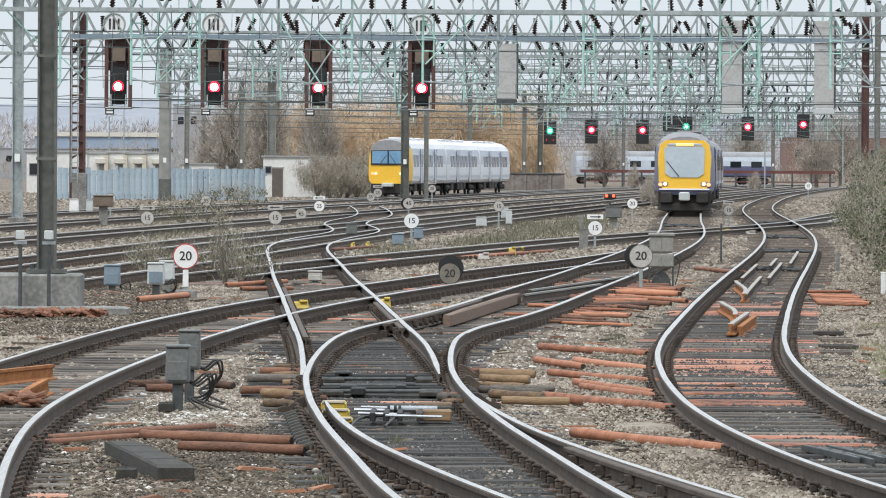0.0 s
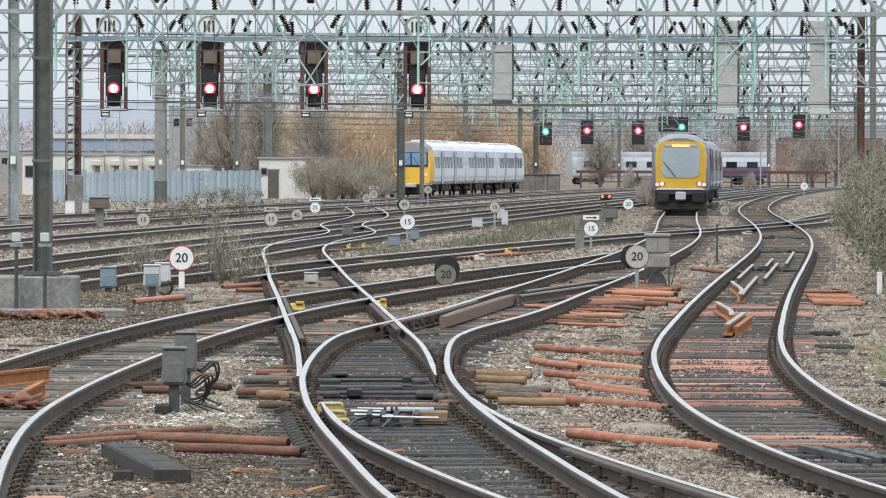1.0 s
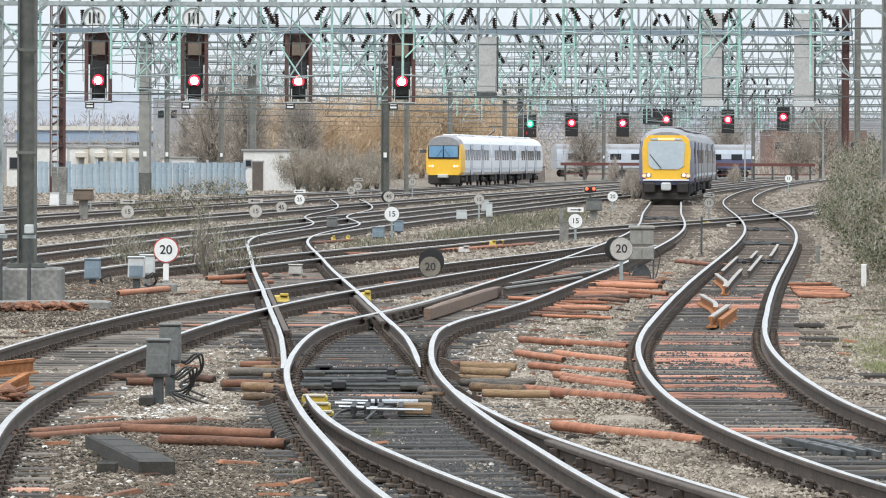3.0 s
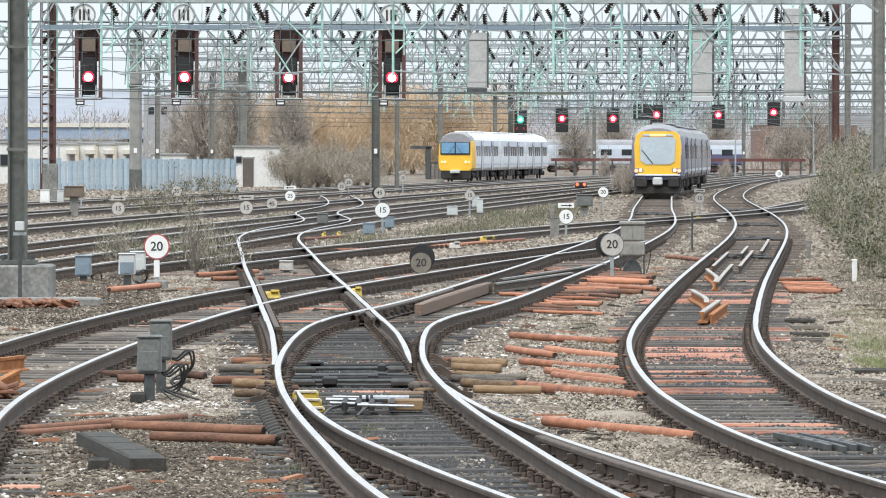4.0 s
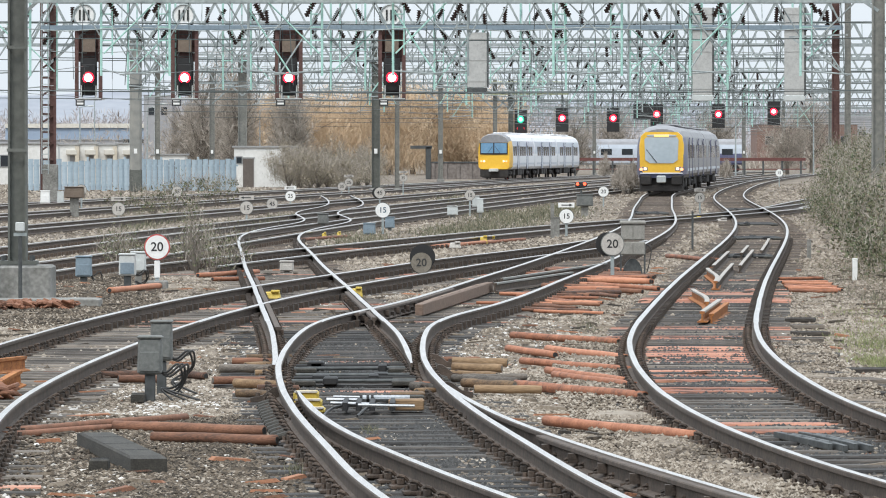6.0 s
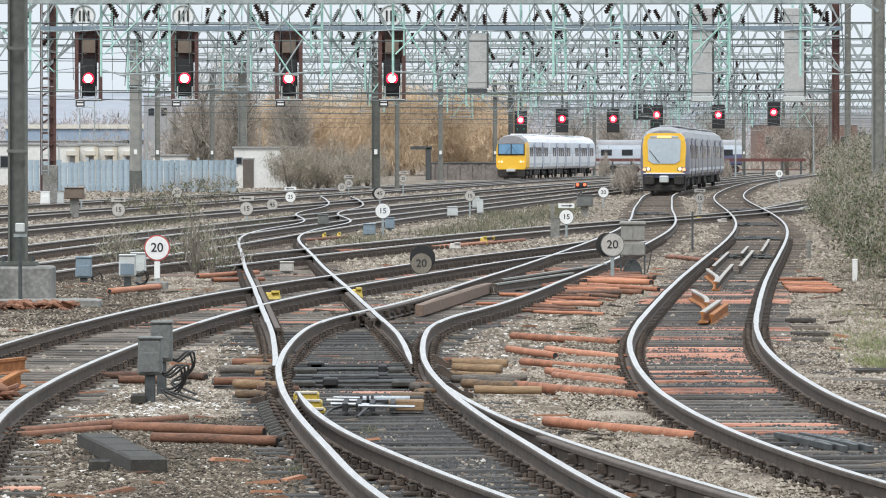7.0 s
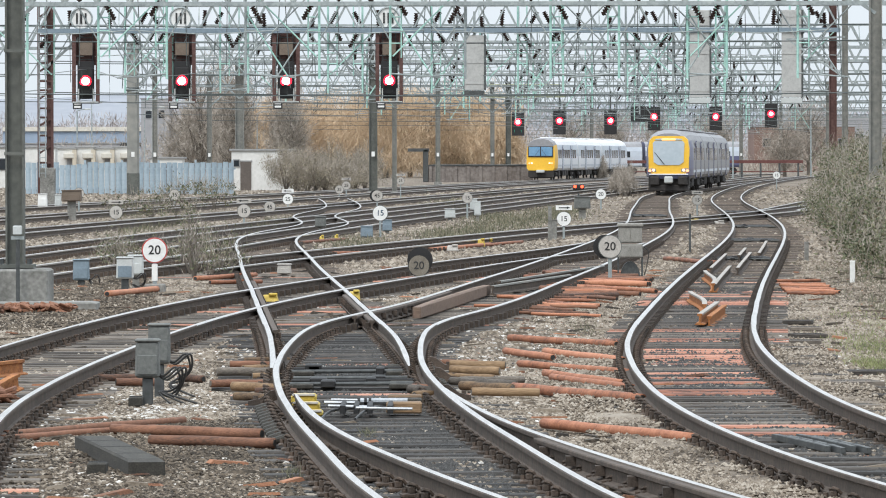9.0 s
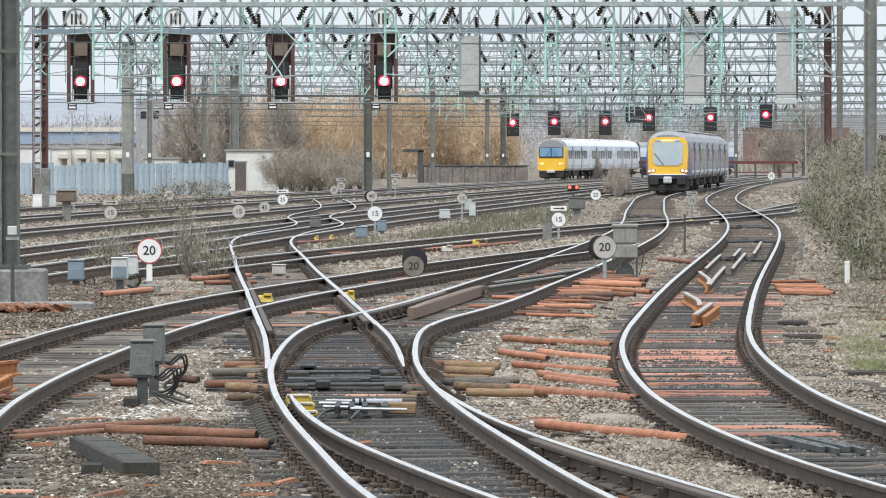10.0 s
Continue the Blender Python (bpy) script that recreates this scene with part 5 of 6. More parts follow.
point_box(5.27, 210, 0.62, 0.42, 0.4, BOX_GREY, 0, "grey cabinet on dark legs between tracks")


def louvre_case():
    """Two-tier grey equipment case on a frame beside the heap of pipes."""
    root = thing("equipment_case", pose(3.66, 109, GROUND) @ Matrix.Diagonal((0.64, 0.7, 1, 1)), "weathered grey two-tier equipment case on an iron frame", "equipment case")
    for a in (-0.36, 0.36):
        for b in (-0.2, 0.2):
            part("leg", Shape().bar((a, b, 0), (a, b, 0.55), 0.04), DARK_STEEL, root)
    c = part("lower_case", Shape().box((0, 0, 0.52), (0.74, 0.5, 0.26), bevel=0.02), BOX_MID, root)
    part("upper_case", Shape().box((0, 0, 0.83), (0.70, 0.5, 0.32), bevel=0.02), BOX_MID, root)
    part("roof", Shape().box((0, 0, 1.02), (0.78, 0.62, 0.07), bevel=0.02), BOX_MID, root)
    for k in range(2):
        for a in (-0.18, 0.18):
            part("door", Shape().box((a, -0.26, 0.52 + 0.31 * k), (0.33, 0.015, 0.22 + 0.05 * k), bevel=0.004), BOX_MID, c)
    arc = [(0.3 * math.cos(math.pi * i / 10), 0.32 * math.sin(math.pi * i / 10)) for i in range(11)]
    m = Shape().add([(x, y, z) for y in (-0.1, 0.2) for x, z in arc], [tuple(range(11)), tuple(range(21, 10, -1))] + [(i, i + 11, i + 12, i + 1) for i in range(10)])
    part("hump_cover", m, DARK_STEEL, root, "dark rounded cover under the case")
    part("cable", Shape().tube(bend([(0.4, -0.1, 0.6), (0.55, -0.12, 0.5), (0.5, -0.1, 0.25), (0.42, -0.1, 0.05)]), 0.014, 6), RUBBER, root)


louvre_case()


def stake(x, d, h, w, mat, label):
    root = thing("marker_post", pose(x, d, GROUND), label, "post", "marker posts")
    part("shaft", Shape().box((0, 0, h / 2), (w, w, h), bevel=w * 0.12), mat, root)
    part("cap", Shape().box((0, 0, h + 0.012), (w * 1.1, w * 1.1, 0.03), bevel=0.006), mat, root)


stake(3.0, 155, 0.95, 0.1, CONCRETE, "mossy concrete marker post between tracks")
stake(3.18, 158, 0.55, 0.16, CONCRETE, "short pale concrete post")
stake(6.05, 137, 0.92, 0.05, DARK_STEEL, "thin rusty iron stake")
stake(7.62, 104.5, 0.38, 0.09, WHITE, "short white marker post near the bush")
stake(8.1, 125, 0.42, 0.09, CONCRETE, "short pale post with cables near the bush")


def pipe(x0, d0, x1, d1, r, mat, label, z=None, n=10, name="pipe", group="pipes lying on the ballast"):
    """A length of pipe or log lying on the ballast, with solid ends."""
    a, b = Vector((x0, d0, (GROUND if z is None else z) + r + 0.02)), Vector((x1, d1, (GROUND if z is None else z) + r + 0.01))
    c = (a + b) / 2
    root = thing(name, Matrix.Translation((c.x, c.y, c.z - r)), label, name, group)
    o = Vector((0, 0, r))
    pts = [a.lerp(b, i / 5) - c + o + Vector((0, 0, 0.003 * math.sin(i * 1.9 + x0))) for i in range(6)]
    part("barrel", Shape().tube(bend(pts, 2), r, n), mat, root, smooth=True)
    w = (b - a).normalized() * 0.004
    for p, q in ((a - c + o, -w), (b - c + o, w)):
        # black disc on each pipe end paints the shade of its hollow
        part("bore" if name == "pipe" else "cut_end", Shape().rod(p, p + q, r * 0.72, n), RUBBER if name == "pipe" else SLEEPER, root)


OL, BL, YL = "orange-rusted pipe lying across the ballast", "brown rusted pipe lying on the ballast", "weathered round timber lying beside the rail"
for _p in [(0.87, 71.0, 2.14, 68.8, 0.045), (0.76, 66.3, 1.28, 64.4, 0.042), (1.22, 66.0, 2.05, 63.4, 0.045), (0.87, 62.3, 2.04, 59.9, 0.04), (1.1, 59.6, 1.85, 57.1, 0.04), (1.15, 58.4, 1.9, 56.0, 0.04), (0.72, 55.6, 1.9, 53.2, 0.05),
           (0.88, 48.2, 2.06, 45.8, 0.046)]:
    pipe(*_p, ORANGE, OL)
for _p in [(-3.6, 46.7, -2.25, 49.4, 0.034), (-2.76, 47.4, -1.48, 46.7, 0.044), (-2.35, 45.6, -1.33, 45.2, 0.042), (-3.59, 46.1, -2.44, 48.1, 0.03), (-2.7, 58.5, -2.45, 58.3, 0.04), (-3.55, 58.5, -3.0, 58.7, 0.04), (-3.3, 57.4, -2.9, 57.5, 0.04)]:
    pipe(*_p, BROWN_PIPE, BL)
for _i in range(26):
    # heap of pipes round the far speed board
    _d = 92 + 22 * rnd.random()
    _x = 2.15 + 0.026 * (_d - 92) + rnd.uniform(-0.5, 1.05)
    pipe(_x - rnd.uniform(0.3, 0.9), _d + rnd.uniform(-1, 2), _x + rnd.uniform(0.3, 0.8), _d + rnd.uniform(-2.5, 1), rnd.uniform(0.035, 0.055), ORANGE if rnd.random() < 0.45 else BROWN_PIPE, "rusted pipe in a heap beside the track")
for _i in range(20):
    # thinner bars and old pipes scattered before the heap
    _d = 82 + 12 * rnd.random()
    _x = 1.1 + 0.05 * (_d - 82) + rnd.uniform(-0.3, 0.9)
    pipe(_x - rnd.uniform(0.2, 0.7), _d + rnd.uniform(-0.5, 1.5), _x + rnd.uniform(0.2, 0.7), _d + rnd.uniform(-1.5, 0.5), rnd.uniform(0.022, 0.036), BROWN_PIPE if rnd.random() < 0.75 else ORANGE, "thin brown rusted bar lying on the ballast")
for _i in range(9):
    _d = 92 + 3 * rnd.random() * 4
    pipe(5.7 + (_d - 92) * 0.04, _d, 6.5 + (_d - 92) * 0.045, _d + rnd.uniform(-2, 1), 0.03, ORANGE, "orange-rusted pipe lying beside the rail")
for _p in [(-5.55, 94, -4.9, 98, 0.05), (-4.6, 106, -3.6, 110, 0.045), (-4.2, 103, -3.3, 104, 0.04), (-0.3, 138, 1.3, 147, 0.05), (0.6, 143, 2.2, 152, 0.04), (-3.9, 150, -2.6, 158, 0.04), (-2.6, 133, -1.6, 134, 0.05), (5.0, 126, 5.9, 121, 0.05)]:
    pipe(*_p, ORANGE, OL)


def timber_end(x, d, l, w, h, mat, label, turn=0.0, z=None):
    root = thing("timber", pose(x, d, GROUND if z is None else z, 0, 0, turn), label, "timber", "timbers on the ballast")
    s = Shape()
    s.box((0, 0, h / 2), (l, w, h), bevel=min(w, h) * 0.12)
    part("beam", s, mat, root)
    g = Shape()
    for k in range(3):
        g.box((0, w * (-0.25 + 0.25 * k), h + 0.001), (l * 0.96, 0.006, 0.003))
    part("crack", g, INK, root)


for _k, (_y, _x0, _x1, _m) in enumerate([(64.6, -1.98, -1.6, BROWN_PIPE), (61.8, -2.3, -1.72, BROWN_PIPE), (60.4, -2.1, -1.7, OCHRE), (58.4, -1.95, -1.65, OCHRE), (57.0, -1.92, -1.55, OCHRE), (55.6, -2.05, -1.55, OCHRE), (54.5, -1.8, -1.4, BROWN_PIPE), (53.4, -1.95, -1.5, OCHRE), (59.4, -2.35, -1.8, OCHRE), (63.2, -2.2, -1.7, OCHRE), (56.4, -2.3, -1.75, BROWN_PIPE), (61.2, 0.1, 0.7, OCHRE), (57.4, 0.2, 0.85, BROWN_PIPE), (54.3, 0.3, 0.95, OCHRE),
                                         (60.0, 0.1, 0.62, OCHRE), (58.4, 0.06, 0.55, OCHRE), (56.6, 0.1, 0.75, OCHRE), (55.4, 0.2, 0.7, OCHRE), (62.5, 0.0, 0.4, BROWN_PIPE), (53.8, -0.25, 0.1, OCHRE), (54.8, -0.3, 0.05, OCHRE), (55.8, -0.28, 0.05, BROWN_PIPE)]):
    pipe(_x0, _y + rnd.uniform(-0.4, 0.4), _x1, _y + rnd.uniform(-0.4, 0.4), 0.034 + 0.006 * (_k % 3), _m if _k % 4 else SLEEPER, YL, GROUND + 0.02, name="log", group="round timbers beside the turnout")
timber_end(-2.47, 43.2, 0.27, 3.9, 0.13, TIMBER, "heavy black tarred timber lying askew on the ballast", 9.5)
timber_end(-2.53, 41.6, 0.14, 0.3, 0.10, TIMBER, "small black tarred offcut beside the timber")
timber_end(-2.87, 53.2, 0.13, 0.3, 0.09, TIMBER, "small black tarred offcut on the ballast")
timber_end(0.22, 87.5, 0.12, 14, 0.2, PLANK, "long rusty brown board leaning along the turnout", -4.6, GROUND + 0.02)
for _k in range(4):
    timber_end(2.88 + 0.1 * _k, 45.2 - 0.25 * (_k % 2), 0.04, 2.0, 0.06, DARK_STEEL, "dark grey steel strip stacked between rails", 9, GROUND + 0.02)
for _p in [(4.2, 57.5, 0.5, 0.6, 0.06, 12), (4.5, 56, 0.7, 0.4, 0.05, -20), (4.05, 59.5, 0.3, 0.6, 0.05, 30), (4.6, 60.5, 0.5, 0.5, 0.05, 5), (4.75, 53.5, 0.45, 0.5, 0.06, -8), (4.4, 54.4, 0.35, 0.5, 0.05, 15), (4.0, 62.5, 0.4, 0.5, 0.05, 8), (4.35, 65, 0.42, 0.5, 0.05, -6), (4.3, 68, 0.42, 0.55, 0.05, 4), (4.55, 70.5, 0.4, 0.5, 0.05, -3), (4.75, 73, 0.42, 0.5, 0.05, 10), (4.9, 76, 0.42, 0.5, 0.05, 2), (5.0, 79, 0.4, 0.5, 0.05, -8), (3.75, 52.0, 0.5, 0.4, 0.06, 18), (3.95, 50.8, 0.45, 0.35, 0.05, -12)]:
    timber_end(*_p[:5], SLEEPER, "broken weathered board among the ballast", _p[5])


def cut_rail(x, d, l, turn, lean, mat, bent=0.0, z=0.0, head=None):
    root = thing("scrap_rail", pose(x, d, GROUND + z, 0, 0, turn) @ pose(0, 0, 0, lean, 0, 0), "short scrap rail length with a rusty web", "scrap rail", "scrap rails in the four-foot")
    prof = [(-0.07, 0), (-0.07, 0.012), (-0.012, 0.03), (-0.012, 0.115), (-0.035, 0.126), (-0.035, 0.155), (0.035, 0.155), (0.035, 0.126), (0.012, 0.115), (0.012, 0.03), (0.07, 0.012), (0.07, 0)]
    n, s = len(prof), Shape()
    for i in range(9):
        y = l * (i / 8 - 0.5)
        o = bent * math.sin(math.pi * i / 8 * 1.5)
        s.v += [(a + o, y, b) for a, b in prof]
    for i in range(8):
        for j in range(n):
            s.f.append((i * n + j, i * n + (j + 1) % n, (i + 1) * n + (j + 1) % n, (i + 1) * n + j))
            s.m.append(1 if j in (4, 5, 6) else 0)
    s.f += [tuple(range(n)), tuple(range(9 * n - 1, 8 * n - 1, -1))]
    s.m += [0, 0]
    part("length", s, [mat, head or POST_BEIGE], root)


cut_rail(3.8, 80.0, 6.5, -4.9, 0, RUST, 0.0, 0.05, WORN)
cut_rail(3.93, 80.3, 6.0, -4.9, 0, RUST, 0.0, 0.0, RUST)
cut_rail(3.95, 86.5, 8.0, -1.4, 0, RUST, 0.05, 0.03, WORN)
cut_rail(4.85, 101.5, 11.0, -2.3, 0, RUST, 0.06, 0.03, WORN)


def loose_rail(line, off, d0, d1):
    root = thing("scrap_rail", Matrix.Identity(4), "long worn loose rail lying between the running rails", "scrap rail", "scrap rails in the four-foot")
    part("length", rail_shape(LINES[line], off, d0, d1, 0.03), [WORN, RAIL_SIDE], root)


loose_rail("right", -0.08, 96, 112)
loose_rail("right", 0.1, 110, 128)
loose_rail("right", 0.3, 127, 145)
loose_rail("right", -0.42, 110, 126)
loose_rail("right", -0.1, 124, 134)
cut_rail(-4.55, 57.5, 1.8, -14, 0, RUST, 0.0, 0.1, RUST)
cut_rail(-4.3, 54.5, 1.2, -20, 8, RUST, 0.03, 0.0, RUST)
cut_rail(2.1, 104, 14.0, -9.0, 0, RAIL_SIDE, 0.0, 0.05)
cut_rail(1.6, 98, 9.0, -9.5, 0, RAIL_SIDE, 0.0, 0.05)


def rust_heap(x, d, w, count, label):
    root = thing("scrap_heap", pose(x, d, GROUND), label, "scrap heap")
    r = random.Random(int(d))
    s = Shape()
    for i in range(count):
        p = (r.uniform(-w, w), r.uniform(-0.5, 0.5), r.uniform(0.02, 0.12))
        s.box(p, (r.uniform(0.04, 0.17), r.uniform(0.04, 0.17), r.uniform(0.02, 0.06)), Euler((r.uniform(-0.5, 0.5), r.uniform(-0.5, 0.5), r.uniform(0, 3))).to_matrix(), bevel=0.008)
    tagged(part("scrap", s, BROWN_PIPE, root), kind="stuff")


rust_heap(-6.05, 85.2, 0.5, 160, "heap of rusty iron fittings beside the plinth")
rust_heap(-6.95, 84.5, 0.4, 130, "heap of rusty iron fittings beside the plinth")
rust_heap(-4.45, 54, 0.35, 40, "heap of rusty iron scrap beside the rail")


def point_machine():
    """Clamp lock across the turnout: yellow covers, bright rods, black arms."""
    root = thing("point_machine", pose(-0.75, 51.2, GROUND), "point machine with yellow ribbed cover and bright rods between rails", "point machine")
    c = Shape()
    for k in range(3):
        c.box((-0.44 - 0.03 * k, -0.55 + 0.5 * k, 0.02 + 0.026 * (k + 1)), (0.27 - 0.02 * k, 0.4, 0.052 * (k + 1)), bevel=0.018)
    part("cover", c, YELLOW_BOX, root, "yellow ribbed cover")
    c = Shape()
    for k in range(3):
        c.box((-0.44 - 0.03 * k, -0.74 + 0.5 * k, 0.02 + 0.052 * (k + 1)), (0.25 - 0.02 * k, 0.05, 0.022), bevel=0.004)
    part("cover_rib", c, WHITE_OLD, root)
    for y, x0, x1, r in ((-0.3, -0.3, 0.5, 0.016), (-1.0, -0.25, 0.1, 0.014), (-1.4, 0.0, 0.5, 0.013), (0.3, -0.25, 0.2, 0.012)):
        part("rod", Shape().rod((x0, y, 0.13), (x1, y, 0.12), r, 8), SILVER, root, "bright steel rod")
    part("cylinder", Shape().rod((0.0, -0.3, 0.14), (0.45, -0.3, 0.14), 0.03, 10), SILVER, root)
    for x in (-0.12, 0.0, 0.12, 0.3):
        part("bracket", Shape().box((x, -0.6, 0.1), (0.05, 1.0, 0.09), bevel=0.01), BLACK, root)
    for k in range(2):
        part("cable", Shape().tube(bend([(-0.3 + 0.3 * k, -1.8, 0.05), (-0.2 + 0.3 * k, -0.9, 0.09), (0.1 + 0.2 * k, 0.2, 0.06), (0.3, 1.4, 0.05)]), 0.012, 6), RUBBER, root)
    for x in (0.0, 0.06, 0.1):
        part("collar", Shape().rod((x, -0.3, 0.14), (x + 0.025, -0.3, 0.14), 0.036, 10), BLACK, root)
    for k in range(3):
        part("slide_plate", Shape().box((0.42, -0.4 + 0.75 * k, 0.09), (0.32, 0.3, 0.1), bevel=0.012), OCHRE if k != 1 else TIMBER, root)


point_machine()


def stretcher(d, line, n):
    root = thing("stretcher_bars", pose(LINES[line].at(d), d, GROUND), "oily black stretcher bars between switch blades", "point fitting", "oily fittings between rails")
    r = random.Random(int(d * 3))
    for k in range(n):
        y = 0.75 * k
        part("bar", Shape().rod((-0.62, y, 0.07), (0.62, y + 0.05, 0.075), 0.02, 8), BLACK if k % 2 else DARK_STEEL, root)
        for q in range(1 + k % 2):
            x = r.uniform(-0.45, 0.4)
            part("block", Shape().box((x, y + 0.1, 0.07), (r.uniform(0.06, 0.2), 0.3, r.uniform(0.05, 0.1)), bevel=0.012), BLACK, root)
    for a in (-0.5, 0.5):
        for k in range(3):
            part("slide_plate", Shape().box((a, 0.9 * k, 0.05), (0.24, 0.3, 0.05), bevel=0.01), TIMBER, root)


stretcher(56.5, "main", 3)
stretcher(59.8, "main", 2)
stretcher(125, "right", 4)
stretcher(152, "right", 5)
stretcher(182, "right", 6)
stretcher(230, "right", 6)
stretcher(215, "main", 8)


def rail_brace(x, d, side):
    """Forged bracket that props the stock rail on a timber."""
    root = thing("rail_brace", pose(x, d, GROUND + 0.02), "rusty iron bracket propping the stock rail", "rail brace", "braces at the switch")
    prof = [(0.0, 0.0), (0.27, 0.0), (0.27, 0.045), (0.16, 0.065), (0.06, 0.14), (0.0, 0.15)]
    n = len(prof)
    P = [(side * u, y, z) for y in (-0.07, 0.07) for u, z in prof]
    F = [tuple(range(n)), tuple(range(2 * n - 1, n - 1, -1))] + [(i, i + n, (i + 1) % n + n, (i + 1) % n) for i in range(n)]
    part("bracket", Shape().add(P, F), CHAIR, root)
    part("bolt", Shape().rod((side * 0.2, 0, 0.04), (side * 0.2, 0, 0.09), 0.022, 6), CHAIR, root)


for _x, _d, _s in ((-1.6, 56.2, -1), (-1.53, 52.8, -1), (-1.66, 59.6, -1), (-0.06, 58.4, 1), (0.02, 54.0, 1), (-0.12, 61.5, 1)):
    rail_brace(_x, _d, _s)


def slide_plates(line, off, d0, d1):
    """Close-set dark baseplates beside the stock rail."""
    root = thing("slide_plates", Matrix.Identity(4), "close-set dark baseplates beside the stock rail", "point fitting", "oily fittings between rails")
    d = d0
    while d < d1:
        m = Matrix.Translation(LINES[line].point(d, off, GROUND + 0.05)) @ Matrix.Rotation(-math.atan(LINES[line].turn(d)), 4, "Z") @ Matrix.Rotation(math.copysign(0.3, off), 4, "Y")
        part("baseplate", PLATE, None, root, at=m)
        d += 0.5


PLATE = Shape().box((0, 0, 0), (0.17, 0.2, 0.05), bevel=0.015).mesh("baseplate", TIMBER)
slide_plates("main", -0.9, 46.0, 52.2)
slide_plates("main", 0.9, 57.5, 61.5)


def clamp(x, d, w, h, label, mat):
    root = thing("point_clamp", pose(x, d, GROUND), label, "point fitting", "painted point fittings")
    part("body", Shape().box((0, 0, h / 2), (w, 0.5, h), bevel=0.02, taper=0.85), mat, root)
    part("lug", Shape().box((w * 0.2, -0.2, h + 0.015), (w * 0.5, 0.12, 0.04), bevel=0.008), mat, root)


for _p in [(-2.75, 91, 0.28, 0.12), (-1.4, 91.5, 0.2, 0.16), (-1.52, 93.5, 0.16, 0.14), (-3.3, 157, 0.13, 0.14), (-2.95, 160, 0.13, 0.12), (1.05, 146, 0.2, 0.2), (1.3, 149, 0.16, 0.15), (8.9, 198, 0.3, 0.12), (9.9, 201, 0.4, 0.12)]:
    clamp(*_p, "yellow painted point fitting beside the rail", YELLOW_BOX)
for _p in [(10.6, 205, 0.5, 0.12), (11.4, 208, 0.5, 0.1), (9.6, 195, 0.4, 0.1), (0.3, 140, 0.3, 0.14)]:
    clamp(*_p, "pale painted point fitting beside the rail", WHITE_OLD)


def check_rail(line, off, d0, d1):
    root = thing("check_rail", Matrix.Identity(4), "short worn check rail bolted beside the running rail", "check rail", "check rails")
    part("length", rail_shape(LINES[line], off, d0, d1, 0.006), [RAIL_SIDE, RAIL_SIDE], root)
    for d in np.arange(d0 + 0.3, d1, 1.3):
        part("spacer", Shape().box(LINES[line].point(d, off * 0.96, -0.08), (0.1, 0.12, 0.07)), CHAIR, root)


check_rail("branch_near", 0.66, 33, 43)
check_rail("branch_left", 0.66, 74, 88)
check_rail("branch_left", -0.66, 70, 98)
check_rail("cross", 0.66, 84, 98)
check_rail("main", -0.66, 76, 90)


# ---- plants ----
def slivers(name, mat, parent, pts, dirs, lengths, widths, seed):
    """Many narrow leaf or twig blades as one mesh, each bent once."""
    rs = np.random.RandomState(seed)
    n = len(pts)
    side = np.cross(dirs, rs.normal(size=(n, 3)))
    side /= np.linalg.norm(side, axis=1, keepdims=True) + 1e-9
    mid = pts + dirs * lengths[:, None] * 0.5 + side * widths[:, None] * 0.3
    tip = pts + dirs * lengths[:, None]
    V = np.stack([pts - side * widths[:, None] / 2, pts + side * widths[:, None] / 2, mid + side * widths[:, None] / 2, mid - side * widths[:, None] / 2, tip], 1).reshape(-1, 3)
    o = np.arange(n)[:, None] * 5
    F = (o + np.array([0, 1, 2, 3])).tolist() + (o + np.array([3, 2, 4])).tolist()
    me = bpy.data.meshes.new(name)
    me.from_pydata(V.tolist(), [], F)
    me.materials.append(mat)
    ob = new(name, me)
    ob.parent = parent
    return tagged(ob, kind="stuff")


def unit(a):
    return a / (np.linalg.norm(a, axis=1, keepdims=True) + 1e-9)


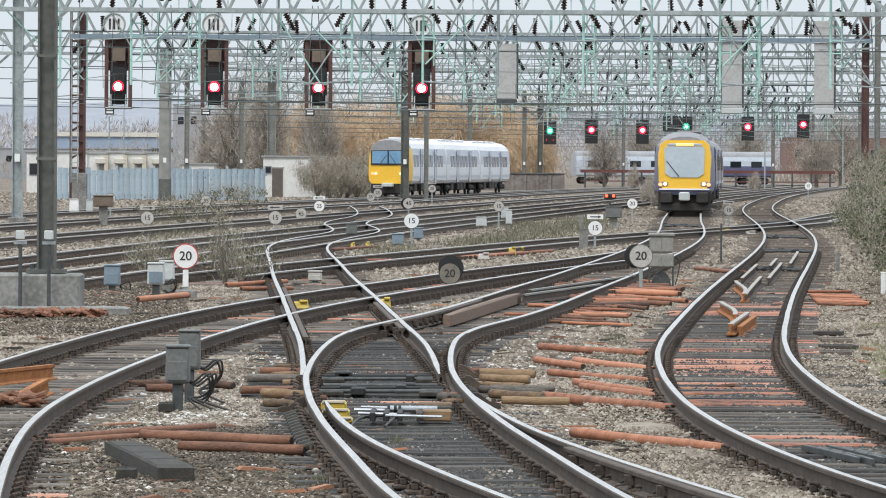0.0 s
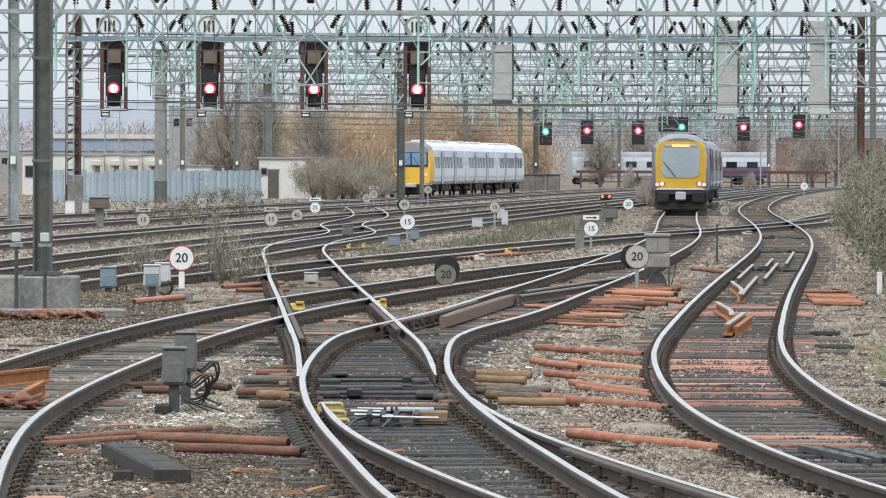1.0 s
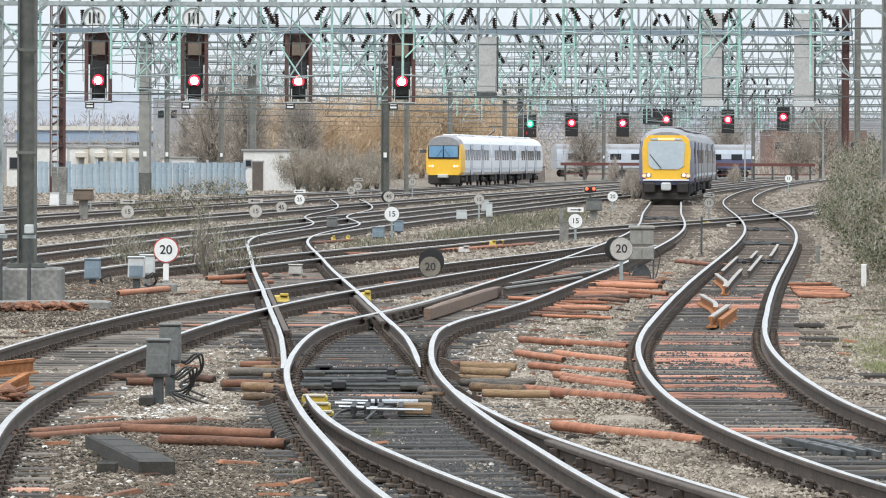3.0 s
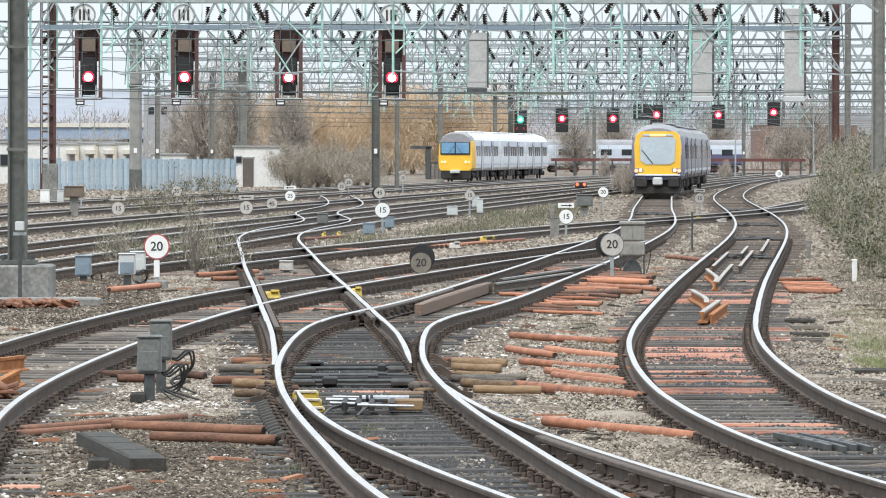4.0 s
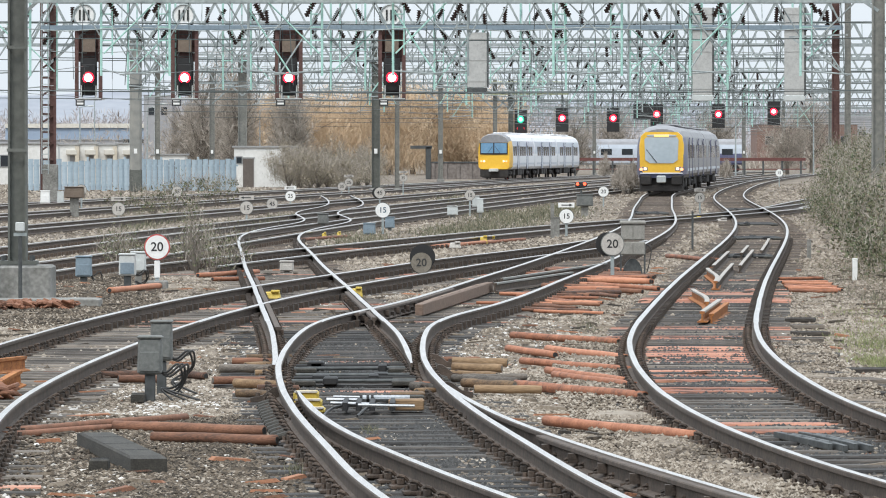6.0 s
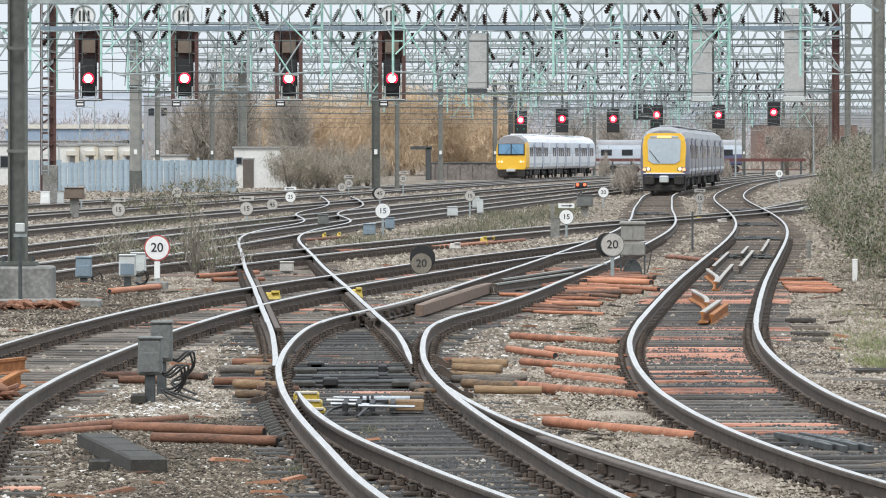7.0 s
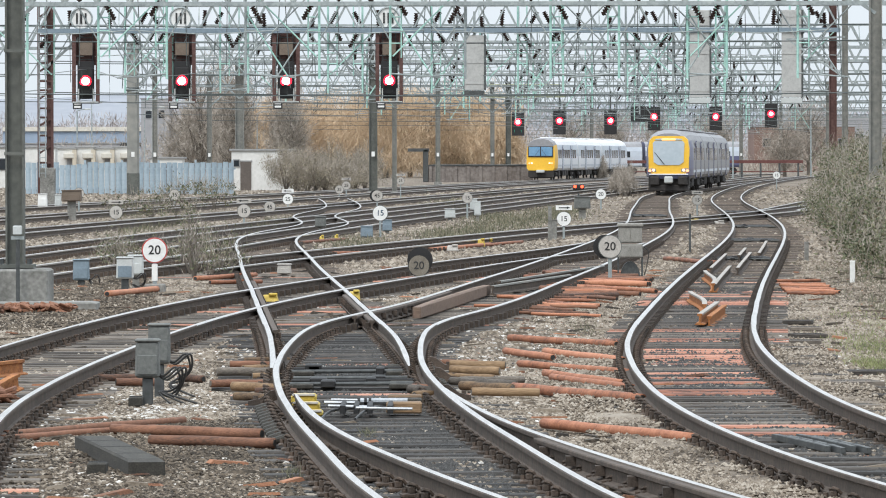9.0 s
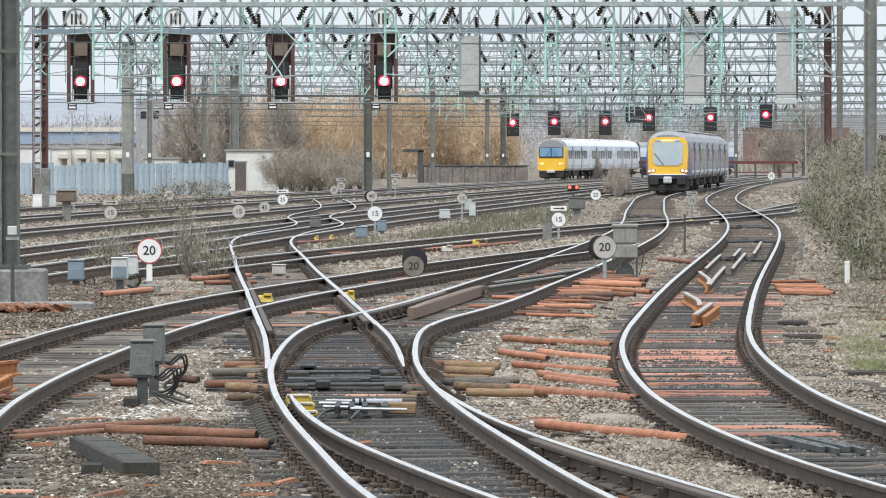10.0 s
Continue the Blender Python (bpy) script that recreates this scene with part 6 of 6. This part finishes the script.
def bush(x, d, rx, ry, h, n, seed, label, leaf=BUSH, size=0.09, droop=0.0, name="bush", bare=0.35):
    rs = np.random.RandomState(seed)
    root = thing(name, pose(x, d, GROUND), label, "bush" if name == "bush" else "tree", "lineside bushes" if name == "bush" else "trees behind the tracks")
    s = Shape()
    tips = []
    for k in range(14):
        a = rs.uniform(0, 6.28)
        q = rs.uniform(0.2, 0.85)
        tip = (rx * q * math.cos(a), ry * q * math.sin(a), h * (1 - 0.45 * q * q) * rs.uniform(0.6, 0.95))
        midp = (tip[0] * 0.4 + rs.normal(0, 0.1), tip[1] * 0.4, tip[2] * 0.55)
        s.rod((tip[0] * 0.1, tip[1] * 0.1, 0), midp, 0.02 * h * 0.5, 5, 0.012 * h * 0.5)
        s.rod(midp, tip, 0.012 * h * 0.5, 5, 0.004 * h * 0.5)
        tips.append(tip)
    part("branchwork", s, BARK, root)
    clumps = []
    for k in range(34):
        a, q = rs.uniform(0, 6.28), math.sqrt(rs.uniform(0, 1))
        z = h * (1 - 0.5 * q * q) * rs.uniform(0.25, 0.98)
        clumps.append((rx * q * math.cos(a), ry * q * math.sin(a), z))
    clumps = np.array(clumps)
    i = rs.randint(0, len(clumps), n)
    pts = clumps[i] + rs.normal(size=(n, 3)) * np.array([rx * 0.16, ry * 0.16, h * 0.10])
    pts[:, 2] = np.abs(pts[:, 2])
    dirs = unit(rs.normal(size=(n, 3)) + np.array([0, 0, 0.5 - droop]))
    slivers("foliage", leaf, root, pts, dirs, size * rs.uniform(0.6, 1.7, n), size * rs.uniform(0.3, 0.75, n), seed + 1)
    m = int(n * bare)
    i = rs.randint(0, len(clumps), m)
    pts = clumps[i] + rs.normal(size=(m, 3)) * np.array([rx * 0.14, ry * 0.14, h * 0.10])
    dirs = unit(rs.normal(size=(m, 3)) * np.array([0.6, 0.6, 0.4]) + np.array([0, 0, 0.9 - droop]))
    slivers("twig_mass", TWIG, root, pts, dirs, size * rs.uniform(3, 8, m), size * rs.uniform(0.08, 0.2, m), seed + 2)
    return root


_r = random.Random(5)
for _k in range(11):
    _d = 96 + 11.5 * _k
    _edge = 7.75 + (_d - 96) * 0.048
    bush(_edge + 1.25 + 0.1 * _k, _d, 1.6 + 0.1 * (_k % 3), 5.5, 2.2 + 0.25 * math.sin(_k * 2.1) + 0.05 * _k, 15000, 100 + _k * 7, "dense winter bush with small green and brown leaves", size=0.055)
for _k in range(7):
    _d = 100 + 17 * _k
    bush(10.6 + (_d - 96) * 0.075, _d + 4, 1.8, 6, 2.7 + 0.3 * math.sin(_k * 1.3), 8000, 300 + _k * 7, "tall winter bush with twiggy brown crown", size=0.06)


def tree(x, d, h, w, n, seed, mat, label, droop, width=0.09, length=1.1, low=0.12):
    """Tapered trunk, limbs, and a crown of fine twigs in clumps."""
    rs = np.random.RandomState(seed)
    root = thing("tree", pose(x, d, GROUND), label, "tree", "trees behind the tracks")
    s = Shape()
    top = (rs.normal(0, 0.3), rs.normal(0, 0.3), h * 0.82)
    s.rod((0, 0, 0), (top[0] * 0.4, top[1] * 0.4, h * 0.4), 0.035 * h, 7, 0.022 * h)
    s.rod((top[0] * 0.4, top[1] * 0.4, h * 0.4), top, 0.022 * h, 6, 0.006 * h)
    part("trunk", s, BARK, root)
    limbs, ends = Shape(), []
    for k in range(40):
        z = h * rs.uniform(0.06, 0.72)
        a = rs.uniform(0, 6.28)
        q = w * rs.uniform(0.45, 1.0) * (1 - 0.35 * z / h)
        e = np.array([q * math.cos(a), q * math.sin(a), min(h * 0.97, z + h * rs.uniform(0.12, 0.4))])
        limbs.rod((0, 0, z), tuple(e), 0.009 * h, 5, 0.002 * h)
        for j in range(4):
            ends.append(e * rs.uniform(0.5, 1.05) + np.array([0, 0, z * 0.1]))
    part("limb_work", limbs, BARK, root)
    ends = np.array(ends)
    i = rs.randint(0, len(ends), n)
    pts = ends[i] + rs.normal(size=(n, 3)) * np.array([w * 0.17, w * 0.17, h * 0.07])
    pts[:, 2] = np.clip(pts[:, 2], h * low, None)
    dirs = unit(rs.normal(size=(n, 3)) * 0.6 + np.array([0, 0, -droop]))
    slivers("crown", mat, root, pts, dirs, length * rs.uniform(0.5, 1.5, n), width * rs.uniform(0.5, 1.4, n), seed + 1)


for _k, (_x, _h, _w) in enumerate([(-20, 7.6, 4.2), (-15.5, 9.0, 4.6), (-10.5, 8.4, 4.2), (-6, 9.6, 4.4), (-1.6, 9.8, 4.6), (2.6, 8.6, 4.0), (6.2, 6.5, 3.0)]):
    tree(_x, 620 + 9 * (_k % 3), _h, _w * 1.15, 28000, 500 + _k * 11, WILLOW, "golden-twigged willow in winter without leaves", 0.9, 0.03, 0.8, 0.02)
for _k, _x in enumerate((-18, -13, -8, -3.5, 1, 5)):
    tree(_x, 655, 8.6 + 0.7 * (_k % 2), 4.6, 12000, 600 + _k * 11, WILLOW, "golden-twigged willow standing behind others", 0.9, 0.035, 0.9, 0.02)
for _k, (_x, _d, _h, _w) in enumerate([(-17.5, 480, 9.8, 2.6), (-14.0, 500, 8.6, 2.2), (-19.6, 520, 8.0, 2.4), (-12.4, 470, 7.4, 2.0), (-20.8, 490, 10.4, 2.6), (-19.0, 505, 10.0, 2.4), (-23.5, 515, 7.5, 2.4), (15, 640, 7, 3), (21, 700, 7.5, 3), (28, 720, 8, 3), (33, 680, 7.5, 3), (39, 640, 7, 3), (45, 690, 9, 3.4)]):
    tree(_x, _d, _h, _w, 4200, 700 + _k * 13, TWIG, "bare grey-brown winter tree", -0.6, 0.028, 0.9)
for _k in range(9):
    _px = -10.5 + 0.66 * _k
    bush(_px, 384 + 3 * (_k % 3), 1.5, 2.0, 2.7 + 0.6 * math.sin(_k * 1.7 + 1), 2600, 900 + _k * 5, "bare brown thicket beside the tracks", THICKET, 0.085, -0.4, bare=0.9)
for _k, (_x, _d, _h) in enumerate([(11.0, 330, 1.7), (10.9, 346, 1.5), (16.0, 560, 2.2), (26.0, 520, 1.6)]):
    bush(_x, _d, 0.5, 2.0, _h, 2200, 1000 + _k * 5, "bare brown thicket between tracks", TWIG, 0.085, -0.4, bare=0.9)
for _k, (_x, _d, _h) in enumerate([(-6.75, 118, 0.75), (-6.2, 122, 0.7), (-4.95, 112, 1.3), (-4.6, 116, 1.2), (-4.4, 108, 0.75), (-5.6, 126, 0.7), (-7.4, 128, 0.6), (-9.5, 205, 1.0), (-11, 215, 1.1), (-13, 232, 1.2), (-10, 250, 1.3), (-12.5, 262, 1.2), (-4.75, 109, 1.5), (-5.0, 114, 1.6), (-6.5, 114, 1.0), (-4.2, 113, 0.9), (-15.4, 338, 1.3), (-13.6, 340, 1.0)]):
    bush(_x, _d, 0.42 * _d / 115, 0.8, _h, 190, 1200 + _k * 5, "straggly bare weed growing from the ballast", BUSH, 0.042 * _d / 115, -0.4, bare=0.5)


def grass(name, label, spots, n, seed, mat=GRASS, h=0.22):
    rs = np.random.RandomState(seed)
    i = rs.randint(0, len(spots), n)
    c = np.array(spots)[i]
    pts = np.stack([c[:, 0] + rs.normal(size=n) * c[:, 2], c[:, 1] + rs.normal(size=n) * c[:, 3], np.full(n, GROUND)], 1)
    dirs = unit(rs.normal(size=(n, 3)) * 0.45 + np.array([0, 0, 1.0]))
    k = np.maximum(0.4, pts[:, 1] / 130)
    ob = slivers(name, mat, None, pts, dirs, h * rs.uniform(0.4, 1.6, n), 0.012 * k * rs.uniform(0.6, 1.5, n), seed)
    tagged(ob, label, "grass", kind="stuff")


grass("grass", "rough green and straw grass between the tracks", [(1.2, 176, 0.5, 8), (2.2, 190, 0.7, 9), (3.3, 205, 0.7, 10), (0.2, 168, 0.5, 6), (4.2, 222, 0.6, 10), (5.2, 240, 0.5, 10), (2.0, 215, 0.6, 8), (-9.6, 190, 0.4, 14), (-5.9, 190, 0.3, 12), (-12, 240, 0.5, 14), (-2.2, 150, 0.5, 8), (-6, 140, 0.4, 8), (0.5, 280, 0.6, 20)], 11000, 41, h=0.15)
grass("verge_grass", "thin grass along the foot of the bushes", [(6.1, 66, 0.25, 5), (5.3, 61, 0.2, 3), (7.0, 84, 0.3, 6), (8.2, 104, 0.4, 8), (5.0, 58, 0.15, 2)], 5000, 42, h=0.08)
grass("green_verge", "moss-green grass patch beside the bushes", [(5.15, 66, 0.22, 3), (5.5, 70, 0.25, 3), (4.85, 63, 0.12, 1.5), (6.2, 78, 0.3, 4)], 5000, 44, MOSSY, h=0.04)
grass("weeds", "small green weeds in the ballast", [(-1.08, 41.6, 0.05, 0.25), (-0.62, 47.4, 0.04, 0.15), (1.95, 77, 0.1, 1.5), (2.0, 69, 0.06, 1.0), (-7.6, 190, 0.5, 4), (-10, 195, 0.6, 5)], 700, 43, h=0.06)


# ---- fence, huts, distance ----
def palisade():
    root = thing("palisade_fence", pose(0, 353, GROUND), "pale blue steel palisade fence with weeds at its foot", "fence")
    for z in (0.4, 1.6):
        part("rail", Shape().box((-19.85, 0.06, z), (14.1, 0.05, 0.1)), FENCE, root)
    pale = Shape()
    P = [(-0.16, 0, 0.05), (-0.05, -0.05, 0.05), (0.05, -0.05, 0.05), (0.16, 0, 0.05)]
    Q = [(x, y, 2.0) for x, y, z in P]
    pale.add(P + Q + [(x, y + 0.012, z) for x, y, z in P + Q], [(0, 1, 5, 4), (1, 2, 6, 5), (2, 3, 7, 6), (9, 8, 12, 13), (10, 9, 13, 14), (11, 10, 14, 15), (4, 5, 13, 12), (5, 6, 14, 13), (6, 7, 15, 14)])
    me = pale.mesh("pale", FENCE)
    for k in range(40):
        z = rnd.uniform(-0.04, 0.04) - (0.12 if 8 < k < 14 else 0)
        part("pale", me, None, root, at=pose(-26.8 + 0.352 * k, 0, z))
    for k in range(7):
        part("post", Shape().box((-26.8 + 2.3 * k, 0.12, 1.05), (0.12, 0.12, 2.2)), FENCE, root)


palisade()


def hut(x, d, w, depth, h, wall, roof, label, doors=(), windows=(), category="hut", slope=0.0):
    root = thing(category.replace(" ", "_"), pose(x, d, GROUND), label, category, "buildings behind the fence")
    for a in (-1, 1):
        part("side_wall", Shape().box((a * (w / 2 - 0.08), depth / 2, h / 2), (0.16, depth, h)), wall, root)
    part("front_wall", Shape().box((0, 0, h / 2), (w, 0.16, h)), wall, root)
    part("back_wall", Shape().box((0, depth, h / 2), (w, 0.16, h)), wall, root)
    part("roof", Shape().box((0, depth / 2, h + 0.07), (w + 0.3, depth + 0.4, 0.14), bevel=0.02), roof, root)
    for a, z, ww, hh in doors:
        f = part("door", Shape().box((a, -0.1, z + hh / 2), (ww, 0.08, hh)), DOOR, root)
        part("frame", Shape().box((a, -0.09, z + hh + 0.05), (ww + 0.15, 0.1, 0.08)), roof, f)
    for a, z, ww, hh in windows:
        f = part("window", Shape().box((a, -0.09, z), (ww + 0.14, 0.08, hh + 0.14)), roof, root)
        part("pane", Shape().box((a, -0.14, z), (ww, 0.03, hh)), T_GLASS, f)
    return root


hut(-12.5, 395, 4.2, 5, 2.75, RENDER_WHITE, ROOF, "small white rendered hut with a brown door", [(-1.1, 0, 0.75, 2.0)], [(-1.75, 1.9, 0.35, 0.4)])
for _k in range(4):
    _hut = hut(-28.1 + 1.42 * _k, 425, 1.36, 3, 2.95 + 0.08 * (_k % 2), RENDER_WHITE, ROOF, "white site cabin with cream end walls beyond the fence", [], [], "site cabin")
    part("end_fin", Shape().box((0.62, -0.35, 1.45), (0.3, 0.7, 2.9)), BEIGE, _hut)
    # flat grey panel for the recessed opening, its shade in the colour
    part("recess_panel", Shape().box((0.25, -0.1, 1.2), (0.42, 0.06, 2.0)), FAR_GREY, _hut)
    part("hood", Shape().box((0.2, -0.4, 2.45), (0.8, 0.7, 0.4), bevel=0.04), CREAM, _hut)
hut(-31.6, 430, 4.6, 5, 3.05, RENDER_WHITE, ROOF, "long white cabin beyond the fence", [], [(-1.6, 1.8, 0.9, 0.8)], "site cabin")
hut(-20.6, 425, 2.4, 4, 2.2, RENDER_WHITE, ROOF, "low white shed beyond the fence", [(0.3, 0, 0.7, 1.7)])
_far = hut(-52, 930, 40, 20, 6.6, FAR_BLUE, FAR_GREY, "long low blue clad warehouse far away", [], [(-17 + 3.4 * k, 4.4, 1.8, 0.6) for k in range(11)], "warehouse")
part("fascia", Shape().box((0, -0.3, 6.95), (40, 0.3, 0.7)), CREAM, _far, "cream fascia")
hut(-57, 800, 22, 12, 4.2, FAR_GREY, ROOF, "low pale grey shed far away", [], [(-8 + 4 * k, 2.8, 2.0, 0.8) for k in range(5)], "warehouse")
hut(-44.4, 880, 4.4, 12, 11.4, FAR_GREY, FAR_GREY, "plain grey block far away", [], [(-1 + 2 * k, 9.0, 0.9, 1.2) for k in range(2)], "building")
hut(-34, 885, 13, 12, 9.6, FAR_BRICK, FAR_GREY, "broad brown brick block far away", [], [(-4.5 + 3 * k, 7.0, 1.2, 1.4) for k in range(4)], "building")
hut(-13, 980, 14, 16, 9.5, FAR_BRICK, FAR_GREY, "brown brick building behind the willows", [], [(-5 + 2.5 * k, 6.5, 1.0, 1.4) for k in range(5)], "building")
hut(58, 900, 16, 18, 7.0, FAR_BRICK, FAR_GREY, "low red-brown building behind bare trees", [], [(-6 + 2.4 * k, 4.5, 1.2, 1.2) for k in range(6)], "building")
hut(70, 960, 18, 18, 9.0, FAR_GREY, FAR_GREY, "pale grey building far behind the bushes", [], [(-6 + 2.4 * k, 5.5, 1.2, 1.2) for k in range(6)], "building")
hut(45, 1000, 12, 12, 6.0, FAR_GREY, ROOF, "grey building far behind the tracks", [], [(-3 + 2.4 * k, 3.5, 1.2, 1.2) for k in range(3)], "building")


def parapet():
    root = thing("parapet_wall", pose(0, 520, GROUND), "stained low wall with pillars beside the line", "wall")
    part("wall", Shape().box((3.7, 0, 0.75), (9.6, 0.3, 1.5)), PARAPET, root)
    part("coping", Shape().box((3.7, 0, 1.55), (9.8, 0.5, 0.14), bevel=0.03), DARK_STEEL, root)
    for k in range(9):
        part("pillar", Shape().box((-0.9 + 1.15 * k, -0.2, 0.72), (0.28, 0.2, 1.44)), PARAPET, root)
    part("end_pier", Shape().box((-1.35, 0, 1.5), (0.5, 0.5, 3.0), bevel=0.04), DARK_STEEL, root)
    part("pier_cap", Shape().box((-2.0, 0, 2.95), (2.0, 0.5, 0.3)), DARK_STEEL, root)


parapet()


def girder_fence():
    root = thing("girder_railing", pose(0, 600, GROUND), "dull red girder railing on short posts beyond the trains", "railing")
    part("girder", Shape().box((25, 0, 1.75), (27, 0.3, 0.32)), RED_STEEL, root)
    part("lower_rail", Shape().box((25, 0, 0.7), (27, 0.15, 0.12)), RED_STEEL, root)
    for k in range(14):
        part("post", Shape().box((12 + 2.0 * k, 0, 0.9), (0.2, 0.2, 1.8)), DARK_STEEL, root)


girder_fence()


def parked_train():
    root = thing("parked_train", pose(11.8, 655, 0, 0, 0, -78), "distant purple and white train parked across the yard", "train")
    for k in range(2):
        s = Shape()
        hull(s, 12.0 * k, 12.0 * k + 11.6)
        c = part("carriage", s, [T_PURPLE if k else T_SILVER, T_SILVER, T_ROOFGREY], root)
        for j in range(4):
            for a in (-1, 1):
                part("window", Shape().box((a * 1.39, 12.0 * k + 2 + 2.5 * j, 2.35), (0.03, 1.3, 0.7)), T_GLASS, c)
        for b in (2.2, 9.4):
            bogie(12.0 * k + b, c)


parked_train()


def far_woods():
    rs = np.random.RandomState(77)
    n = 60000
    y = rs.uniform(760, 1150, n)
    x = rs.uniform(-0.1, 0.1, n) * y
    prof = 3.2 + 1.6 * np.sin(x * 0.11) + 1.1 * np.sin(x * 0.37 + 1) + 0.8 * np.sin(x * 0.9)
    z = GROUND + np.abs(prof) * rs.uniform(0, 1, n) ** 0.8
    dirs = unit(rs.normal(size=(n, 3)) * 0.5 + np.array([0, 0, 1.0]))
    ob = slivers("far_woods", TWIG, None, np.stack([x, y, z], 1), dirs, rs.uniform(0.4, 1.2, n), rs.uniform(0.03, 0.09, n), 78)
    tagged(ob, "band of bare winter scrub on the horizon", "woods", kind="stuff")
    n = 42000
    y = rs.uniform(1180, 1420, n)
    x = rs.uniform(-0.1, 0.1, n) * y
    prof = 11.0 + 1.6 * np.sin(x * 0.09) + 1.2 * np.sin(x * 0.31 + 1) + 0.9 * np.sin(x * 0.8)
    z = GROUND + prof * rs.uniform(0, 1, n) ** 0.8
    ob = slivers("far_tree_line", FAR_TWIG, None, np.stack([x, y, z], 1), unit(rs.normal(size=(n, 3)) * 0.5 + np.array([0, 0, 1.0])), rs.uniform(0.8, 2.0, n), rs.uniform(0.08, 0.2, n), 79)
    tagged(ob, "belt of bare trees beyond the yard, paled by haze in its colour", "woods", kind="stuff")


far_woods()


def hills():
    s = Shape()
    n = 80
    for i in range(n):
        x = -900 + 1800 * i / (n - 1)
        h = 38 + 9 * noise.noise((x * 0.004, 0.5, 0)) + 5 * noise.noise((x * 0.015, 2.5, 0)) + 6 / (1 + math.exp((x + 120) / 40))
        s.v += [(x, 3900, GROUND - 1), (x, 4200, max(3, h))]
    for i in range(n - 1):
        s.f.append((2 * i, 2 * i + 2, 2 * i + 3, 2 * i + 1))
        s.m.append(0)
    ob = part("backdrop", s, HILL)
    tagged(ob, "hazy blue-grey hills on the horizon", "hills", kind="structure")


# distance haze is put into the hill colour as blue-grey
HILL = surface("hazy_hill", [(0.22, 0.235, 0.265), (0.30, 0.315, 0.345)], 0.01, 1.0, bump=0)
hills()


def lamp_posts():
    for x, d, h in [(-30.2, 470, 6.2), (-27.5, 540, 7.0), (-33.5, 640, 7.5), (-22, 520, 7.5), (-31, 560, 8.5), (-17.5, 540, 6.5), (-37, 600, 8), (40, 610, 9), (29, 560, 8)]:
        root = thing("lamp_post", pose(x, d, GROUND), "thin grey lighting column in the yard", "lamp post", "yard lighting columns")
        part("column", Shape().rod((0, 0, 0), (0, 0, h), 0.09, 8, 0.05), GALV, root)
        part("arm", Shape().rod((0, 0, h), (0.7, 0, h + 0.15), 0.04, 6), GALV, root)
        part("lantern", Shape().box((0.9, 0, h + 0.12), (0.5, 0.2, 0.12), bevel=0.03), BOX_PALE, root)


lamp_posts()


# ---- what moves ----
def along(line, d, length):
    a, b = LINES[line].point(d), LINES[line].point(d + length)
    return Matrix.Translation(a) @ Matrix.Rotation(-math.atan2(b.x - a.x, b.y - a.y), 4, "Z")


def drive(root, cars, line, length, where):
    rows, rel = [], [[] for c in cars]
    for k in range(21):
        t = k * 0.5
        d = where(t)
        base = along(line, d, length)
        rows.append((t, base))
        for j in range(1, len(cars)):
            rel[j].append((t, base.inverted() @ along(line, d + j * length, length)))
    walk(root, rows)
    for j in range(1, len(cars)):
        walk(cars[j], rel[j])


def swing(wheel, t):
    """The lens wheel turns half round within a third of a second."""
    base = wheel.matrix_basis.copy()
    walk(wheel, [(0, base), (t - 0.4, base)] + [(t + 0.1 * (k - 1.5), base @ pose(0, 0, 0, 0, 60 * k, 0)) for k in range(4)] + [(t + 0.4, base @ pose(0, 0, 0, 0, 180, 0)), (10, base @ pose(0, 0, 0, 0, 180, 0))])


def motions():
    drive(TRAIN_A, CARS_A, "eighth", 23.4, lambda t: 371 + 16.0 * t)
    drive(TRAIN_B, CARS_B, "main", 24.0, lambda t: 258 + 8.2 * t)
    swing(WHEEL_A, 6.3)
    swing(WHEEL_B, 1.65)


motions()
